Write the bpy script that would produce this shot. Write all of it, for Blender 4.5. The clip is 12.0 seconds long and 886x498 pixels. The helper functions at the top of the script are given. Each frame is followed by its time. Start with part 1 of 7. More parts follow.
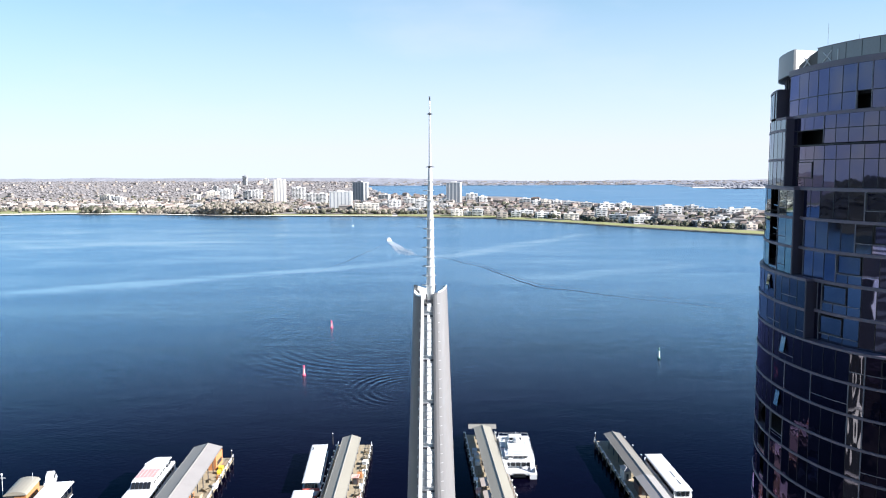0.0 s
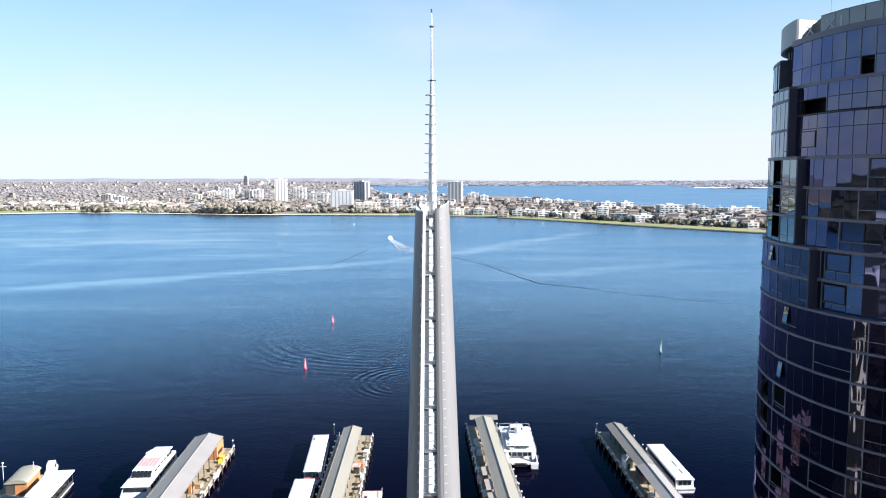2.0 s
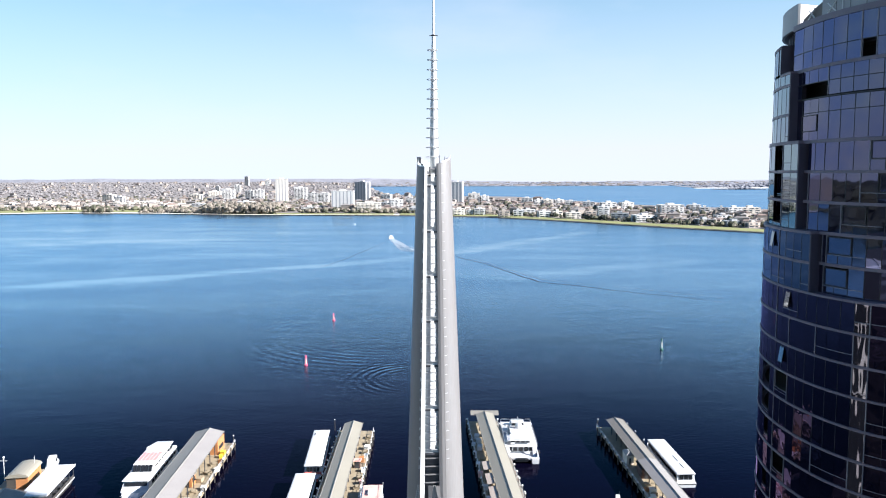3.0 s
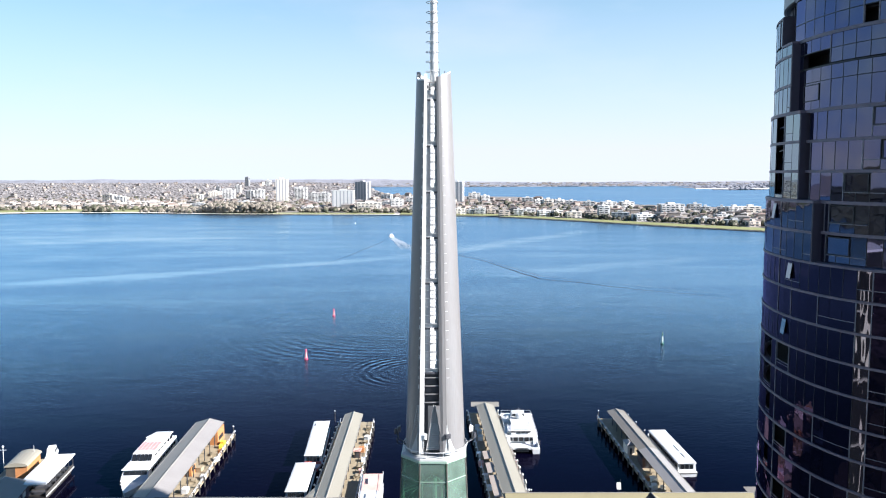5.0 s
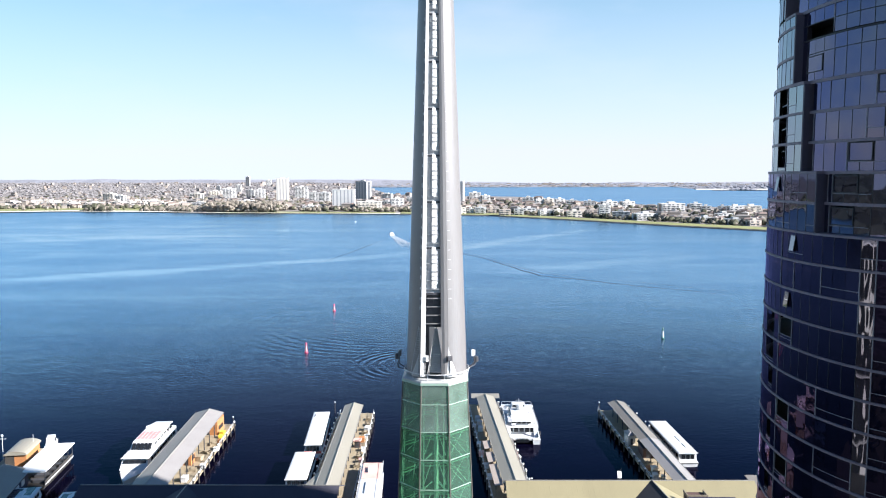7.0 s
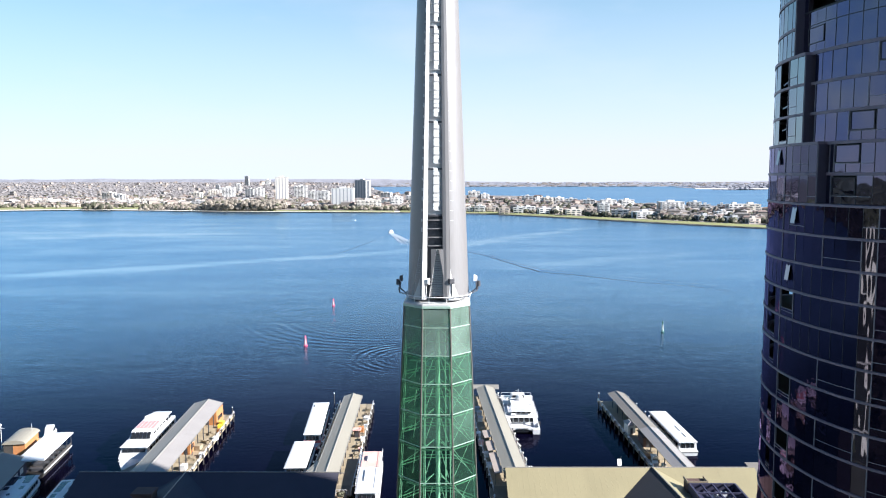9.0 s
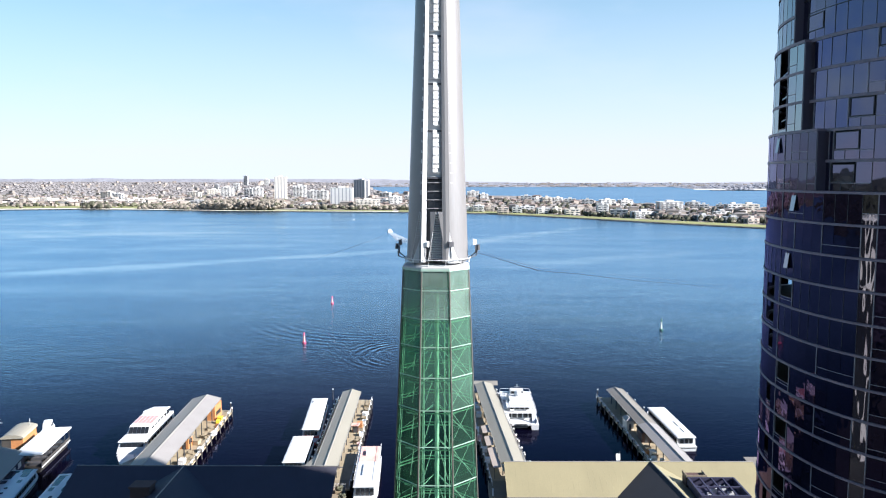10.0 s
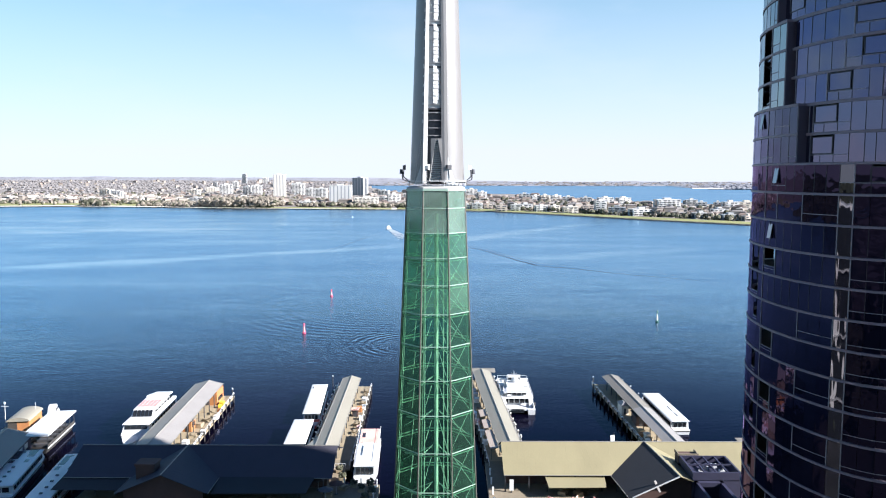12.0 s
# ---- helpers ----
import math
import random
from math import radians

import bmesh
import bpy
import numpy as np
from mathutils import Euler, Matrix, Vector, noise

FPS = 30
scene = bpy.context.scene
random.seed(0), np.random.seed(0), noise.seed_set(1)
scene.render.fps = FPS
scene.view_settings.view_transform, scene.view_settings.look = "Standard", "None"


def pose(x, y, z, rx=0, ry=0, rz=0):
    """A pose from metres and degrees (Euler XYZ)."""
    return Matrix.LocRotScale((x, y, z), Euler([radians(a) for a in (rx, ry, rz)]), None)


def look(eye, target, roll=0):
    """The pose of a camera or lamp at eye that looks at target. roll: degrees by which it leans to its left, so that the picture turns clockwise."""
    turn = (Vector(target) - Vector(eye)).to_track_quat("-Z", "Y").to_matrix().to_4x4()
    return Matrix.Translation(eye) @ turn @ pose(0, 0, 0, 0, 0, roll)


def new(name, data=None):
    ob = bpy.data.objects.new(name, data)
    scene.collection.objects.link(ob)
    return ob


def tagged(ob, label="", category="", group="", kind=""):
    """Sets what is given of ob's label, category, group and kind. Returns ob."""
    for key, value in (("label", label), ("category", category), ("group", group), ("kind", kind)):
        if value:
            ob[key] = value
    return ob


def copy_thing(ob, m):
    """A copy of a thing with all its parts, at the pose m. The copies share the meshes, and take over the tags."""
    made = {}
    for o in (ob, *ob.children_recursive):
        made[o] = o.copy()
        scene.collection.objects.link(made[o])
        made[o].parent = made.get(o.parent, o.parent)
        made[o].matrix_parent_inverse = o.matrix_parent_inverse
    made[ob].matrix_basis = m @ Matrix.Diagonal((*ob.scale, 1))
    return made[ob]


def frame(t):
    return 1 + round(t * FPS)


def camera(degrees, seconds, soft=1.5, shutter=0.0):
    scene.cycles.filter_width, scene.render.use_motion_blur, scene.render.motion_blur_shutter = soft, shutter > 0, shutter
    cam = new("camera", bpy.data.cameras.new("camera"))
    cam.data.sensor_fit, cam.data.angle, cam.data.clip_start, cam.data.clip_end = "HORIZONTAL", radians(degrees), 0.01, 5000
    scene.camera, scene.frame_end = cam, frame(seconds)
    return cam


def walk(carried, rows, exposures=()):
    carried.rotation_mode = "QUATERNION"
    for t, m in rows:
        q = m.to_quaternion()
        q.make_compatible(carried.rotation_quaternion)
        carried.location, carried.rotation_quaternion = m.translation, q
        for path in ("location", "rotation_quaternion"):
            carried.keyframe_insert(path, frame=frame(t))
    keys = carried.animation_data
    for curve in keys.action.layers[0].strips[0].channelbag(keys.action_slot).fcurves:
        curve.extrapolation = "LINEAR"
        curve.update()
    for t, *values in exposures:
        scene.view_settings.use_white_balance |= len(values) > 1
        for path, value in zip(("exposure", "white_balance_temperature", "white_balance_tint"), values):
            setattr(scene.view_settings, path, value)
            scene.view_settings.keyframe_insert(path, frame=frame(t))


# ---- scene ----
import collections

cam = camera(59.2, 12.0, 1.1)
PATH = [
    (0, (0.129, 0.111, 81.676), (0.106, 2.101, 81.479), -0.2),
    (0.5, (0.146, 0.122, 80.906), (0.122, 2.113, 80.709), -0.1),
    (1, (0.158, 0.051, 80.104), (0.133, 2.041, 79.908), -0.1),
    (1.5, (0.132, 0.079, 79.365), (0.107, 2.069, 79.169), -0.1),
    (2, (0.088, 0.093, 78.58), (0.062, 2.083, 78.385), -0.2),
    (2.5, (0.074, 0.007, 77.755), (0.047, 1.997, 77.561), -0.2),
    (3, (0.052, -0.008, 76.953), (0.024, 1.983, 76.76), -0.2),
    (5, (0.057, 0.082, 73.886), (0.028, 2.072, 73.696), -0.2),
    (5.5, (0.056, 0.149, 73.151), (0.026, 2.14, 72.962), -0.2),
    (6, (0.037, 0.176, 72.384), (0.006, 2.167, 72.195), -0.2),
    (6.5, (0.026, 0.297, 71.626), (-0.004, 2.288, 71.438), -0.2),
    (7, (-0.007, 0.28, 70.944), (-0.037, 2.271, 70.756), -0.1),
    (9, (-0.104, 0.343, 68.169), (-0.132, 2.334, 67.981), -0.1),
    (9.5, (-0.12, 0.342, 67.529), (-0.147, 2.333, 67.342), -0.1),
    (10, (-0.121, 0.327, 66.85), (-0.146, 2.318, 66.663), 0.0),
    (10.5, (-0.132, 0.074, 66.184), (-0.155, 2.065, 65.996), 0.0),
    (11, (-0.136, -0.36, 65.488), (-0.156, 1.631, 65.3), 0.0),
    (11.5, (-0.124, -1.453, 64.869), (-0.144, 0.538, 64.681), 0.1),
    (12, (-0.092, -3.586, 64.167), (-0.113, -1.596, 63.978), 0.1),
]
walk(cam, [(t, look(eye, target, roll)) for t, eye, target, roll in PATH], [(0, 1.65, 6000, 13.5), (12, 1.65, 6000, 13.5)])

# ---- light ----
SUN_EL, SUN_AZ = 29.0, 105.5          # degrees above the horizon; degrees clockwise from +y
world = bpy.data.worlds.new("world")
scene.world = world
world.use_nodes = True
wn = world.node_tree.nodes
sky = wn.new("ShaderNodeTexSky")
sky.sky_type = "NISHITA"
sky.sun_disc = False
sky.sun_elevation, sky.sun_rotation = radians(SUN_EL), radians(SUN_AZ)
sky.altitude, sky.air_density, sky.dust_density, sky.ozone_density = 60, 0.65, 0.0, 1.2
wn["Background"].inputs["Strength"].default_value = 0.05
# pale haze that thickens all round towards the horizon
wl = world.node_tree.links.new
w_tc, w_sep, w_rng, w_mix = wn.new("ShaderNodeTexCoord"), wn.new("ShaderNodeSeparateXYZ"), wn.new("ShaderNodeMapRange"), wn.new("ShaderNodeMix")
w_rng.interpolation_type = "LINEAR"
for key, v in (("From Min", 0.03), ("From Max", 0.355), ("To Min", 0.92), ("To Max", 0.0)):
    w_rng.inputs[key].default_value = v
w_mix.data_type = "RGBA"
w_mix.inputs[7].default_value = (6.3, 5.95, 6.6, 1)
wl(w_tc.outputs["Generated"], w_sep.inputs[0])
wl(w_sep.outputs["Z"], w_rng.inputs["Value"])
wl(w_rng.outputs[0], w_mix.inputs[0])
w_tint = wn.new("ShaderNodeMix")
w_tint.data_type, w_tint.blend_type = "RGBA", "MULTIPLY"
w_tint.inputs[7].default_value = (0.17, 1.25, 1.11, 1)
w_low = wn.new("ShaderNodeMapRange")
w_low.interpolation_type = "SMOOTHSTEP"
for key, v in (("From Min", 0.32), ("From Max", 0.6), ("To Min", 1.0), ("To Max", 0.0)):
    w_low.inputs[key].default_value = v
wl(w_sep.outputs["Z"], w_low.inputs["Value"])
wl(w_low.outputs[0], w_tint.inputs[0])
wl(sky.outputs[0], w_tint.inputs[6])
wl(w_tint.outputs[2], w_mix.inputs[6])
# deeper blue overhead
w_top, w_high = wn.new("ShaderNodeMix"), wn.new("ShaderNodeMapRange")
w_top.data_type, w_top.blend_type = "RGBA", "MULTIPLY"
w_top.inputs[7].default_value = (0.5, 0.72, 1.0, 1)
w_high.interpolation_type = "SMOOTHSTEP"
for key, v in (("From Min", 0.34), ("From Max", 0.7), ("To Min", 0.0), ("To Max", 1.0)):
    w_high.inputs[key].default_value = v
wl(w_sep.outputs["Z"], w_high.inputs["Value"])
wl(w_high.outputs[0], w_top.inputs[0])
wl(w_mix.outputs[2], w_top.inputs[6])
# thin high wisps of cloud over the whole sky
w_map, w_noise, w_amt, w_wisp = wn.new("ShaderNodeMapping"), wn.new("ShaderNodeTexNoise"), wn.new("ShaderNodeMapRange"), wn.new("ShaderNodeMix")
w_map.inputs["Scale"].default_value = (1.0, 1.3, 3.2)
w_noise.inputs["Scale"].default_value, w_noise.inputs["Detail"].default_value, w_noise.inputs["Roughness"].default_value = 2.6, 6, 0.55
for key, v in (("From Min", 0.5), ("From Max", 0.8), ("To Min", 0.0), ("To Max", 0.3)):
    w_amt.inputs[key].default_value = v
w_wisp.data_type = "RGBA"
w_wisp.inputs[7].default_value = (6.3, 6.3, 6.8, 1)
wl(w_tc.outputs["Generated"], w_map.inputs["Vector"])
wl(w_map.outputs[0], w_noise.inputs["Vector"])
wl(w_noise.outputs[0], w_amt.inputs["Value"])
wl(w_amt.outputs[0], w_wisp.inputs[0])
wl(w_top.outputs[2], w_wisp.inputs[6])
wl(w_wisp.outputs[2], wn["Background"].inputs["Color"])

sun_data = bpy.data.lights.new("sun", "SUN")
sun_data.energy, sun_data.angle, sun_data.color = 5.0, radians(0.53), (1.0, 0.95, 0.86)
sun = new("sun", sun_data)
sx, sy = math.sin(radians(SUN_AZ)), math.cos(radians(SUN_AZ))
sun.matrix_world = look((sx * 300, sy * 300, 300 * math.tan(radians(SUN_EL))), (0, 0, 0))

# ---- materials ----


def mat(name, colour, rough=0.6, metal=0.0, vary=0.15, scale=1.0, bump=0.0, fine=12.0, island=0.0, spec=0.5, obj=0.0, stretch=(1, 1, 1)):
    """A surface with large stains and fine grain; scale is stains per metre."""
    m = bpy.data.materials.new(name)
    m.use_nodes = True
    nt = m.node_tree
    n, ln = nt.nodes, nt.links.new
    b = n["Principled BSDF"]
    b.inputs["Roughness"].default_value, b.inputs["Metallic"].default_value = rough, metal
    b.inputs["Specular IOR Level"].default_value = spec
    tc = n.new("ShaderNodeTexCoord")
    mp = n.new("ShaderNodeMapping")
    mp.inputs["Scale"].default_value = stretch
    ln(tc.outputs["Object"], mp.inputs["Vector"])
    big, small = n.new("ShaderNodeTexNoise"), n.new("ShaderNodeTexNoise")
    for t, sc in ((big, scale), (small, scale * fine)):
        t.inputs["Scale"].default_value, t.inputs["Detail"].default_value = sc, 4
        ln(mp.outputs[0], t.inputs["Vector"])
    add = n.new("ShaderNodeMath")
    add.operation = "ADD"
    ln(big.outputs[0], add.inputs[0])
    ln(small.outputs[0], add.inputs[1])
    out = add.outputs[0]
    for amount, node, slot in ((island, "ShaderNodeNewGeometry", "Random Per Island"), (obj, "ShaderNodeObjectInfo", "Random")):
        if amount:
            g, ma = n.new(node), n.new("ShaderNodeMath")
            ma.operation = "MULTIPLY_ADD"
            ma.inputs[1].default_value = amount / max(vary, 0.01)
            ln(g.outputs[slot], ma.inputs[0])
            ln(out, ma.inputs[2])
            out = ma.outputs[0]
    mr = n.new("ShaderNodeMapRange")
    top = (amt := max(island, obj)) / max(vary, 0.01)
    mr.inputs["From Min"].default_value, mr.inputs["From Max"].default_value = 0.6, 1.4 + top
    mr.inputs["To Min"].default_value, mr.inputs["To Max"].default_value = 1 - vary - amt, 1 + vary
    ln(out, mr.inputs["Value"])
    mix = n.new("ShaderNodeVectorMath")
    mix.operation = "SCALE"
    mix.inputs[0].default_value = colour
    ln(mr.outputs[0], mix.inputs["Scale"])
    ln(mix.outputs[0], b.inputs["Base Color"])
    if bump:
        bp = n.new("ShaderNodeBump")
        bp.inputs["Strength"].default_value, bp.inputs["Distance"].default_value = bump, 0.02
        ln(small.outputs[0], bp.inputs["Height"])
        ln(bp.outputs[0], b.inputs["Normal"])
    return m


def glass(name, colour, gloss, body, film, rough=0.02):
    """A thin tinted pane: light passes straight through, tinted; the face mirrors and carries a thin dusty film."""
    m = bpy.data.materials.new(name)
    m.use_nodes = True
    nt = m.node_tree
    n, ln = nt.nodes, nt.links.new
    tr, gl, lw, mx = n.new("ShaderNodeBsdfTransparent"), n.new("ShaderNodeBsdfGlossy"), n.new("ShaderNodeLayerWeight"), n.new("ShaderNodeMixShader")
    df, mx2 = n.new("ShaderNodeBsdfDiffuse"), n.new("ShaderNodeMixShader")
    tc, dirt, rg = n.new("ShaderNodeTexCoord"), n.new("ShaderNodeTexNoise"), n.new("ShaderNodeMapRange")
    tr.inputs[0].default_value = (*colour, 1)
    df.inputs[0].default_value = (*body, 1)
    gl.inputs["Roughness"].default_value = rough
    gl.inputs["Color"].default_value = (*gloss, 1)
    dirt.inputs["Scale"].default_value, dirt.inputs["Detail"].default_value = 0.8, 5
    rg.inputs["From Min"].default_value, rg.inputs["From Max"].default_value = 0.3, 0.75
    rg.inputs["To Min"].default_value, rg.inputs["To Max"].default_value = film * 0.5, film * 1.5
    lw.inputs[0].default_value = 0.2
    ln(tc.outputs["Object"], dirt.inputs["Vector"])
    ln(dirt.outputs[0], rg.inputs["Value"])
    ln(rg.outputs[0], mx2.inputs[0])
    ln(tr.outputs[0], mx2.inputs[1])
    ln(df.outputs[0], mx2.inputs[2])
    ln(lw.outputs["Facing"], mx.inputs[0])
    ln(mx2.outputs[0], mx.inputs[1])
    ln(gl.outputs[0], mx.inputs[2])
    ln(mx.outputs[0], n["Material Output"].inputs[0])
    return m


def water_material():
    """River water: dark body, blue-tinted sky gloss, chop that dies away in calm streaks, and two trains of ring waves."""
    m = bpy.data.materials.new("river_water")
    m.use_nodes = True
    nt = m.node_tree
    n, ln = nt.nodes, nt.links.new
    n.remove(n["Principled BSDF"])
    tc = n.new("ShaderNodeTexCoord")

    def put(socket, v):
        if isinstance(v, (int, float)):
            socket.default_value = v
        else:
            ln(v, socket)

    def calc(op, a, b=0.0, c=0.0):
        t = n.new("ShaderNodeMath")
        t.operation = op
        for k, v in enumerate((a, b, c)):
            put(t.inputs[k], v)
        return t.outputs[0]

    def noise_at(scale, detail, stretch, turn=0.0, rough=0.55):
        mp, t = n.new("ShaderNodeMapping"), n.new("ShaderNodeTexNoise")
        mp.inputs["Scale"].default_value = stretch
        mp.inputs["Rotation"].default_value = (0, 0, radians(turn))
        ln(tc.outputs["Object"], mp.inputs["Vector"])
        ln(mp.outputs[0], t.inputs["Vector"])
        t.inputs["Scale"].default_value, t.inputs["Detail"].default_value, t.inputs["Roughness"].default_value = scale, detail, rough
        return t.outputs[0]

    def ranged(value, a, c, lo, hi, kind="LINEAR"):
        r = n.new("ShaderNodeMapRange")
        r.interpolation_type = kind
        for key, v in (("From Min", a), ("From Max", c), ("To Min", lo), ("To Max", hi)):
            r.inputs[key].default_value = v
        ln(value, r.inputs["Value"])
        return r.outputs[0]

    def local(x, y, turn):
        mp, sp = n.new("ShaderNodeMapping"), n.new("ShaderNodeSeparateXYZ")
        mp.vector_type = "TEXTURE"
        mp.inputs["Location"].default_value, mp.inputs["Rotation"].default_value = (x, y, 0), (0, 0, radians(turn))
        ln(tc.outputs["Object"], mp.inputs["Vector"])
        ln(mp.outputs[0], sp.inputs[0])
        return sp.outputs[0], sp.outputs[1]

    wander = noise_at(0.012, 4, (1, 1, 1))

    def slick(x0, y0, x1, y1, half, strength):
        """A long calm streak from one point to another, with soft ragged edges."""
        length = math.hypot(x1 - x0, y1 - y0)
        u, v = local(x0, y0, math.degrees(math.atan2(y1 - y0, x1 - x0)))
        v = calc("ADD", v, calc("MULTIPLY", calc("SUBTRACT", wander, 0.5), half * 2.4))
        across = ranged(calc("ABSOLUTE", v), 0.1 * half, half, strength, 0, "SMOOTHSTEP")
        ends = calc("MULTIPLY", ranged(u, -0.1 * length, 0.25 * length, 0, 1, "SMOOTHSTEP"), ranged(u, 0.8 * length, 1.05 * length, 1, 0, "SMOOTHSTEP"))
        return calc("MULTIPLY", calc("MULTIPLY", across, ends), ranged(noise_at(0.02, 5, (0.35, 1.5, 1), -20, 0.65), 0.36, 0.6, 0.25, 1.0))

    def rings(x, y, wave, r0, spread, heading):
        """A train of curved waves at the radius r0 about a point, strongest towards one heading."""
        u, v = local(x, y, heading)
        r = calc("SQRT", calc("ADD", calc("MULTIPLY", u, u), calc("MULTIPLY", v, v)))
        train = calc("SINE", calc("MULTIPLY", r, math.tau / wave))
        body = ranged(calc("ABSOLUTE", calc("SUBTRACT", r, r0)), 0, spread, 1, 0, "SMOOTHSTEP")
        front = ranged(calc("DIVIDE", u, calc("ADD", r, 0.1)), 0.2, 0.8, 0, 1, "SMOOTHSTEP")
        return calc("MULTIPLY", train, calc("MULTIPLY", body, front))

    streak = noise_at(0.006, 5, (0.4, 1.6, 1), -20, 0.6)
    wind = ranged(streak, 0.45, 0.72, 0.0, 0.55)
    calm = wind
    # the last, very wide streak is added to lighten the water at the left
    for a in (slick(-480, 400, -10, 722, 24, 1.0), slick(-40, 700, 190, 1040, 26, 0.8), slick(30, 560, 230, 690, 26, 0.5), slick(-520, 830, -240, 930, 40, 0.5), slick(-1300, 880, -60, 960, 420, 0.5)):
        calm = calc("ADD", calm, a)
    paws = noise_at(0.03, 5, (0.45, 1.7, 1), 6, 0.6)  # small ruffled patches
    calm = calc("MINIMUM", calc("ADD", calm, ranged(paws, 0.5, 0.75, 0.0, 0.3)), 1.0)
    chop = noise_at(0.8, 5, (0.75, 1.1, 1), -20)
    swell = noise_at(0.1, 3, (0.6, 1.2, 1), 8)
    height = calc("MULTIPLY_ADD", swell, 1.0, chop)
    height = calc("MULTIPLY_ADD", rings(-13, 288, 3.4, 20, 13, 175), 0.5, height)
    height = calc("MULTIPLY_ADD", rings(-30, 372, 5.2, 58, 36, 215), 0.22, height)
    bp = n.new("ShaderNodeBump")
    bp.inputs["Distance"].default_value = 0.14
    sep = n.new("ShaderNodeSeparateXYZ")
    ln(tc.outputs["Object"], sep.inputs[0])
    open_water = ranged(sep.outputs["Y"], 170, 330, 0.22, 1.0, "SMOOTHSTEP")  # sheltered between the jetties
    ln(calc("MULTIPLY", ranged(calm, 0, 1, 1.0, 0.12), open_water), bp.inputs["Strength"])
    ln(height, bp.inputs["Height"])
    body, gloss, fr, mx = n.new("ShaderNodeBsdfDiffuse"), n.new("ShaderNodeBsdfGlossy"), n.new("ShaderNodeFresnel"), n.new("ShaderNodeMixShader")
    body.inputs["Color"].default_value = (0.0013, 0.0011, 0.0055, 1)
    tint = n.new("ShaderNodeMix")
    tint.data_type = "RGBA"
    tint.inputs[6].default_value, tint.inputs[7].default_value = (0.55, 0.78, 0.98, 1), (0.72, 0.88, 0.99, 1)
    ln(calm, tint.inputs[0])
    deep = n.new("ShaderNodeMix")
    deep.data_type = "RGBA"
    deep.inputs[6].default_value, deep.inputs[7].default_value = (0.72, 0.6, 1.0, 1), (0.55, 0.78, 0.98, 1)
    ln(ranged(fr.outputs[0], 0.06, 0.3, 0, 1), deep.inputs[0])
    ln(deep.outputs[2], tint.inputs[6])
    ln(tint.outputs[2], gloss.inputs["Color"])
    ln(calc("MULTIPLY", ranged(calm, 0, 1, 0.27, 0.12), open_water), gloss.inputs["Roughness"])
    fr.inputs["IOR"].default_value = 1.3
    for node in (body, gloss, fr):
        ln(bp.outputs[0], node.inputs["Normal"])
    ln(calc("MINIMUM", calc("MULTIPLY", calc("POWER", fr.outputs[0], 2.5), 7.6), 0.78), mx.inputs[0])
    ln(body.outputs[0], mx.inputs[1])
    ln(gloss.outputs[0], mx.inputs[2])
    ln(mx.outputs[0], n["Material Output"].inputs[0])
    return m


WATER = water_material()
STEEL = mat("brushed_steel_sheet", (0.212, 0.203, 0.2), 0.42, 0.22, 0.07, 1.2, 0.05, 10, stretch=(1, 1, 0.25))
SLOT_GREY = mat("mid_grey_slot_lining", (0.46, 0.45, 0.445), 0.6, 0.1, 0.12, 2.0)
STEEL_WHITE = mat("white_painted_steel", (0.6, 0.6, 0.59), 0.4, 0, 0.06, 2.0)
COLLAR = mat("off_white_collar_paint", (0.42, 0.42, 0.41), 0.45, 0, 0.08, 2.0)
STEEL_DARK = mat("dark_louvre_metal", (0.07, 0.07, 0.078), 0.5, 0.3, 0.2, 3.0)
BRACE = mat("white_brace_paint", (0.85, 0.86, 0.84), 0.4, 0, 0.05, 2.0)
FRAME_GREEN = mat("pale_green_frame", (0.34, 0.46, 0.37), 0.4, 0.1, 0.1, 2.0)
MULLION_BROWN = mat("bronze_mullion", (0.11, 0.1, 0.085), 0.45, 0.3, 0.15, 2.0)
GREEN_GLASS = glass("green_glass", (0.68, 0.83, 0.73), (0.26, 0.44, 0.38), (0.12, 0.3, 0.21), 0.035, 0.04)
FROST_GLASS = glass("frosted_green_glass", (0.54, 0.72, 0.61), (0.4, 0.56, 0.52), (0.37, 0.48, 0.42), 0.29, 0.08)
HAZED_GLASS = glass("lightly_frosted_green_glass", (0.62, 0.8, 0.68), (0.34, 0.52, 0.47), (0.26, 0.45, 0.35), 0.11, 0.05)


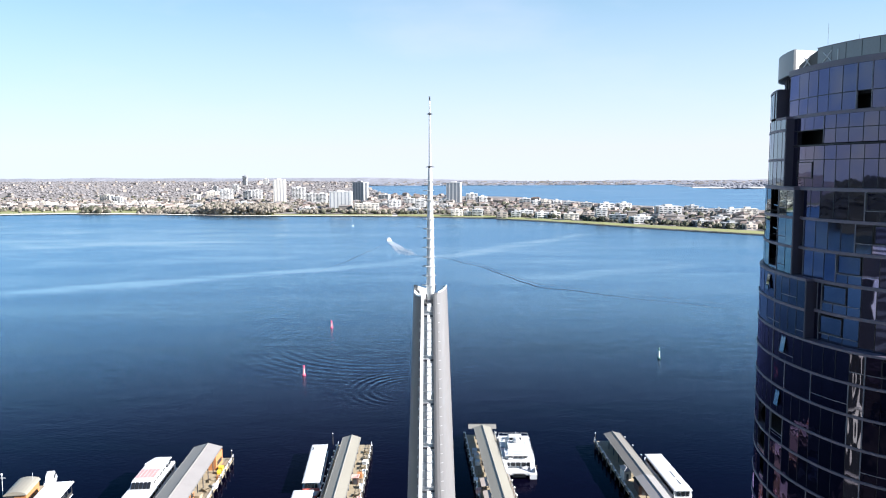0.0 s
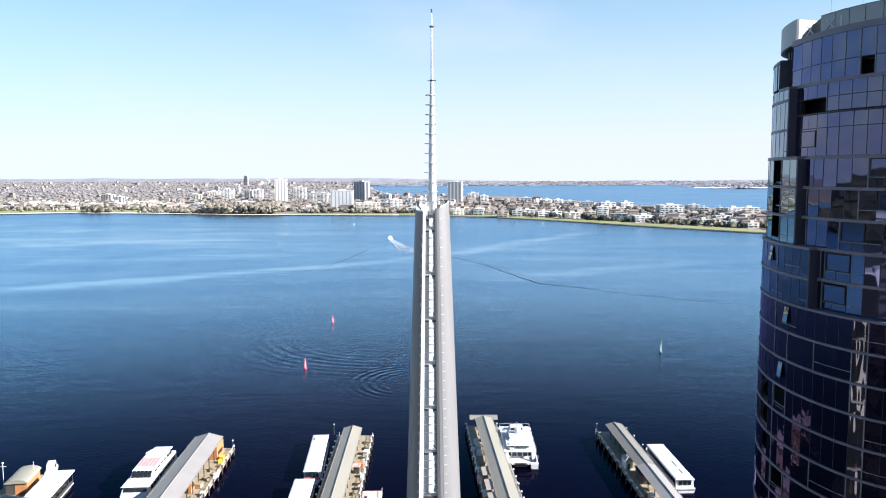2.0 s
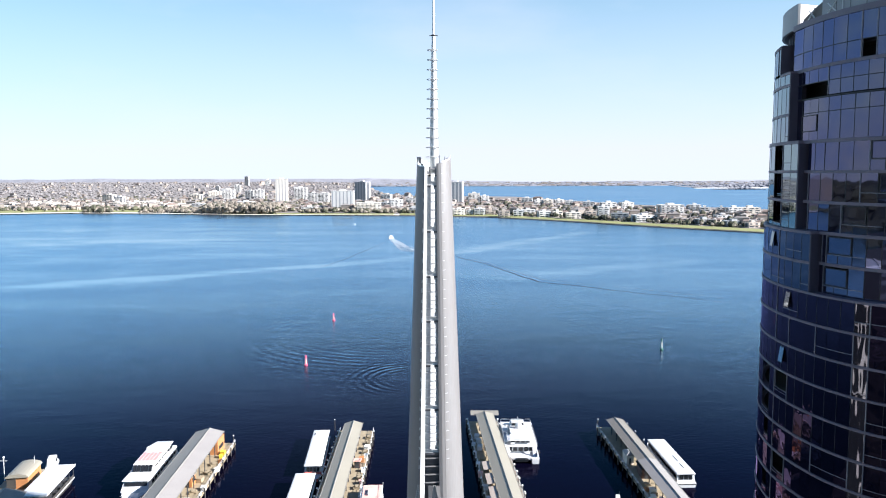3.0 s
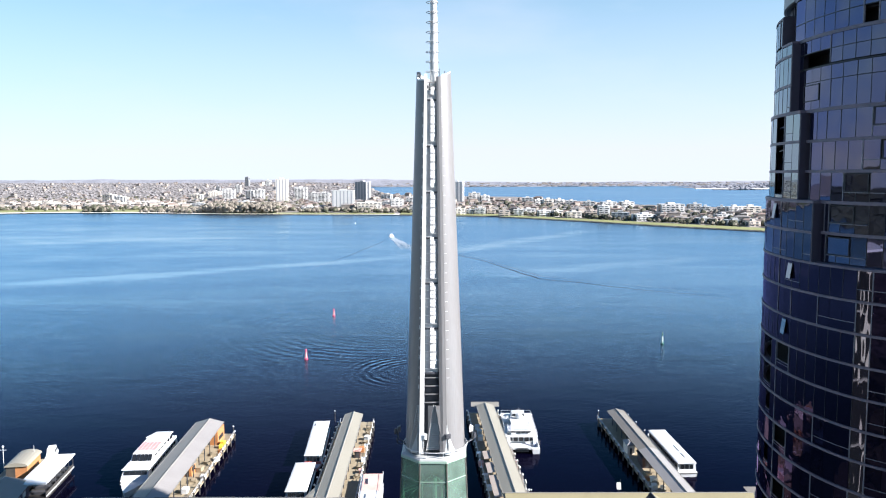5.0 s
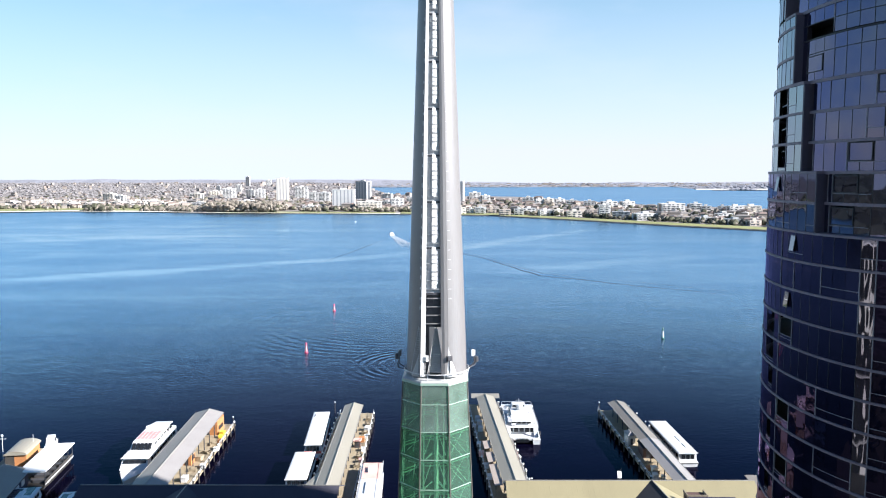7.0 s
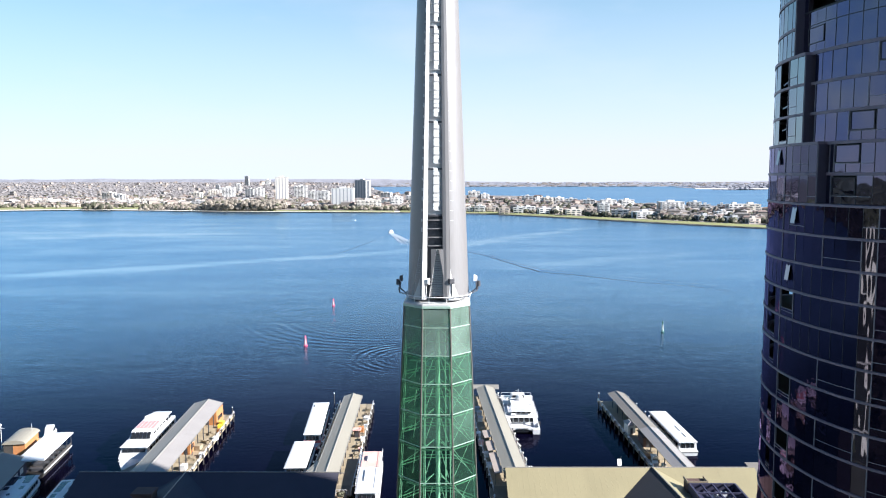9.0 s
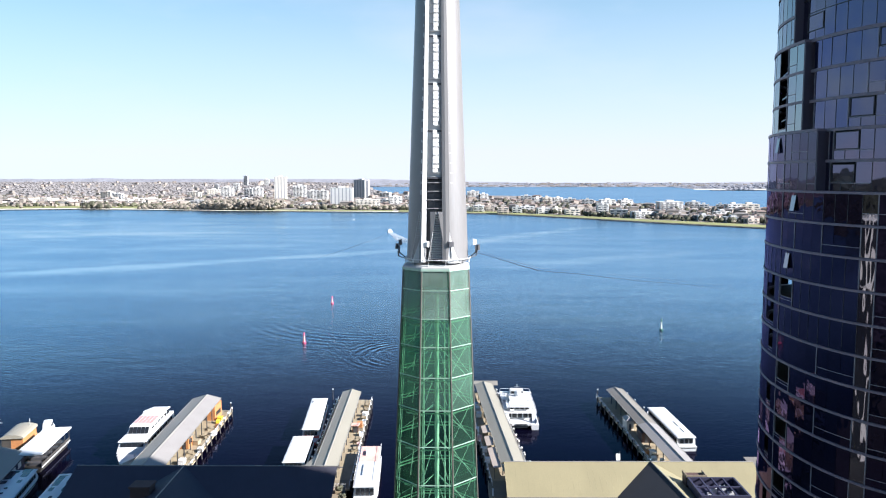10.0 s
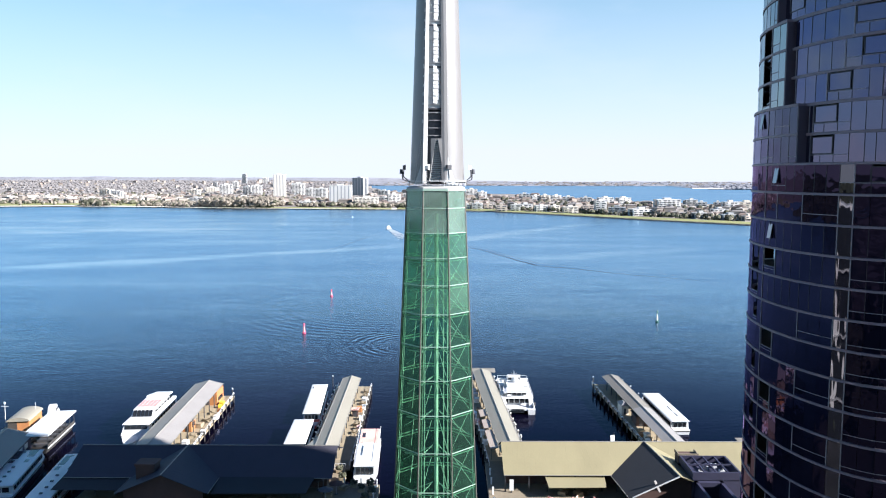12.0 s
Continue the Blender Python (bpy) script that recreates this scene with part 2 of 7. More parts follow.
def coated(name, ior, tint, second, scale, depth, stretch=(1, 1, 1)):
    """Dark coated window glass: a mirror tinted in soft drifts that imitate mirrored cloud, strongest at grazing
    angles, over a near-black body; slight waves bend what it mirrors.
    """
    m = bpy.data.materials.new(name)
    m.use_nodes = True
    nt = m.node_tree
    n, ln = nt.nodes, nt.links.new
    n.remove(n["Principled BSDF"])
    body, gloss, mx, fr = n.new("ShaderNodeBsdfDiffuse"), n.new("ShaderNodeBsdfGlossy"), n.new("ShaderNodeMixShader"), n.new("ShaderNodeFresnel")
    pos, wave, bp = n.new("ShaderNodeNewGeometry"), n.new("ShaderNodeTexNoise"), n.new("ShaderNodeBump")
    drift, rng, mix, info, add = n.new("ShaderNodeTexNoise"), n.new("ShaderNodeMapRange"), n.new("ShaderNodeMix"), n.new("ShaderNodeObjectInfo"), n.new("ShaderNodeMath")
    body.inputs[0].default_value = (0.005, 0.005, 0.012, 1)
    gloss.inputs["Roughness"].default_value = 0.02
    fr.inputs[0].default_value = ior
    wave.inputs["Scale"].default_value, wave.inputs["Detail"].default_value = scale, 1
    bp.inputs["Strength"].default_value, bp.inputs["Distance"].default_value = 1.0, depth
    drift.inputs["Scale"].default_value, drift.inputs["Detail"].default_value = 0.22, 3
    add.operation = "MULTIPLY_ADD"
    add.inputs[1].default_value = 0.16
    for key, v in (("From Min", 0.46), ("From Max", 0.78), ("To Min", 0.0), ("To Max", 1.0)):
        rng.inputs[key].default_value = v
    mix.data_type = "RGBA"
    mix.inputs[6].default_value, mix.inputs[7].default_value = (*tint, 1), (*second, 1)
    mp = n.new("ShaderNodeMapping")
    mp.inputs["Scale"].default_value = stretch
    ln(pos.outputs["Position"], mp.inputs["Vector"])
    ln(mp.outputs[0], wave.inputs["Vector"])
    ln(pos.outputs["Position"], drift.inputs["Vector"])
    ln(wave.outputs[0], bp.inputs["Height"])
    ln(info.outputs["Random"], add.inputs[0])
    ln(drift.outputs[0], add.inputs[2])
    ln(add.outputs[0], rng.inputs["Value"])
    ln(rng.outputs[0], mix.inputs[0])
    ln(mix.outputs[2], gloss.inputs["Color"])
    ln(bp.outputs[0], gloss.inputs["Normal"])
    ln(fr.outputs[0], mx.inputs[0])
    ln(body.outputs[0], mx.inputs[1])
    ln(gloss.outputs[0], mx.inputs[2])
    ln(mx.outputs[0], n["Material Output"].inputs[0])
    return m


# lower floors' glass is darkened, the upper bay's brightened, to imitate their reflections
TOWER_GLASS = coated("reflection_dimmed_glass", 1.6, (0.36, 0.26, 0.5), (0.42, 0.29, 0.5), 0.9, 0.009)
UPPER_GLASS = coated("blue_coated_glass", 2.1, (0.44, 0.51, 1.0), (0.8, 0.74, 0.97), 0.4, 0.01)
MID_GLASS = coated("violet_coated_glass", 2.4, (0.5, 0.54, 0.86), (0.64, 0.58, 0.84), 0.5, 0.009)
STRIP_GLASS = coated("bright_warped_glass", 2.5, (0.6, 0.58, 0.64), (0.5, 0.46, 0.54), 1.0, 0.016, (1, 1, 0.25))
EDGE_GLASS = coated("grey_blue_coated_glass", 1.85, (0.5, 0.55, 0.8), (0.42, 0.42, 0.68), 0.5, 0.008)
BAY_GLASS = coated("pale_blue_mirror_glass", 3.4, (0.76, 0.94, 1.0), (0.7, 0.82, 1.0), 0.4, 0.005)
TOWER_BAND = mat("grey_violet_cladding", (0.155, 0.128, 0.155), 0.5, 0.2, 0.1, 0.6)
TOWER_POST = mat("pale_grey_window_post", (0.17, 0.16, 0.18), 0.45, 0.2, 0.1, 0.6)
PARAPET_DARK = mat("shade_dark_parapet_sheet", (0.12, 0.105, 0.09), 0.6, 0.2, 0.1, 0.5)
TOWER_MULLION = mat("near_black_mullion", (0.012, 0.012, 0.016), 0.4, 0.2, 0.1, 1.0)
TOWER_FIN = mat("charcoal_cladding", (0.05, 0.042, 0.062), 0.5, 0.2, 0.1, 0.7)
TOWER_CORE = mat("black_interior", (0.01, 0.01, 0.011), 0.8, 0, 0.2, 0.5)
PARAPET = mat("mid_grey_panel", (0.26, 0.26, 0.26), 0.45, 0.3, 0.08, 0.5)
SHED_TIN = mat("yellow_khaki_roof_sheet", (0.268, 0.236, 0.138), 0.5, 0.1, 0.1, 0.25, 0.2, 25, stretch=(1, 0.2, 1))
ROOF_TIN = mat("khaki_roof_sheet", (0.285, 0.262, 0.21), 0.5, 0.1, 0.1, 0.25, 0.2, 25, stretch=(1, 0.2, 1))
ROOF_GREY = mat("weathered_grey_roof_sheet", (0.235, 0.222, 0.195), 0.5, 0.1, 0.12, 0.3, 0.2, 25, stretch=(1, 0.3, 1))
ROOF_DARK = mat("darker_brown_grey_roof_sheet", (0.2, 0.18, 0.155), 0.55, 0.1, 0.15, 0.3, 0.2, 25, stretch=(1, 0.3, 1))
# left shed's sheet, with the shade over it put into the colour
LEFT_TIN = mat("shade_dark_shed_sheet", (0.045, 0.044, 0.06), 0.7, 0.1, 0.12, 0.3, 0.2, 25)
# lighter sheet, used where sunlight on a jetty slope is put into the colour
ROOF_PALE = mat("lighter_roof_sheet", (0.285, 0.265, 0.25), 0.5, 0.1, 0.1, 0.3, 0.2, 25)
PALE_STRIP = mat("pink_grey_strip_sheet", (0.37, 0.31, 0.26), 0.7, 0, 0.15, 0.4, 0.1, 12)
# roof sheet coloured near black to hold the shade lying on it
SHADE_TIN = mat("shade_dark_roof_sheet", (0.022, 0.023, 0.028), 0.75, 0.1, 0.15, 0.3, 0.2, 25)
CITY_GLASS = mat("dark_office_glass", (0.02, 0.02, 0.024), 0.35, 0, 0.3, 0.1)
DECK = mat("jetty_timber", (0.29, 0.235, 0.155), 0.7, 0, 0.25, 0.5, 0.3, 10, stretch=(3, 1, 1))
PILE = mat("dark_wet_timber", (0.05, 0.045, 0.04), 0.6, 0, 0.3, 1.0)
CAP = mat("white_pile_cap", (0.82, 0.82, 0.8), 0.5, 0, 0.08, 2.0)
BRICK = mat("orange_brick", (0.4, 0.17, 0.06), 0.75, 0, 0.2, 0.8, 0.2, 12)
DARK_BRICK = mat("dark_red_brick", (0.08, 0.045, 0.038), 0.8, 0, 0.2, 0.8, 0.2, 12)
BOAT_WHITE = mat("white_gelcoat", (0.58, 0.58, 0.575), 0.3, 0, 0.05, 0.4, 0, 8)
BOAT_GREY = mat("pale_grey_deck_paint", (0.55, 0.56, 0.58), 0.5, 0, 0.1, 0.5)
BOAT_DARK = mat("dark_cabin_window", (0.015, 0.017, 0.02), 0.08, 0, 0.1, 1.0)
BOAT_RED = mat("faded_red_paint", (0.62, 0.13, 0.1), 0.5, 0, 0.15, 0.8)
BOAT_PINK = mat("sun_bleached_red_deck", (0.68, 0.4, 0.34), 0.6, 0, 0.15, 0.6)
BOAT_LETTER = mat("weathered_red_lettering", (0.66, 0.28, 0.26), 0.6, 0, 0.3, 1.2)
SOLAR = mat("dark_solar_panel", (0.06, 0.06, 0.08), 0.2, 0, 0.15, 1.0)
PAVING = mat("pale_paving", (0.2, 0.165, 0.115), 0.8, 0, 0.2, 0.3, 0.2, 10)
ASPHALT = mat("city_ground", (0.035, 0.036, 0.035), 0.9, 0, 0.4, 0.02, 0.1, 10)
# violet-grey render, darkened for the shade it stands in
VIOLET = mat("shade_darkened_render", (0.028, 0.028, 0.06), 0.6, 0, 0.12, 0.5)
LEAF = mat("olive_leaves", (0.078, 0.078, 0.046), 0.8, 0, 0.3, 0.02, 0, 30, island=0.4)
# paled for the haze over the far shore
LEAF_BROWN = mat("brown_green_leaves", (0.205, 0.176, 0.14), 0.8, 0, 0.2, 0.02, 0, 30, island=0.3)
GRASS = mat("mown_grass", (0.21, 0.215, 0.085), 0.9, 0, 0.25, 0.02, 0, 10)
SUBURB = mat("suburban_ground", (0.2, 0.178, 0.165), 0.9, 0, 0.35, 0.012, 0, 8, stretch=(1, 0.3, 1))
SAND = mat("pale_sand", (0.74, 0.69, 0.6), 0.9, 0, 0.1, 0.05)
PARK_LEAF = mat("dark_evergreen_leaves", (0.03, 0.035, 0.02), 0.8, 0, 0.3, 0.02, 0, 30, island=0.4)
# distance haze is mixed into both of these leaf colours
LEAF_GREY = mat("hazed_gum_leaves", (0.195, 0.182, 0.182), 0.9, 0, 0.1, 0.02, 0, 30, island=0.12)
FAR_LEAF = mat("haze_blue_gum_leaves", (0.195, 0.2, 0.228), 0.9, 0, 0.12, 0.02, 0, 30, island=0.2)
WIN_MID = mat("grey_blue_window_glass", (0.23, 0.25, 0.275), 0.25, 0, 0.2, 0.3)
WIN_PALE = mat("pale_grey_window_glass", (0.3, 0.31, 0.33), 0.25, 0, 0.2, 0.3)
# hill colour greyed and blued for distance haze
HILL = mat("hazed_bush_hills", (0.21, 0.212, 0.238), 0.9, 0, 0.35, 0.012, 0, 6)
WALL_WHITE = mat("white_render", (0.58, 0.565, 0.545), 0.7, 0, 0.08, 0.06, 0, 8)
WALL_CREAM = mat("cream_render", (0.62, 0.57, 0.5), 0.7, 0, 0.1, 0.06, 0, 8)
WALL_GREY = mat("grey_render", (0.36, 0.36, 0.36), 0.7, 0, 0.1, 0.06, 0, 8)
WALL_BROWN = mat("brown_brick_wall", (0.44, 0.38, 0.33), 0.75, 0, 0.12, 0.06, 0, 8)
WIN_FAR = mat("shaded_window_glass", (0.085, 0.09, 0.1), 0.25, 0, 0.2, 0.3)
HOUSE = mat("mixed_house_walls", (0.29, 0.252, 0.218), 0.8, 0, 0.1, 0.05, 0, 8, island=0.18)
TILE_RED = mat("terracotta_roofs", (0.2, 0.15, 0.128), 0.8, 0, 0.15, 0.05, 0, 8, island=0.3)
TILE_PALE = mat("pale_sheet_roofs", (0.25, 0.228, 0.212), 0.6, 0, 0.1, 0.05, 0, 8, island=0.25)
BUOY_RED = mat("red_buoy_paint", (0.5, 0.07, 0.13), 0.45, 0, 0.1, 2.0)
BUOY_GREEN = mat("dark_green_buoy_paint", (0.03, 0.12, 0.09), 0.45, 0, 0.1, 2.0)
YELLOW = mat("yellow_plastic", (0.75, 0.52, 0.04), 0.5, 0, 0.1, 2.0)
FOAM = mat("white_wake_foam", (0.32, 0.38, 0.44), 0.8, 0, 0.3, 0.2, 0.5, 6)
# dark colour on flat strips imitates the dimmer reflection of steep ripples
WAKE = mat("flat_dark_wake_strip", (0.002, 0.01, 0.035), 0.4, 0, 0.3, 0.3, 0.6, 4, spec=0.35)

# ---- mesh helpers ----


def box(bm, x0, x1, y0, y1, z0, z1):
    v = [bm.verts.new(p) for p in ((x0, y0, z0), (x1, y0, z0), (x1, y1, z0), (x0, y1, z0), (x0, y0, z1), (x1, y0, z1), (x1, y1, z1), (x0, y1, z1))]
    for f in ((3, 2, 1, 0), (4, 5, 6, 7), (0, 1, 5, 4), (1, 2, 6, 5), (2, 3, 7, 6), (3, 0, 4, 7)):
        bm.faces.new([v[i] for i in f])


def loft(bm, rings, caps=True, closed=True):
    vs = [[bm.verts.new(p) for p in r] for r in rings]
    k = len(vs[0])
    for a, b in zip(vs, vs[1:]):
        for i in range(k if closed else k - 1):
            bm.faces.new((a[i], a[(i + 1) % k], b[(i + 1) % k], b[i]))
    if caps:
        bm.faces.new(vs[0][::-1])
        bm.faces.new(vs[-1])


def prism(bm, pts, z0, z1):
    loft(bm, [[(x, y, z0) for x, y in pts], [(x, y, z1) for x, y in pts]])


def tube(bm, p0, p1, r0, r1=None, n=8):
    p0, p1 = Vector(p0), Vector(p1)
    r1 = r0 if r1 is None else r1
    d = (p1 - p0).normalized()
    u = d.cross(Vector((0, 0, 1)) if abs(d.z) < 0.9 else Vector((1, 0, 0))).normalized()
    w = d.cross(u)
    ring = lambda p, r: [p + (u * math.cos(a) + w * math.sin(a)) * r for a in (math.tau * i / n for i in range(n))]
    loft(bm, [ring(p0, r0), ring(p1, r1)])


def slab(bm, a, b, c, d, t):
    """A plate with the corners a, b, c, d and thickness t below them."""
    top = [Vector(p) for p in (a, b, c, d)]
    nrm = (top[1] - top[0]).cross(top[2] - top[0]).normalized()
    if nrm.z < 0:
        nrm = -nrm
    loft(bm, [[p - nrm * t for p in top], top])


def lathe(bm, profile, n=12, x=0.0, y=0.0):
    loft(bm, [[(x + r * math.cos(math.tau * i / n), y + r * math.sin(math.tau * i / n), z) for i in range(n)] for r, z in profile])


def clump(bm, x, y, z, r, h, rnd):
    """A small uneven leaf mass."""
    k = 6
    rings = []
    for f, s in ((0.0, 0.45), (0.35, 1.0), (0.75, 0.75)):
        rings.append([bm.verts.new((x + r * s * rnd.uniform(0.7, 1.2) * math.cos(math.tau * i / k), y + r * s * rnd.uniform(0.7, 1.2) * math.sin(math.tau * i / k), z + h * (f + rnd.uniform(-0.1, 0.1)))) for i in range(k)])
    tip = bm.verts.new((x, y, z + h))
    for a, b in zip(rings, rings[1:]):
        for i in range(k):
            bm.faces.new((a[i], a[(i + 1) % k], b[(i + 1) % k], b[i]))
    for i in range(k):
        bm.faces.new((rings[-1][i], rings[-1][(i + 1) % k], tip))


def link(name, bm, material):
    me = bpy.data.meshes.new(name)
    bmesh.ops.recalc_face_normals(bm, faces=bm.faces) if len(bm.faces) < 4000 else None
    bm.to_mesh(me)
    bm.free()
    me.materials.append(material)
    return new(name, me)


def part(name, bm, material, parent, label=""):
    ob = link(name, bm, material)
    ob.parent = parent
    return tagged(ob, label)


def piece(name, fn, material, parent, label=""):
    bm = bmesh.new()
    fn(bm)
    return part(name, bm, material, parent, label)


def shared(name, me, parent, m):
    ob = new(name, me)
    ob.parent = parent
    ob.matrix_basis = m
    return ob


def thing(name, label, category, group="", at=(0, 0, 0), turn=0.0):
    ob = new(name)
    ob.empty_display_size = 0.2
    ob.matrix_basis = pose(*at, 0, 0, turn)
    return tagged(ob, label, category, group)


def setting(name, fn, material, label):
    bm = bmesh.new()
    fn(bm)
    return tagged(link(name, bm, material), label, kind="structure")


def shade_smooth(ob):
    for p in ob.data.polygons:
        p.use_smooth = True
    return ob

# ---- water and land ----
setting("water", lambda bm: box(bm, -5200, 5200, -900, 4990, -3.0, 0.0), WATER, "deep blue river with light wind ripples and pale calm streaks")
setting("ground_quay", lambda bm: (prism(bm, [(-73, 100), (-14.5, 100), (-14.5, 149.5), (-22.5, 149.5), (-22.5, 163), (-73, 163)], -2, 1.5), prism(bm, [(7.5, 100), (90, 100), (90, 163), (7.5, 163)], -2, 1.5)), PAVING, "pale paved quay behind the ferry sheds")
setting("ground_city", lambda bm: prism(bm, [(-900, -900), (900, -900), (900, 60), (260, 100), (-14, 100.0), (-73, 100.0), (-130, 100), (-900, 60)], -2, 1.46), ASPHALT, "dark asphalt and garden ground of the city side")


def shore(x):
    """The near edge of the far peninsula, as y for x."""
    xs = (-5200, -893, -776, -582, -434, -255, -104, 61, 182, 286, 396, 560, 900)
    ys = (1470, 1500, 1536, 1510, 1462, 1440, 1422, 1362, 1232, 1100, 982, 830, 610)
    return float(np.interp(x, xs, ys))


def back(x):
    """The far edge of the peninsula; the land runs on to the horizon at the left."""
    return float(np.interp(x, (-5200, -540, -500, -330, -200, 172, 383, 642, 900), (4985, 4985, 4400, 3300, 2460, 2300, 1762, 1520, 1000)))


def land_z(x, y):
    d = y - shore(x)
    rise = 1.2 + 5 * min(1, max(0, d) / 250) + float(np.interp(x, (-1000, -600, -350), (20, 14, 0))) * min(1, max(0, d - 500) / 2600)
    return rise + 4 * noise.noise((x / 420, y / 420, 0)) * min(1, max(0, d) / 500)


def build_land(bm):
    xs = list(np.linspace(-5200, -900, 40)) + list(np.linspace(-880, 900, 90))
    cols = []
    for x in xs:
        s0, s1 = shore(x), back(x)
        col = [bm.verts.new((x, s0 - 1, -2))]
        for f in np.linspace(0, 1, 34):
            y = s0 + (s1 - s0) * f * f
            col.append(bm.verts.new((x, y, land_z(x, y))))
        col.append(bm.verts.new((x, s1 + 1, -2)))
        cols.append(col)
    for a, b in zip(cols, cols[1:]):
        for i in range(len(a) - 1):
            bm.faces.new((a[i], b[i], b[i + 1], a[i + 1]))


setting("ground_peninsula", build_land, SUBURB, "suburban land on the far side of the river")


def strip(bm, x0, x1, near, far, lift, n=60):
    prev = None
    for x in np.linspace(x0, x1, n):
        s0 = shore(x)
        row = [bm.verts.new((x, s0 + o, land_z(x, s0 + o) + lift)) for o in np.linspace(near, far, 4)]
        if prev:
            for i in range(3):
                bm.faces.new((prev[i], row[i], row[i + 1], prev[i + 1]))
        prev = row


setting("ground_park", lambda bm: strip(bm, -100, 700, 4, 54, 0.5), GRASS, "bright mown grass along the far foreshore")
setting("ground_lawn", lambda bm: (strip(bm, -1500, -560, 24, 125, 0.5), strip(bm, -440, -110, 6, 40, 0.45)), GRASS, "green lawn behind the beach")
setting("ground_beach", lambda bm: strip(bm, -1600, -100, -3, 23, 0.4), SAND, "narrow pale sand beach")


def hills(bm, x0, x1, y, z, d, fade=1):
    rows = []
    for x in np.linspace(x0, x1, 140):
        h = (z + 9 * noise.noise((x / 500, y / 400, 3)) + 4 * noise.noise((x / 120, 0, 7))) * min(1, 0.1 + (x - x0) / 500, (x1 - x) / fade)
        rows.append([bm.verts.new(p) for p in ((x, y, -1), (x, y + 6, 3), (x, y + d * 0.5, h * 0.55), (x, y + d, h), (x, y + d + 20, -1))])
    for a, b in zip(rows, rows[1:]):
        for i in range(4):
            bm.faces.new((a[i], b[i], b[i + 1], a[i + 1]))


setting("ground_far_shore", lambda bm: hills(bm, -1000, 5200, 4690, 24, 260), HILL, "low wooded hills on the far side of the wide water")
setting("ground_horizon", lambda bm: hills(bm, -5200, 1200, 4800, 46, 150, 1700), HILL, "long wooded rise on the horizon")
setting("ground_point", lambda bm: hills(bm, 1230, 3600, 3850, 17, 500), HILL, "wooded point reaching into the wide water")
setting("ground_spit", lambda bm: loft(bm, [[(x, 3832 + o, -1), (x, 3834 + o, 2.2), (x, 3862 + o, 2.4), (x, 3870 + o, -1)] for x, o in ((1180, 6), (1400, 0), (1620, 4), (1900, -6), (2600, 0))]), SAND, "bright sand line along the wooded point")

# ---- bell tower ----
TX, TY = -0.72, 28.45
bell = thing("bell_tower", "slender tower of green glass with a split steel spire and mast", "tower", at=(TX, TY, 0))
RINGS = [63.57, 62.85, 61.86, 60.86, 59.78, 58.62, 57.32, 55.95, 54.53, 53.0, 51.4]
while RINGS[-1] > 6:
    RINGS.append(RINGS[-1] - min(2.6, (RINGS[-2] - RINGS[-1]) * 1.05))
RINGS.append(1.5)


def apothem(z):
    return 1.165 + 0.0425 * (63.5 - z)


def corner(i, z, inset=0.0):
    r = (apothem(z) - inset) / math.cos(math.pi / 8)
    a = -math.pi / 2 - math.pi / 8 + i * math.pi / 4
    return Vector((r * math.cos(a), r * math.sin(a), z))


def octagon_rail(bm, z, inset, t):
    """A square-section rail round the octagon, in one piece."""
    loops = [[bm.verts.new(corner(i, z, inset + dx) + Vector((0, 0, dz))) for i in range(8)] for dx, dz in ((-t, -t), (-t, t), (t, t), (t, -t))]
    for a, b in zip(loops, loops[1:] + loops[:1]):
        for i in range(8):
            bm.faces.new((a[i], a[(i + 1) % 8], b[(i + 1) % 8], b[i]))


for z1, z0 in zip(RINGS, RINGS[1:]):
    for i in range(8):
        bm = bmesh.new()
        a, b, c, d = corner(i, z0), corner(i + 1, z0), corner(i + 1, z1), corner(i, z1)
        mid = (a + b + c + d) / 4
        q = [mid + (p - mid) * 0.965 for p in (a, b, c, d)]
        n = (q[1] - q[0]).cross(q[3] - q[0]).normalized() * 0.012
        loft(bm, [[p - n for p in q], [p + n for p in q]])
        part("glass_panel", bm, FROST_GLASS if z0 > 61.5 else HAZED_GLASS if z0 > 58.5 else GREEN_GLASS, bell)
for k, z in enumerate(RINGS):
    piece("ring_rail", lambda bm: octagon_rail(bm, z, 0.0, 0.015 if k else 0.04), FRAME_GREEN, bell)
for i in range(8):
    bm = bmesh.new()
    tube(bm, corner(i, 1.5), corner(i, 63.57), 0.035, n=6)
    part("corner_mullion", bm, MULLION_BROWN, bell)
    bm = bmesh.new()
    tube(bm, corner(i, 1.5, 0.09), corner(i, 63.5, 0.09), 0.016, n=6)
    part("inner_post", bm, BRACE, bell)
for k, (z1, z0) in enumerate(zip(RINGS[1:], RINGS[2:])):
    if z0 < 38:
        break
    for i in range(8):
        a, b, c, d = (corner(i, z0, 0.14), corner(i + 1, z0, 0.14), corner(i + 1, z1, 0.14), corner(i, z1, 0.14))
        for p, q in ((a, c), (b, d)):
            if i == 1:
                piece("wind_brace", lambda bm: tube(bm, p, p + (q - p) * 0.96, 0.011, n=4), BRACE, bell)
        # strut from the corner post to the core
        if i in (1, 5):
            piece("strut", lambda bm: tube(bm, c * 0.98, Vector((0.1 * c.x, 0.1 * c.y, z1 - 0.25)), 0.012, n=4), BRACE, bell)
    piece("inner_ring", lambda bm: octagon_rail(bm, z1 - 0.11, 0.03, 0.016), FRAME_GREEN, bell)
piece("core_pole", lambda bm: tube(bm, (0.02, 0, 1.5), (0.02, 0, 62.6), 0.085, n=10), BRACE, bell, "pale central steel pole")
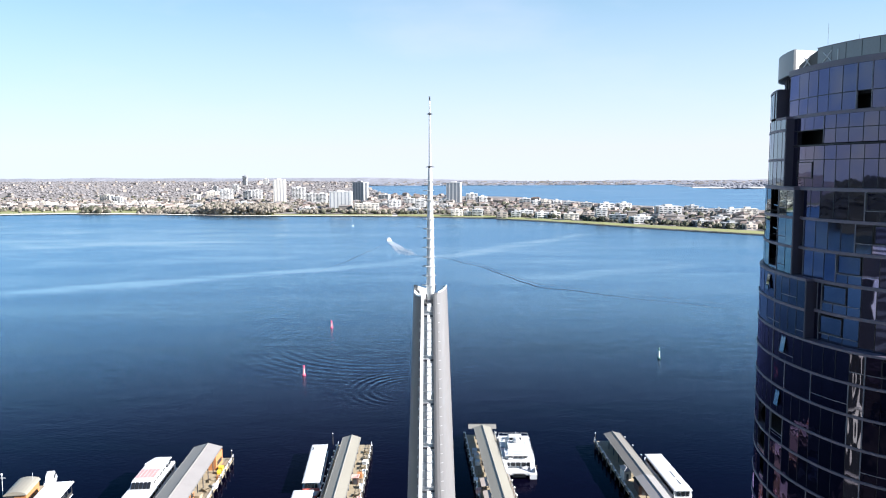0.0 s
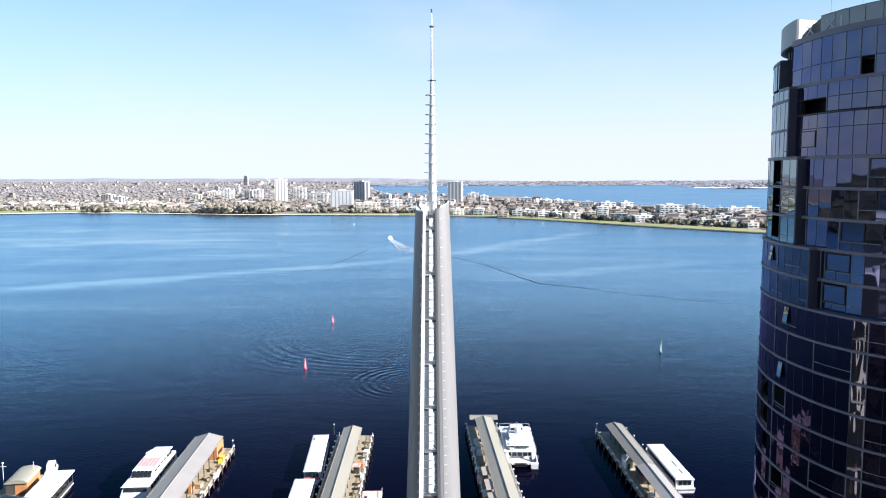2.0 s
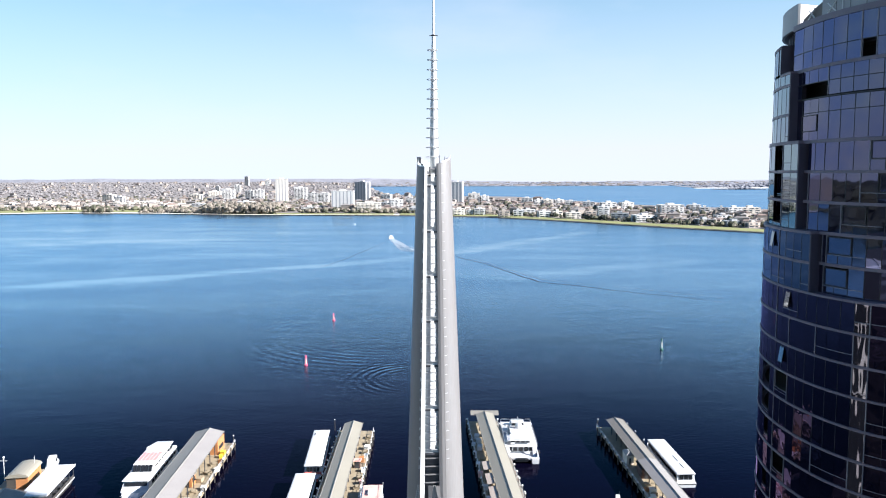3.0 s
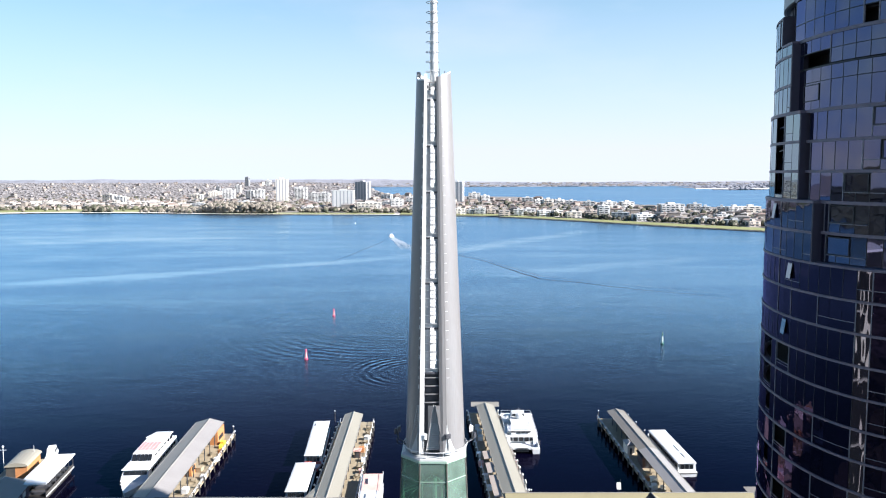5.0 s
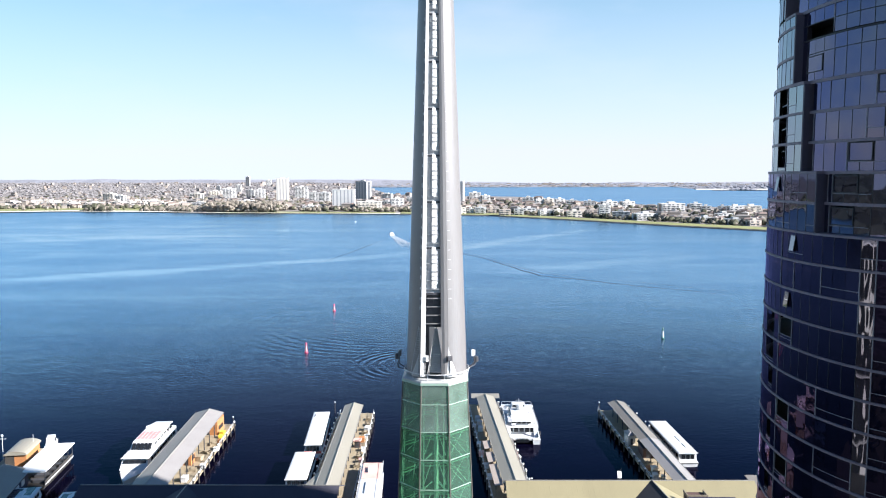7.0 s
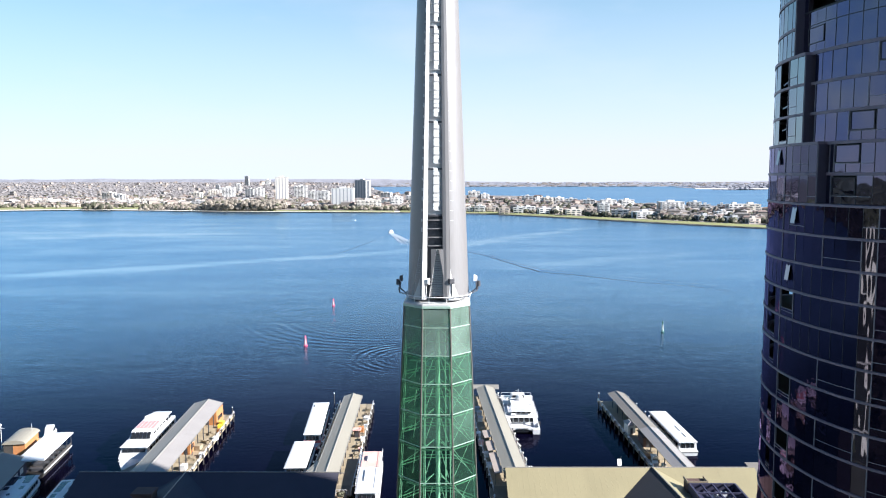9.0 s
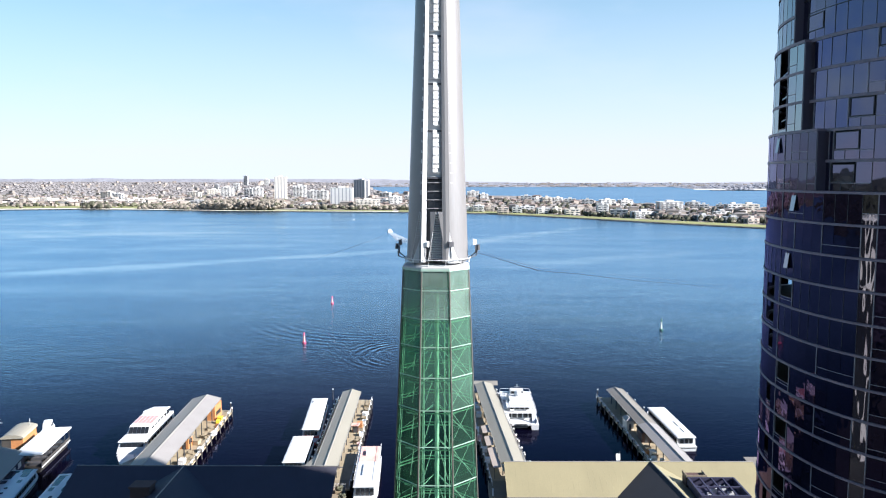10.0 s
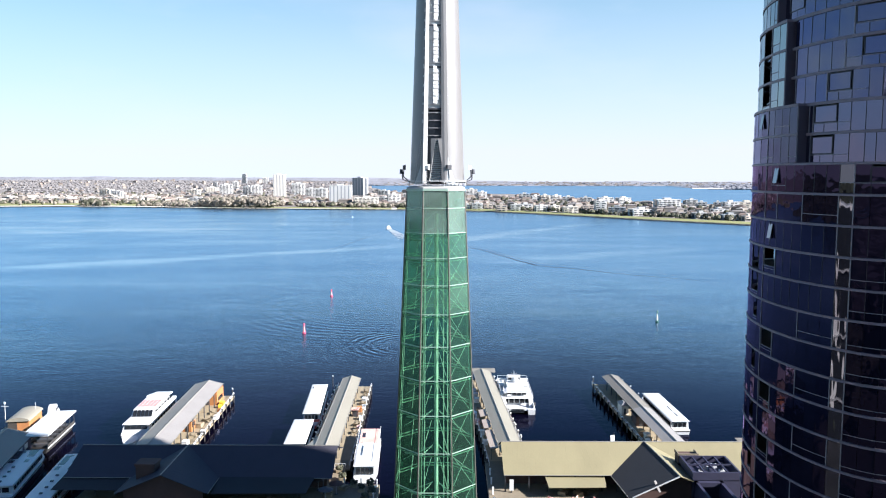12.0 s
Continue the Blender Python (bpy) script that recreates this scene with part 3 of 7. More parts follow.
for x, y in ((-0.42, -0.3), (0.3, -0.35), (0.45, 0.3)):
    piece("inner_rod", lambda bm: tube(bm, (x * 1.4, y * 1.4, 30), (x, y, 62.6), 0.022, n=5), BRACE, bell)
for z1, z0 in zip(RINGS[2:14], RINGS[3:15]):
    # short diagonals from the pole to the front frame, and a white bracket imitating curled reflections at the left
    for x in (-1, 1):
        w = apothem(z0)
        piece("strut", lambda bm: tube(bm, (x * 0.12, -0.1, z1 - 0.15), (x * 0.36 * w, -0.8 * w, z1 - 0.05 - 0.12 * (z1 - z0)), 0.014, n=4), BRACE, bell)
        piece("strut", lambda bm: tube(bm, (x * 0.3 * w, -0.8 * w, z0 + 0.1), (x * 0.1 * w, -0.55 * w, z0 + 0.75 * (z1 - z0)), 0.014, n=4), BRACE, bell)
    piece("bracket", lambda bm: (tube(bm, (-0.75 * w, -0.3 * w, z1 - 0.35), (-0.35 * w, -0.62 * w, z1 - 0.3), 0.03, n=5), tube(bm, (-0.55 * w, -0.45 * w, z1 - 0.32), (-0.62 * w, -0.5 * w, z0 + 0.1), 0.016, n=4)), BRACE, bell)
piece("inner_cladding", lambda bm: loft(bm, [[corner(i, z, 0.55) for i in range(8)] for z in (62.9, 63.5)]), STEEL, bell)


def collar(bm):
    loft(bm, [[corner(i, 63.5) * 1.0 + Vector((corner(i, 63.5).x * k, corner(i, 63.5).y * k, z - 63.5)) for i in range(8)] for k, z in ((0.0, 63.56), (0.012, 63.58), (0.012, 63.65), (-0.04, 63.69), (-0.12, 63.72))])


piece("collar", collar, COLLAR, bell, "white octagonal collar above the glass")


def shell_r(z):
    return 1.11 - (z - 63.75) * 0.5 / 13.75


def polar(r, deg, z):
    a = radians(deg)
    return Vector((0.05 + r * math.sin(a), -r * math.cos(a), z))


SHELL_TOP = 77.45


def lip(d):
    """How far a leaf's top edge stands above the common height: low by the slot, high at its outer horn."""
    c = math.cos(radians(d))
    if d < -20:
        return -0.2 - 0.08 * c if d > -84 else -0.2 + 0.3 * (-84 - d) / 12
    return 0.1 - 0.24 * c if c > 0 else 0.1 + 0.5 * c


def leaf_shell(bm, lo, hi):
    """One curved steel leaf between two slots, with its edges folded inwards."""
    rings = []
    for k, z in enumerate(np.linspace(63.82, SHELL_TOP, 16)):
        r = shell_r(z)
        at = lambda f, d: polar(f, d, z + (lip(d) if k == 15 else 0))
        rings.append([at(r, d) for d in np.linspace(lo, hi, 15)] + [at(0.8 * r, hi), at(0.8 * r - 0.03, hi - 2)] + [at(r - 0.035, d) for d in np.linspace(hi - 2, lo + 2, 15)] + [at(0.8 * r - 0.03, lo + 2), at(0.8 * r, lo)])
    loft(bm, rings)


def leaf_lining(bm, lo, hi):
    top = [(shell_r(SHELL_TOP) - 0.04, d, SHELL_TOP + lip(d) + 0.012) for d in np.linspace(lo + 3, hi - 3, 13)]
    loft(bm, [[polar(r - q, d, z - dz) for q, dz in ((0, 0), (0.02, 0), (0.02, 1.1 if z > SHELL_TOP - 0.3 else 0.5), (0, 1.1 if z > SHELL_TOP - 0.3 else 0.5))] for r, d, z in top])


for lo, hi in ((24, 96), (-96, -30), (118, 242)):
    piece("steel_leaf", lambda bm: leaf_shell(bm, lo, hi), STEEL, bell)
    # lining whiter than its leaf, for the sun inside the horn
    piece("leaf_lining", lambda bm: leaf_lining(bm, lo, hi), STEEL_WHITE, bell, "inner face of a leaf's horn, whitened for sunlight")
# turned-in edge of the sunlit leaf, which lies in shade
piece("leaf_return", lambda bm: loft(bm, [[polar(f * shell_r(z), d, z + (lip(26) - 0.02 if z > 77 else 0)) for f, d in ((1.0, 23.6), (0.985, 17), (0.945, 10.5), (0.9, 10.5), (0.93, 17), (0.95, 23.6))] for z in np.linspace(63.84, SHELL_TOP, 8)]), STEEL, bell, "shaded turned-in edge of a steel leaf")
# added white sheet for the sunlit inside of the left horn, standing above the leaf's front edge
piece("horn_back", lambda bm: loft(bm, [[polar(f * shell_r(SHELL_TOP), d, z) for f, z in ((0.97, SHELL_TOP - 0.7), (0.97, SHELL_TOP + 0.1 - 0.24 * q), (0.92, SHELL_TOP + 0.1 - 0.24 * q), (0.92, SHELL_TOP - 0.7))] for d, q in zip(np.linspace(-98, -172, 11), np.linspace(0, 1, 11))]), STEEL_WHITE, bell, "added white sheet for a horn's sunlit inside")
# added white sloping plates that stand in for the horns' sunlit inner faces
for lo, hi in ((30, 84), (-88, -28)):
    top_r = shell_r(SHELL_TOP)
    piece("horn_sun_plate", lambda bm: loft(bm, [[polar(f * top_r, d, SHELL_TOP + lip(d) + dz) for f, dz in ((0.985, 0.05), (0.5, -0.22), (0.5, -0.26), (0.985, 0.0))] for d in np.linspace(lo, hi, 9)]), BRACE, bell, "added white plate standing in for a horn's sunlit inner face")
# folded leaf edge beside the slot, whitened and tilted for the sun on it
piece("slot_jamb", lambda bm: loft(bm, [[Vector((0.05 + x * shell_r(z), y * shell_r(z), z + dz)) for x, y in ((-0.51, -0.87), (-0.5, -1.0), (-0.355, -0.93), (-0.355, -0.86))] for z, dz in ((63.84, 0), (70, 0), (SHELL_TOP, -0.05))]), STEEL_WHITE, bell, "folded leaf edge by the slot, whitened for sunlight")
# white tabs imitate light leaking through a row of holes
for k, z in enumerate(np.arange(66.2, 76.6, 0.36)):
    r = shell_r(z) + 0.012
    piece("light_leak_tab", lambda bm: loft(bm, [[polar(r - q, d, zz) for q, d in ((0, -34), (0, -32.4), (0.03, -32.4), (0.03, -34))] for zz in (z, z + 0.09 + 0.06 * (k % 3 == 0))]), STEEL_WHITE, bell)
# pale cross clips on the sunlit leaf
for k, z in enumerate(np.arange(66.6, 77.0, 0.345)):
    r = shell_r(z)
    piece("seam_rib", lambda bm: loft(bm, [[polar(rr, d, zz) for rr, zz in ((r - 0.01, z - 0.008), (r + 0.0035, z - 0.008), (r + 0.0035, z + 0.008), (r - 0.01, z + 0.008))] for d in np.linspace(26, 33, 5)]), COLLAR, bell)
piece("inner_column", lambda bm: tube(bm, (0.03, 0.05, 64), (0.02, 0.05, 77.2), 0.2, 0.15, 12), STEEL_DARK, bell)
SHEET = lambda bm, z0, z1, x0, x1, y0=-0.95, y1=-0.87: loft(bm, [[Vector((0.05 + x * shell_r(z), y * shell_r(z), z)) for x, y in ((x0, y0), ((x0 + x1) / 2, (y0 + y1) / 2 - 0.02), (x1, y1), (x1, y1 + 0.04), (x0, y0 + 0.05))] for z in (z0, z1)])
piece("slot_lining", lambda bm: SHEET(bm, 66.75, 76.85, -0.36, 0.17, -0.86, -0.82), SLOT_GREY, bell, "mid grey lining at the back of the slot")
piece("slot_lining", lambda bm: SHEET(bm, 64.0, 66.7, -0.38, 0.17, -0.72, -0.66), STEEL_DARK, bell, "near-black lining at the foot of the slot")
BAY = 1.62
for k in range(7):
    # each bay of the slot: a ladder of rungs, and small white blades standing in for a sunlit strip
    z = 66.78 + BAY * k
    top = min(z + BAY, 76.9)
    piece("slot_ring", lambda bm: SHEET(bm, z - 0.04, z + 0.03, -0.36, 0.17, -0.9, -0.86), STEEL_DARK, bell)
    for j in range(5):
        q = z + 0.16 + 0.3 * j
        if q > 76.7:
            break
        piece("rung", lambda bm: SHEET(bm, q, q + 0.022, -0.36, 0.16, -0.93, -0.9), COLLAR if z > 71.5 else SLOT_GREY, bell)
        for e, wd in ((0.04, 0.08 if j else 0.02), (0.17, 0.08 if j < 4 else 0.0)):
            piece("sun_strip_blade", lambda bm: SHEET(bm, q + e, q + e + 0.115, -0.15, wd, -0.96, -0.88), STEEL_WHITE, bell)
for z in (65.7, 66.0, 66.3, 66.6, 76.95, 77.1):
    piece("rung", lambda bm: SHEET(bm, z, z + 0.03, -0.35, 0.16), STEEL, bell)
# louvred vents at the foot of the slots
for s, wd in ((0, 1.0), (-43, 0.66)):
    bm = bmesh.new()
    for k in range(20):
        f = k / 19
        z = 63.95 + 1.55 * f
        half = (16 * (1 - f) + 2.2) * wd
        r = (0.86 if s == 0 else 1.01) * shell_r(z)
        c = s + (9 * f if s else 0)
        slab(bm, polar(r, c - half, z), polar(r, c + half, z), polar(r - 0.07, c + half, z + 0.055), polar(r - 0.07, c - half, z + 0.055), 0.012)
    part("louvre", bm, COLLAR, bell, "pale louvred triangular vent")
    bm = bmesh.new()
    for sg in (-1, 1):
        r0, r1 = (0.88 if s == 0 else 1.015) * shell_r(63.9), (0.88 if s == 0 else 1.015) * shell_r(65.5)
        tube(bm, polar(r0, s + sg * 18.5 * wd, 63.9), polar(r1, s + (9 if s else 0) + sg * 2 * wd, 65.6), 0.014, n=6)
    part("vent_frame", bm, COLLAR, bell)
for a, b in ((1, 14.5), (-1, 13.2)):
    piece("vent_cheek", lambda bm: loft(bm, [[polar(q * shell_r(z), a * d, z) for q, d in ((0.955, min(b, 18.5 * (1 - f) + 2.4)), (0.955, b + 0.4), (0.93, b + 0.4), (0.93, min(b, 18.5 * (1 - f) + 2.4)))] for z, f in ((63.84, 0.0), (64.3, 0.3), (64.8, 0.6), (65.6, 1.0))]), STEEL, bell)
piece("slot_backing", lambda bm: loft(bm, [[polar(0.5 * shell_r(z), d, z) for d in (-40, 0, 40, 120, 180, 240)] for z in (63.8, 76.9)]), STEEL_DARK, bell)
# mast with fins
MX = 0.06
shade_smooth(piece("mast", lambda bm: lathe(bm, [(0.155, 76.6), (0.145, 77.9), (0.12, 79.7), (0.085, 81.2), (0.065, 81.8), (0.045, 81.86), (0.03, 83.7), (0.026, 83.75), (0.018, 84.1), (0.016, 84.3)], 14, MX), STEEL_WHITE, bell, "tapering white steel mast"))
for k in range(12):
    z = 77.55 + 0.345 * k
    w = 0.245 - 0.006 * k
    bm = bmesh.new()
    for j in range(16):
        p, q = ((MX - 0.05 + w * math.cos(a), w * math.sin(a), z) for a in (math.tau * j / 16, math.tau * (j + 1) / 16))
        tube(bm, p, q, 0.012, n=5)
    for a in (math.pi * 0.25, math.pi * 0.75, math.pi * 1.25, math.pi * 1.75):
        tube(bm, (MX, 0, z), (MX + w * math.cos(a), w * math.sin(a), z), 0.012, n=4)
    part("mast_ring", bm, COLLAR, bell)
for z, w in ((81.85, 0.13), (83.74, 0.085)):
    bm = bmesh.new()
    lathe(bm, [(0.05, z - 0.03), (w * 0.7, z), (w * 0.7, z + 0.02), (0.03, z + 0.05)], 8, MX)
    box(bm, MX - w * 1.2, MX + w * 1.2, -0.015, 0.015, z - 0.01, z + 0.015)
    part("mast_knob", bm, STEEL_DARK, bell)
bm = bmesh.new()
tube(bm, (MX, 0, 84.22), (MX, 0, 84.36), 0.028, n=8)
part("aviation_lamp", bm, STEEL_DARK, bell)
# small aerials at the crown
for d, h in ((30, 0.3), (70, 0.25)):
    p = polar(0.42, d, 77.3)
    piece("aerial", lambda bm: tube(bm, p - Vector((0, 0, 0.6)), p + Vector((0, 0, h)), 0.012, n=5), STEEL_DARK, bell)
# floodlights round the collar
for d, out in ((-86, 1.38), (-22, 1.12), (26, 1.12), (88, 1.38)):
    bm = bmesh.new()
    base = polar(1.1, d, 63.86)
    side = polar(out, d, 64.1)
    up = polar(out - 0.02, d, 64.42)
    tube(bm, base, side, 0.022, n=6)
    tube(bm, side, up, 0.022, n=6)
    head_at = up
    if abs(d) > 50:
        # second, smaller lamp on a bent arm
        q = polar(out + 0.1, d - 9, 64.28)
        tube(bm, side, q, 0.018, n=6)
        tube(bm, q + Vector((0, 0, -0.08)), q + Vector((0, 0, 0.12)), 0.075, 0.06, 8)
        tube(bm, base, polar(out + 0.04, d + 8, 63.98), 0.018, n=6)
        tube(bm, polar(out + 0.04, d + 8, 63.98), polar(out + 0.06, d + 8, 64.16), 0.03, n=6)
    arm = part("floodlight", bm, STEEL_DARK, bell)
    bm = bmesh.new()
    u = polar(1, d + 90, 0)
    o = polar(1, d, 0)
    for s in (-0.09,):
        c = head_at + Vector((0, 0, 0.04))
        loft(bm, [[c + u * a + Vector((0, 0, b)) - o * 0.07 for a, b in ((-0.12, -0.1), (0.12, -0.1), (0.12, 0.12), (-0.12, 0.12))], [c + u * a + Vector((0, 0, b)) + o * 0.05 for a, b in ((-0.08, -0.07), (0.08, -0.07), (0.08, 0.08), (-0.08, 0.08))]])
    part("lamp_head", bm, STEEL_WHITE if d in (-22, 88) else STEEL_DARK, arm)
bm = bmesh.new()
for k in range(24):
    a, b = polar(1.2, k * 15, 63.92), polar(1.2, k * 15 + 15, 63.92)
    tube(bm, a, b, 0.018, n=5)
    if k % 2:
        tube(bm, polar(1.17, k * 15, 63.7), a, 0.013, n=5)
part("foot_rail", bm, STEEL_WHITE, bell)
piece("base_fairing", lambda bm: loft(bm, [[polar(1.1, 20, 63.8), polar(1.17, 32, 63.8), polar(1.1, 52, 63.8)], [polar(1.085, 22, 64.25), polar(1.12, 27, 64.25), polar(1.085, 35, 64.25)], [polar(1.06, 24, 64.9), polar(1.07, 24.5, 64.9), polar(1.06, 25, 64.9)]]), STEEL_WHITE, bell, "white fairing at the foot of a leaf")
piece("base_fairing", lambda bm: loft(bm, [[polar(1.1, -60, 63.8), polar(1.16, -46, 63.8), polar(1.1, -31, 63.8)], [polar(1.07, -38, 64.6), polar(1.08, -35, 64.6), polar(1.07, -32, 64.6)]]), COLLAR, bell, "pale fairing at the foot of a leaf")

# ---- apartment tower ----
apt = thing("apartment_tower", "tall curved apartment tower of dark reflective glass with grey floor bands", "skyscraper")
EA, EB, ECX, ECY = 7.33, 14.37, 41.2, 80.24


def plan_line():
    pts = [(84.0, ECY + EB)]
    for a in np.linspace(90, 270, 361):
        pts.append((ECX + EA * math.cos(radians(a)), ECY + EB * math.sin(radians(a))))
    pts.append((84.0, ECY - EB))
    p = np.array(pts)
    s = np.concatenate([[0], np.cumsum(np.hypot(*np.diff(p, axis=0).T))])
    return p, s - s[181]


PLAN, ARC = plan_line()


def plan_at(s, inset=0.0):
    x, y = np.interp(s, ARC, PLAN[:, 0]), np.interp(s, ARC, PLAN[:, 1])
    x2, y2 = np.interp(s + 0.1, ARC, PLAN[:, 0]), np.interp(s + 0.1, ARC, PLAN[:, 1])
    x1, y1 = np.interp(s - 0.1, ARC, PLAN[:, 0]), np.interp(s - 0.1, ARC, PLAN[:, 1])
    tx, ty = x2 - x1, y2 - y1
    q = math.hypot(tx, ty)
    return Vector((x + inset * -ty / q, y + inset * tx / q, 0))


S_BACK, S_END = -58.0, 58.0
MODULE = 1.45


def floor_z(k):
    return 65.33 + 2.918 * k


def grid(k):
    """The regular pane joints along the plan."""
    return 0.62 + MODULE * k


def unit_box(name, material):
    bm = bmesh.new()
    box(bm, -0.5, 0.5, -0.03, 0.03, 0, 1)
    me = bpy.data.meshes.new(name)
    bmesh.ops.recalc_face_normals(bm, faces=bm.faces)
    bm.to_mesh(me)
    bm.free()
    me.materials.append(material)
    return me


PANE_STRIP = unit_box("window_pane", STRIP_GLASS)
PANE_MID, PANE_EDGE = unit_box("window_pane", MID_GLASS), unit_box("window_pane", EDGE_GLASS)
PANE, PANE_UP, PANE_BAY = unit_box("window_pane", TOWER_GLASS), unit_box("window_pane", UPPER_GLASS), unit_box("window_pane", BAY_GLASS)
JOINT, RAIL = unit_box("mullion", TOWER_MULLION), unit_box("post", TOWER_POST)
rnd = random.Random(5)
rest, mull = bmesh.new(), bmesh.new()
count = collections.Counter()


def span(s0, s1, inset, z0, z1, tilt=0.0, lean=0.0):
    """Where a unit box lies as a flat piece from s0 to s1 along the plan, z0 to z1 high."""
    a, b = plan_at(s0, inset), plan_at(s1, inset)
    d = b - a
    return Matrix.Translation(((a.x + b.x) / 2, (a.y + b.y) / 2, z0)) @ Matrix.Rotation(math.atan2(d.y, d.x) + radians(tilt), 4, "Z") @ Matrix.Rotation(radians(lean), 4, "X") @ Matrix.Diagonal((d.length, 1, z1 - z0, 1))


def pane(s0, s1, inset, z0, z1, me):
    m = span(s0 + 0.02, s1 - 0.02, inset, z0, z1, rnd.gauss(0, 0.3), rnd.gauss(0, 0.2))
    if me is PANE and 30 < z1 and grid(7) < (s0 + s1) / 2 < grid(8):
        # one column of panes between its two posts, warped and brightened to imitate a bright mirrored strip
        shared("warped_pane", PANE_STRIP, apt, m)
    elif count["pane"] < 298 and z1 > 30:
        shared("window_pane", me, apt, m)
        count["pane"] += 1
    else:
        loft(rest, [[m @ Vector((x, y, h)) for x, h in ((-0.5, 0), (0.5, 0), (0.5, 1), (-0.5, 1))] for y in (0.03, -0.03)])


def upright(s, inset, z0, z1, w=0.07, deep=1.5, me=JOINT, name="mullion"):
    a, b = plan_at(s - 0.05, inset), plan_at(s + 0.05, inset)
    m = Matrix.Translation(((a.x + b.x) / 2, (a.y + b.y) / 2, z0)) @ Matrix.Rotation(math.atan2(b.y - a.y, b.x - a.x), 4, "Z") @ Matrix.Diagonal((w, deep, z1 - z0, 1))
    if count[name] < 290 and z1 > 30:
        shared(name, me, apt, m)
        count[name] += 1
    else:
        vs = [m @ Vector(q) for q in ((-0.5, -0.03, 0), (0.5, -0.03, 0), (0.5, 0.03, 0), (-0.5, 0.03, 0))]
        loft(mull, [vs, [q + Vector((0, 0, z1 - z0)) for q in vs]])


def bar(s0, s1, inset, z, h=0.07, deep=1.8, me=RAIL, name="transom"):
    """A thin rail that follows the curve in short straight pieces."""
    n = max(1, round((s1 - s0) / 1.5))
    for k in range(n):
        a, b = s0 + (s1 - s0) * k / n, s0 + (s1 - s0) * (k + 1) / n
        shared(name, me, apt, span(a, b, inset, z - h / 2, z + h / 2) @ Matrix.Diagonal((1, deep, 1, 1)))


def storey(z0, z1, inset, edges, me, posts=(), gaps=(), sills=(), sashes=(), faint=False):
    """One floor of glass: pane joints, pale posts, unglazed loggias (s0, s1, sill height), sill rails (s0, s1, height) and framed sashes (s0, s1, foot, head)."""
    lo, hi = z0 + 0.13, z1 - 0.13
    for a, b in zip(edges, edges[1:]):
        mid = (a + b) / 2
        hole = [g for g in gaps if g[0] < mid < g[1]]
        sill = [h for q0, q1, h in sills if q0 < mid < q1]
        if hole:
            # a loggia is glazed below its sill, or above it where the height is negative
            if hole[0][2] > 0:
                pane(a, b, inset, lo, z0 + hole[0][2], me)
            elif hole[0][2] < 0:
                pane(a, b, inset, z0 - hole[0][2], hi, me)
            continue
        if any(q[0] < mid < q[1] for q in sashes):
            q = [q for q in sashes if q[0] < mid < q[1]][0]
            pane(a, b, inset, lo, z0 + q[2] - 0.02, me)
            if hi - z0 - q[3] > 0.3:
                pane(a, b, inset, z0 + q[3] + 0.02, hi, me)
            continue
        if sill:
            pane(a, b, inset, lo, z0 + sill[0] - 0.03, me)
            pane(a, b, inset, z0 + sill[0] + 0.03, hi, me)
        else:
            pane(a, b, inset, lo, hi, me)
    for s in edges:
        within = [g[2] for g in gaps if g[0] + 0.1 < s < g[1] - 0.1]
        if within:
            if within[0] < 0:
                upright(s, inset, z0 - within[0], hi, 0.05)
            continue
        cut = [q for q in sashes if q[0] + 0.1 < s < q[1] - 0.1]
        if any(abs(s - q) < 0.3 for q in posts):
            upright(s, inset, lo, hi, 0.1, 3.0, RAIL, "post")
        elif not faint or cut:
            upright(s, inset, lo, z0 + cut[0][2] if cut else hi, 0.075 if z0 > 65 else 0.055)
    for s0, s1, h in sills:
        bar(s0, s1, inset, z0 + h, 0.08 if z0 > 79 else 0.07, 1.8, JOINT if z0 > 79 else RAIL)
    for s0, s1, h in gaps:
        if h > 0:
            bar(s0, s1, inset, z0 + h)
            bar(s0, s1, inset, z0 + h - 0.3, 0.05, 1.4)
    for s0, s1, f, t in sashes:
        m = span(s0 + 0.07, s1 - 0.07, inset - 0.02, z0 + f + 0.08, z0 + t - 0.08, 0, 0.3)
        shared("sash_pane", me, apt, m)
        for a, b, q0, q1 in ((s0, s1, f, f + 0.08), (s0, s1, t - 0.08, t)):
            shared("sash_rail", JOINT, apt, span(a, b, inset - 0.05, z0 + q0, z0 + q1) @ Matrix.Diagonal((1, 2.5, 1, 1)))
        for a in (s0, s1 - 0.1):
            shared("sash_stile", JOINT, apt, span(a, a + 0.1, inset - 0.05, z0 + f, z0 + t) @ Matrix.Diagonal((1, 2.5, 1, 1)))


def joints(lo, hi):
    return [grid(k) for k in range(lo, hi + 1)]


# top three floors, standing back behind the projecting bay
IN_TOP, IN_MID, BAY_HI, BAY_MID = 1.2, 0.9, 0.5, 0.3
Z_ROOF, Z_T1, Z_T2, Z_T3, Z_BAY = 91.4, 87.05, 84.15, floor_z(5), 90.1
storey(Z_T1, Z_ROOF, IN_TOP, [-2.2, 0.28, 2.2, 3.92, 5.6, 7.45, 9.2, 10.85, 12.3, 13.8, 15.3], PANE_UP, posts=(9.2, 10.85), gaps=[(9.2, 10.85, -1.75)], sills=[(-2.2, 15.3, 1.75)])
storey(Z_T2, Z_T1, IN_TOP, [-2.2, 0.3, 1.77, 3.47, 5.15, 6.82, 8.46, 10.12, 11.68, 13.2, 14.7], PANE_UP, posts=(5.15,), gaps=[(0.3, 5.0, -1.45)], sills=[(-2.2, 14.7, 1.45)])
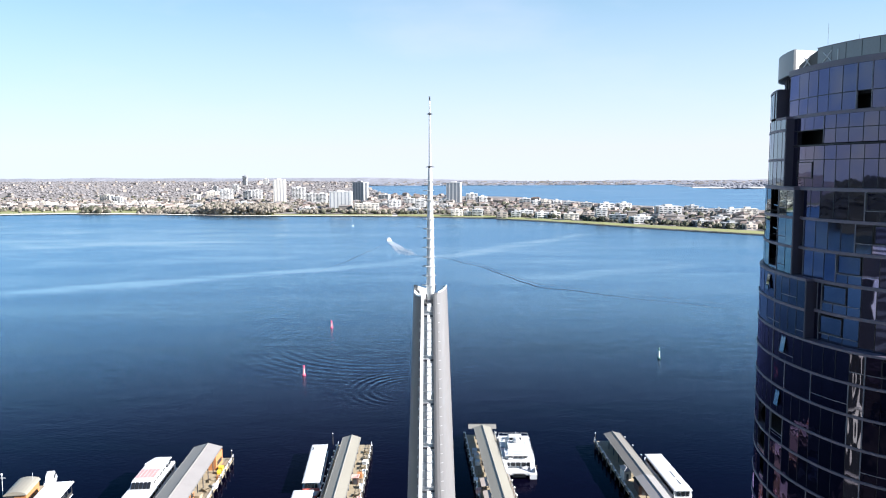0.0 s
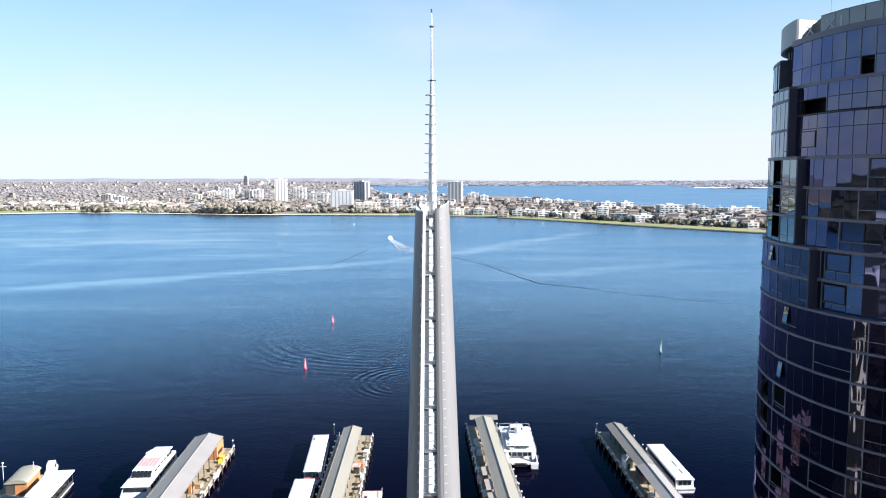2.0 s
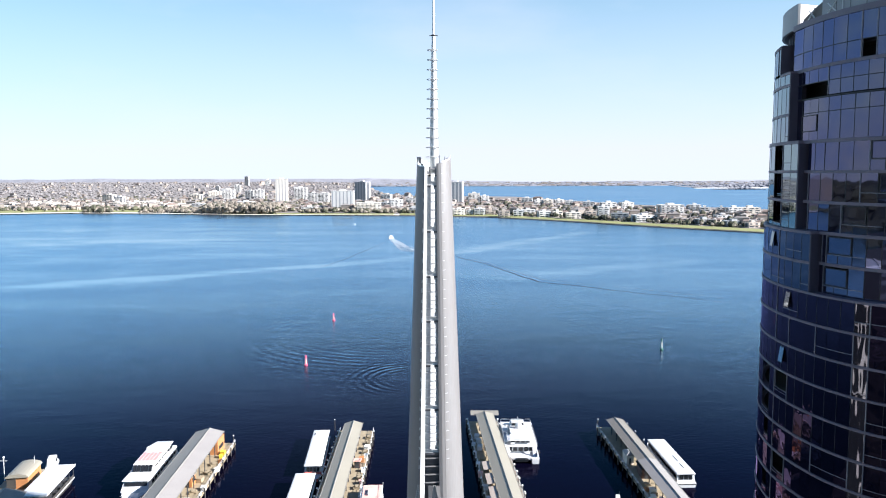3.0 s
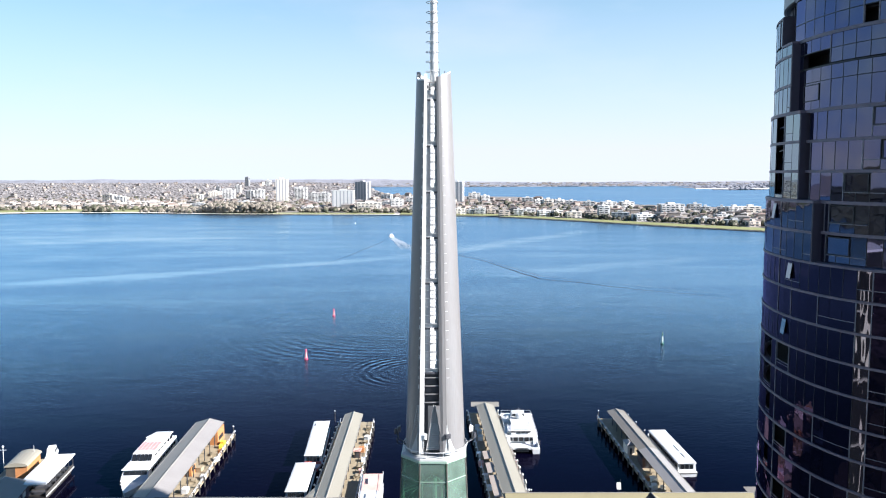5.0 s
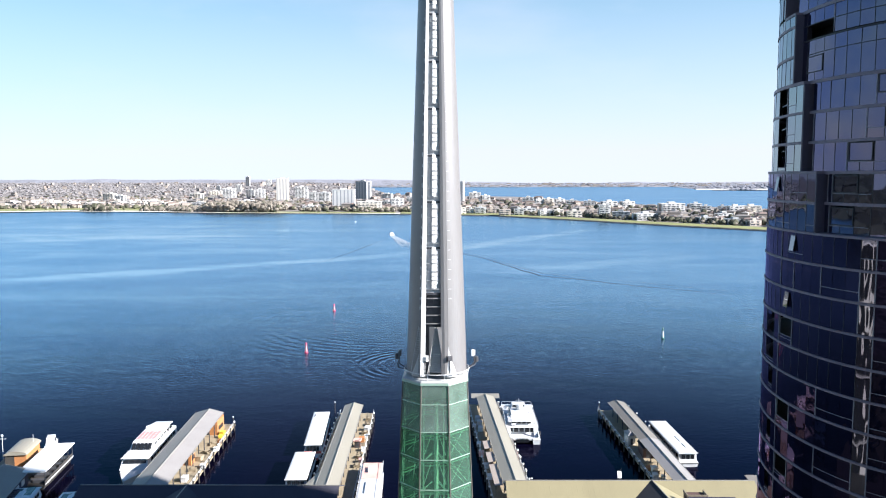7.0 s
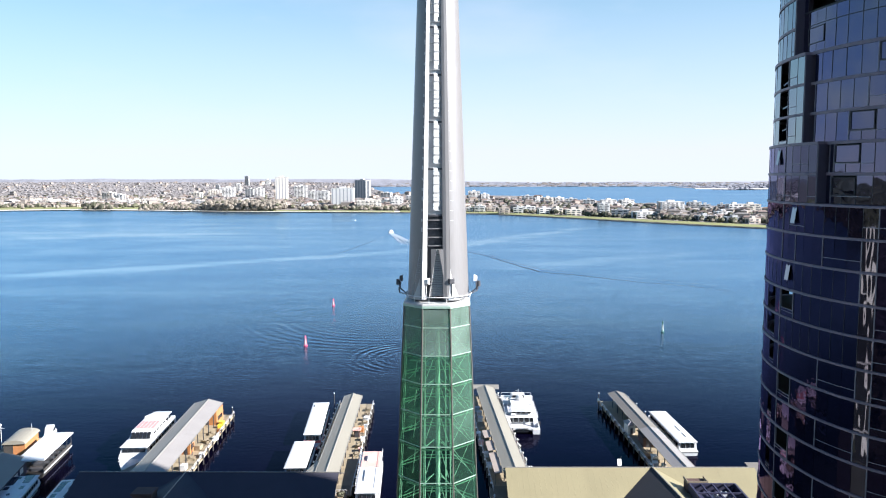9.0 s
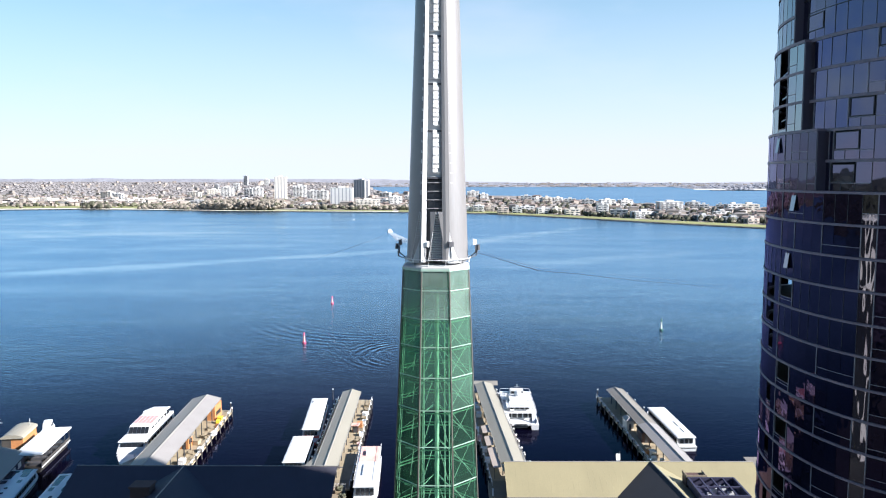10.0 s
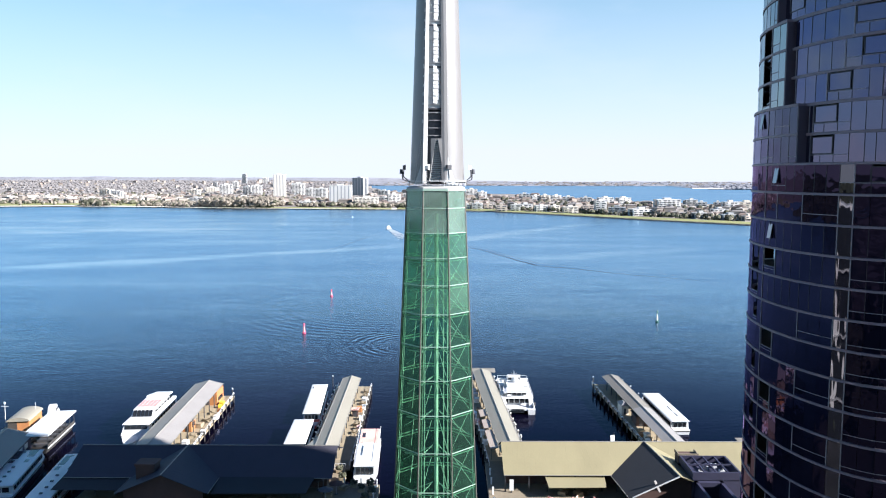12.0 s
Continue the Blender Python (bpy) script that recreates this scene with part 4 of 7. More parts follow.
storey(Z_T3, Z_T2, IN_TOP, [-2.0, 0.6, 2.15, 3.7, 5.34, 7.02, 8.78, 10.36, 11.85, 13.3, 14.8], PANE_UP, sills=[(0.6, 14.8, 2.8)], sashes=[(0.65, 3.6, 1.0, 2.6)])
# floors between the bay's steps; the wall stands back to one side of the bay
storey(floor_z(4), floor_z(5), IN_MID, [2.75, 3.95, 5.45, 7.35, 9.15, 10.9, 12.4, 13.95, 15.5], PANE_UP, posts=(10.9,), sills=[(10.9, 15.5, 1.05)], sashes=[(11.05, 15.0, 1.12, 2.7)])
storey(floor_z(3), floor_z(4), IN_MID, [3.0, 4.95, 6.75, 8.4, 10.05, 11.8, 13.5, 15.1], PANE_UP, posts=(3.0, 10.05), sills=[(10.05, 15.1, 1.0)], sashes=[(12.0, 15.0, 1.07, 2.7)])
storey(floor_z(2), floor_z(3), IN_MID, [3.1, 4.8, 6.4, 8.0, 9.45, 10.95, 12.65, 13.95, 15.4], PANE_UP, posts=(3.1, 8.0), sills=[(8.0, 12.4, 0.95)], sashes=[(8.2, 10.85, 1.02, 2.7)])
storey(floor_z(1), floor_z(2), IN_MID, [5.7, 6.3, 7.8, 9.5, 10.97, 12.5, 14.05, 15.5], PANE_MID, posts=(5.7, 6.3), sills=[(6.3, 10.8, 0.95)], sashes=[(6.45, 9.45, 1.02, 2.65)])
storey(floor_z(0), floor_z(1), IN_MID, [5.0, 6.0, 7.45, 9.15, 10.9, 12.5, 13.6, 15.1], PANE_MID, posts=(5.0, 6.0), sills=[(6.0, 10.7, 0.85)], sashes=[(6.2, 9.1, 0.92, 2.6)])
# projecting bay
LEFT = joints(-14, -5)
storey(Z_T1 + 0.05, Z_BAY, BAY_HI, LEFT + [-5.2, -4.1], PANE_BAY, posts=(-5.2,))
storey(85.8, Z_T1 + 0.05, BAY_HI, LEFT + [-5.2, -4.1, -2.5, -0.9], PANE_BAY)
for z0, z1 in ((82.8, 85.8), (floor_z(5), 82.8)):
    storey(z0, z1, BAY_HI, LEFT + [-5.0, -3.36, -1.86, -0.9], PANE_BAY, sills=[(-1.86, -0.9, 0.7)] if z0 < 82 else ())
for k in (4, 3, 2):
    storey(floor_z(k), floor_z(k + 1), BAY_MID, LEFT + [-4.4, -1.6, 0.45, 1.95], PANE_BAY, posts=(-1.6,), gaps=[(-4.4, -1.6, 0.5 if k == 2 else 0)], sills=[(-1.6, 0.45, 0.9)])
storey(floor_z(1), floor_z(2), 0, LEFT + [-4.74, -2.97, -0.85, 0.72, 2.34, 3.75, 5.1], PANE_EDGE, posts=(-0.85,), sills=[(0.72, 3.75, 0.95)])
storey(floor_z(0), floor_z(1), 0, LEFT + [-3.19, -0.8, 0.59, 2.24, 3.77, 5.15], PANE_EDGE, posts=(-0.8,), sills=[(-2.6, 0.59, 0.75), (3.77, 5.15, 0.75)])
# regular floors below: posts and sill rails alternate from floor to floor
FULL = joints(-12, 11)
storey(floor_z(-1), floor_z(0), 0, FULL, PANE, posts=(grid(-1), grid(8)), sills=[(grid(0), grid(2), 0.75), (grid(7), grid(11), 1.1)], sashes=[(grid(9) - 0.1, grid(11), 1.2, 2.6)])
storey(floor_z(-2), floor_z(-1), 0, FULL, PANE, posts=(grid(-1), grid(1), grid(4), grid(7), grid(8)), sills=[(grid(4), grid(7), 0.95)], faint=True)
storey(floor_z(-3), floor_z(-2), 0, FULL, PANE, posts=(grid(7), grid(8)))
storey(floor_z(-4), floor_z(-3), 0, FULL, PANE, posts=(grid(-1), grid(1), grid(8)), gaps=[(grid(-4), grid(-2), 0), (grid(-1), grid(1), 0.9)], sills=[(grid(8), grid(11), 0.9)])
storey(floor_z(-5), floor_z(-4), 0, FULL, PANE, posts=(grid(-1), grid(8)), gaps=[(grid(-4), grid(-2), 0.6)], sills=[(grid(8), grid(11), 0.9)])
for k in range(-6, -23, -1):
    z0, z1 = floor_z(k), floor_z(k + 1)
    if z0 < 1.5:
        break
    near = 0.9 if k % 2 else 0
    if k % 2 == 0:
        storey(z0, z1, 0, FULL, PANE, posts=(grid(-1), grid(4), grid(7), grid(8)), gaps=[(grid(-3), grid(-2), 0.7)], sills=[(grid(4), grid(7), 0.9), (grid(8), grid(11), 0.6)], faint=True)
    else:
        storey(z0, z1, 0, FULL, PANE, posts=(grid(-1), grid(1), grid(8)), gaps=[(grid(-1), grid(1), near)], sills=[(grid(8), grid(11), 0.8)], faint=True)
# the far sides of the tower
for k in range(-22, 9):
    z0, z1 = floor_z(k), min(floor_z(k + 1), 91.2)
    for lo, hi in ((-40, -15), (12, 38)):
        for j in range(lo, hi):
            m = span(grid(j) + 0.03, grid(j + 1) - 0.03, 0 if j < 0 or k < 0 else 1.4, z0 + 0.15, z1 - 0.15)
            loft(rest, [[m @ Vector((x, y, h)) for x, h in ((-0.5, 0), (0.5, 0), (0.5, 1), (-0.5, 1))] for y in (0.03, -0.03)])
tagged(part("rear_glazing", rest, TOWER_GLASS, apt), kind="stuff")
tagged(part("rear_mullion", mull, TOWER_MULLION, apt), kind="stuff")


def band(s0, s1, z, h, proud, inset=0.0, deep=0.5, name="floor_band", material=TOWER_BAND):
    """A floor band along the plan, with a small drip at its foot."""
    line = np.linspace(s0, s1, max(4, int((s1 - s0) / 0.7)))
    prof = ((-proud, -h / 2), (-proud, h / 2 - 0.02), (-proud + 0.03, h / 2), (deep, h / 2), (deep, -h / 2), (-proud + 0.05, -h / 2), (-proud + 0.05, -h / 2 - 0.03), (-proud, -h / 2 - 0.03))
    pts = [[plan_at(s, inset + i) for s in line] for i, _ in prof]
    piece(name, lambda bm: loft(bm, [[(pts[j][n].x, pts[j][n].y, z + prof[j][1]) for j in range(len(prof))] for n in range(len(line))]), material, apt)


band(-2.4, S_END, Z_ROOF + 0.18, 0.55, 0.12, IN_TOP)
band(-0.9, S_END, Z_T1, 0.3, 0.12, IN_TOP)
band(-0.9, S_END, Z_T2, 0.1, 0.04, IN_TOP, material=TOWER_MULLION)
band(S_BACK, -4.1, Z_BAY - 0.08, 0.2, 0.1, BAY_HI)
band(-4.1, -0.85, Z_T1, 0.24, 0.1, BAY_HI, deep=1.6)
for z in (85.8, 82.8):
    band(S_BACK, -0.85, z, 0.26, 0.1, BAY_HI)
band(S_BACK, 2.0, floor_z(5), 0.3, 0.12, BAY_MID, deep=1.9)
band(2.0, S_END, floor_z(5), 0.3, 0.12, IN_MID, deep=1.2)
for k in (4, 3):
    band(S_BACK, 2.0, floor_z(k), 0.24, 0.1, BAY_MID)
    band(2.0, S_END, floor_z(k), 0.26, 0.12, IN_MID)
band(S_BACK, 5.2, floor_z(2), 0.26, 0.12, deep=1.7)
band(5.2, S_END, floor_z(2), 0.28, 0.12, IN_MID)
band(S_BACK, 5.2, floor_z(1), 0.24, 0.12)
band(5.2, S_END, floor_z(1), 0.26, 0.12, IN_MID)
for k in range(0, -22, -1):
    band(S_BACK, S_END, floor_z(k), 0.2, 0.13, deep=1.7 if k == 0 else 0.6)


def bay_fin(s, z0, z1, w, out, deep):
    p, q, r = plan_at(s, out - 0.12), plan_at(s, deep), plan_at(s + w, out - 0.12)
    r2 = r + (q - p)
    piece("bay_fin", lambda bm: loft(bm, [[Vector((v.x, v.y, z)) for v in (p, r, r2, q)] for z in (z0, z1)]), TOWER_FIN, apt, "charcoal side of a projecting bay")


for args in ((-4.1, Z_T1 + 0.12, Z_BAY, 0.2, BAY_HI, 2.4), (-0.88, floor_z(5) + 0.15, Z_T1 - 0.12, 0.26, BAY_HI, 2.0), (2.0, floor_z(2) + 0.13, floor_z(5) - 0.15, 0.24, BAY_MID, 1.6), (5.15, floor_z(0) + 0.12, floor_z(2) - 0.13, 0.2, 0.0, 1.6)):
    bay_fin(*args)


# black solid and slabs that stand in for unlit rooms behind the glass
def core(bm):
    prism(bm, [(p.x, p.y) for p in (plan_at(s, 3.4) for s in np.linspace(S_BACK, S_END, 110))], 1.5, 91.3)


piece("core", core, TOWER_CORE, apt)
for k in range(-22, 9):
    z = floor_z(k)
    piece("floor_slab", lambda bm: prism(bm, [(p.x, p.y) for p in (plan_at(s, 1.65 if k >= 0 else 0.62) for s in np.linspace(S_BACK, S_END, 60))], z - 0.1, z + 0.05), TOWER_CORE, apt)


# crown: curved parapet, detached screen, braces
def curved_wall(bm, s0, s1, inset, t, z0, z1, z1_start=None):
    line = np.linspace(s0, s1, max(3, int((s1 - s0) * 1.6)))
    rows = []
    for n, v in enumerate(line):
        o, i = plan_at(v, inset), plan_at(v, inset + t)
        top = z1 if z1_start is None else z1_start + (z1 - z1_start) * n / (len(line) - 1)
        rows.append([(o.x, o.y, z0), (o.x, o.y, top), (i.x, i.y, top), (i.x, i.y, z0)])
    loft(bm, rows)


P_FOOT, P_TOP = Z_ROOF + 0.48, 93.32
piece("parapet", lambda bm: curved_wall(bm, 3.4, S_END, IN_TOP + 0.1, 0.3, P_FOOT, P_TOP), PARAPET, apt, "mid grey panelled parapet")
# the ramp's shade is put into a darker sheet than the parapet's
piece("parapet_ramp", lambda bm: curved_wall(bm, -0.9, 3.38, IN_TOP + 0.3, 0.25, P_FOOT, P_TOP, P_FOOT + 0.35), PARAPET_DARK, apt, "sloping parapet end in a sheet coloured dark for shade")
for s in np.arange(5.6, 44, 1.9):
    piece("parapet_joint", lambda bm: curved_wall(bm, s, s + 0.06, IN_TOP + 0.085, 0.1, P_FOOT + 0.02, P_TOP - 0.05), TOWER_MULLION, apt)
piece("coping", lambda bm: curved_wall(bm, 3.4, S_END, IN_TOP + 0.04, 0.42, P_TOP, P_TOP + 0.07), TOWER_BAND, apt)
piece("screen", lambda bm: curved_wall(bm, -26, -1.3, 1.1, 0.25, 91.5, 93.95), PARAPET, apt, "curved grey plant screen")
piece("screen_soffit", lambda bm: curved_wall(bm, -26, -1.3, 1.35, 1.3, 91.5, 91.6), TOWER_FIN, apt)
for s in np.arange(-24, -2.5, 1.15):
    p = plan_at(s, 1.9)
    piece("screen_post", lambda bm: box(bm, p.x - 0.07, p.x + 0.07, p.y - 0.07, p.y + 0.07, Z_BAY, 91.55), TOWER_FIN, apt)
piece("bay_roof", lambda bm: curved_wall(bm, S_BACK, -3.9, 0.5, 3.0, Z_BAY + 0.02, Z_BAY + 0.1), TOWER_FIN, apt)


def roof_slab(bm):
    prism(bm, [(p.x, p.y) for p in (plan_at(s, 2.0) for s in np.linspace(S_BACK, S_END, 90))], 91.5, 91.75)


piece("roof", roof_slab, PARAPET, apt)
p = plan_at(-1.35, 1.15)
q = p + Vector((5.2, 1.9, 0))
piece("plant_wall", lambda bm: loft(bm, [[(v.x, v.y, z) for v in (p, q, q + Vector((0.1, 0.25, 0)), p + Vector((0.1, 0.25, 0)))] for z in (91.76, 93.93)]), WALL_WHITE, apt, "sunlit white return wall of the plant screen")
for s0 in (0.9, 4.4):
    p, q = plan_at(s0, 1.25), plan_at(s0 + 1.2, 1.3)
    bm = bmesh.new()
    tube(bm, (p.x, p.y, P_FOOT), (q.x, q.y, P_FOOT + 1.0), 0.07, n=6)
    tube(bm, (q.x, q.y, P_FOOT), (p.x, p.y, P_FOOT + 0.95), 0.06, n=6)
    part("roof_brace", bm, STEEL_WHITE, apt, "white steel roof brace")
p = plan_at(6.6, 1.2)
piece("roof_brace", lambda bm: tube(bm, (p.x, p.y, P_FOOT), (p.x, p.y, P_FOOT + 1.0), 0.05, n=6), STEEL_WHITE, apt)
for s, h in ((4.2, 2.2), (8.6, 0.5), (11.4, 0.5)):
    p = plan_at(s, 1.8)
    piece("lightning_rod", lambda bm: tube(bm, (p.x, p.y, 93.3), (p.x, p.y, 93.4 + h), 0.012, n=5), STEEL_DARK, apt)
# open awning sashes
for s, k, me in ((-2.6, 1, PANE_BAY), (1.75, -1, PANE_BAY), (0.9, -3, PANE_BAY)):
    shared("open_sash", me, apt, span(s - 0.42, s + 0.42, -0.08, floor_z(k) + 2.5, floor_z(k) + 0.95, 0, -8))
    shared("sash_stay", JOINT, apt, span(s - 0.03, s + 0.03, -0.1, floor_z(k) + 0.9, floor_z(k) + 2.5))

# ---- ferry sheds on the quay ----


def gable(parent, ridge0, ridge1, half, drop, mats, over=0.0, t=0.12, name="roof_slope"):
    """Two roof slopes along a ridge from ridge0 to ridge1, with a ridge cap."""
    a, b = Vector(ridge0), Vector(ridge1)
    d = (b - a).normalized()
    u = Vector((d.y, -d.x, 0)).normalized()
    for sg, m in zip((-1, 1), mats):
        e = u * half * sg - Vector((0, 0, drop))
        piece(name, lambda bm: slab(bm, a, b, b + e, a + e, t), m, parent)
        n = max(4, int((b - a).length / 1.1))
        nrm = Vector((u.x * sg * drop, u.y * sg * drop, half)).normalized()

        def ribs(bm):
            for k in range(n + 1):
                p = a + (b - a) * (k / n)
                q = p + e
                loft(bm, [[v - d * 0.03, v + d * 0.03, v + d * 0.02 + nrm * 0.006, v - d * 0.02 + nrm * 0.006] for v in (p, q)])
        tagged(piece("roof_rib", ribs, m, parent), kind="stuff")
        piece("gutter", lambda bm: tube(bm, a + e * 1.01, b + e * 1.01, 0.08, n=6), ROOF_GREY, parent)
    piece("ridge_cap", lambda bm: tube(bm, a + Vector((0, 0, 0.02)), b + Vector((0, 0, 0.02)), 0.12, n=6), ROOF_GREY, parent)


shed = thing("ferry_shed", "long quayside shed with sunlit khaki sheet roof and cross gable", "shed")
gable(shed, (10.4, 155.0, 8.7), (61.2, 155.5, 8.7), 8.9, 3.7, (SHED_TIN, SHED_TIN))
# the left slope's shade is put into its near-black sheet
gable(shed, (40.3, 155.4, 8.78), (42.3, 136.5, 8.78), 9.5, 3.8, (SHED_TIN, SHADE_TIN))
piece("awning", lambda bm: slab(bm, (18.5, 148.2, 4.9), (30.6, 148.6, 4.9), (30.2, 142.9, 3.9), (19.0, 142.6, 3.9), 0.1), SHED_TIN, shed, "lower khaki awning")
piece("wall", lambda bm: (box(bm, 11.2, 60.6, 150.5, 160.5, 1.5, 6.3)), DARK_BRICK, shed)
piece("gable_wall", lambda bm: loft(bm, [[(33.6, y, 1.5), (48.2, y, 1.5), (49.6, y, 5.2), (42.1, y, 8.4), (34.6, y, 5.2)] for y in (138.0, 138.4)]), DARK_BRICK, shed)
for x in (10.8, 15.5, 19.2, 24.6, 30.0, 33.0):
    piece("post", lambda bm: box(bm, x - 0.12, x + 0.12, 146.4, 146.64, 1.5, 5.0), STEEL_DARK, shed)
piece("verge", lambda bm: (slab(bm, (42.3, 136.5, 8.84), (42.3, 136.2, 8.84), (33.4, 135.3, 5.1), (33.4, 135.6, 5.1), 0.15)), STEEL_WHITE, shed, "pale verge board")
annexe = thing("shed_annexe", "lower grey-roofed annexe at the end of the khaki shed", "shed", at=(65.8, 155.2, 1.5))
piece("wall", lambda bm: box(bm, -4.4, 4.6, -5.0, 5.0, 0, 5.4), DARK_BRICK, annexe)
piece("roof", lambda bm: slab(bm, (-4.6, -5.8, 5.5), (4.8, -5.8, 5.5), (4.8, 5.6, 6.3), (-4.6, 5.6, 6.3), 0.14), ROOF_DARK, annexe)

left_shed = thing("ferry_shed", "long quayside shed with its roof's shade put into a dark sheet colour", "shed")
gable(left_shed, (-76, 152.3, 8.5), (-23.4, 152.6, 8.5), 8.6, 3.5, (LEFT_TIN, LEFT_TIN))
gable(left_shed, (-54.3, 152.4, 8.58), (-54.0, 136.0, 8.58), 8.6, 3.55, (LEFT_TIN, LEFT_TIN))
piece("wall", lambda bm: box(bm, -74, -25, 148, 158, 1.5, 6.3), DARK_BRICK, left_shed)
piece("gable_wall", lambda bm: loft(bm, [[(-61.5, y, 1.5), (-46.5, y, 1.5), (-46.5, y, 5.2), (-54, y, 8.2), (-61.5, y, 5.2)] for y in (137.0, 137.4)]), DARK_BRICK, left_shed)
piece("chimney", lambda bm: (box(bm, -60.3, -56.7, 140.2, 143.2, 3.0, 8.7), box(bm, -60.5, -56.5, 140.0, 143.4, 8.7, 9.1)), DARK_BRICK, left_shed, "square dark brick chimney")
piece("awning", lambda bm: slab(bm, (-46, 146.0, 5.3), (-26.5, 146.2, 5.3), (-27.4, 138.0, 4.4), (-45.3, 137.7, 4.4), 0.1), SHADE_TIN, left_shed)
piece("low_roof", lambda bm: slab(bm, (-76.5, 145.5, 5.0), (-62, 145.5, 5.0), (-62, 139.5, 4.2), (-76.5, 139.5, 4.2), 0.1), SHADE_TIN, left_shed)
for x in (-74.5, -70, -66, -42, -36, -30, -25):
    piece("post", lambda bm: box(bm, x - 0.12, x + 0.12, 143.6, 143.84, 1.5, 5.0), STEEL_DARK, left_shed)

plant = thing("plant_enclosure", "violet-grey flat building, coloured dark for shade, with an open grid of roof beams", "building", at=(-1.3, 0.4, 0))
piece("wall", lambda bm: box(bm, 46.3, 55.0, 136.4, 144.8, 1.5, 7.95), VIOLET, plant)
piece("porch", lambda bm: (box(bm, 46.5, 47.0, 128, 136.4, 1.5, 7.8), box(bm, 51.0, 51.6, 124, 136.4, 1.5, 7.8), box(bm, 46.5, 51.6, 135.4, 136.4, 7.0, 7.8)), VIOLET, plant)
for x0, x1, y0, y1 in ((46.1, 46.45, 136.3, 145.1), (54.7, 55.05, 136.3, 145.1), (46.45, 54.7, 136.3, 136.6), (46.45, 54.7, 144.8, 145.1)):
    piece("parapet", lambda bm: box(bm, x0, x1, y0, y1, 7.95, 9.43), VIOLET, plant)
for a in (0.25, 0.5, 0.75):
    x = 46.3 + 8.6 * a
    piece("roof_beam", lambda bm: box(bm, x - 0.1, x + 0.16, 136.6, 144.8, 9.07, 9.35), VIOLET, plant)
piece("roof_beam", lambda bm: box(bm, 46.45, 54.7, 140.5, 140.76, 9.1, 9.4), VIOLET, plant)
for x in (46.7, 54.2):
    for y in (136.9, 144.2):
        piece("post", lambda bm: box(bm, x - 0.2, x + 0.25, y - 0.1, y + 0.35, 7.95, 8.9), VIOLET, plant)
for k, (x, y) in enumerate(((47.2, 139.4), (48.7, 141.9), (51.2, 139.9), (50.7, 142.9))):
    unit = thing("air_handler", "small pale rooftop air unit inside the enclosure", "air unit", "rooftop air units", at=(x, y, 7.95))
    piece("casing", lambda bm: box(bm, -0.5, 0.5, -0.4, 0.4, 0, 0.8), BOAT_GREY, unit)
    piece("fan_grille", lambda bm: lathe(bm, [(0.3, 0.8), (0.3, 0.86)], 12), STEEL_DARK, unit)

stair = thing("stair_head", "dark brown roof box behind the plant enclosure", "roof box", at=(46.6, 146.9, 0.95))
piece("wall", lambda bm: box(bm, -1.9, 1.9, -1.3, 1.3, 0, 8.3), DARK_BRICK, stair)
piece("parapet", lambda bm: (box(bm, -2.0, 2.0, -1.4, -1.2, 8.3, 8.8), box(bm, -2.0, -1.8, -1.2, 1.4, 8.3, 8.8), box(bm, 1.8, 2.0, -1.2, 1.4, 8.3, 8.8)), PAVING, stair, "pale brown parapet")

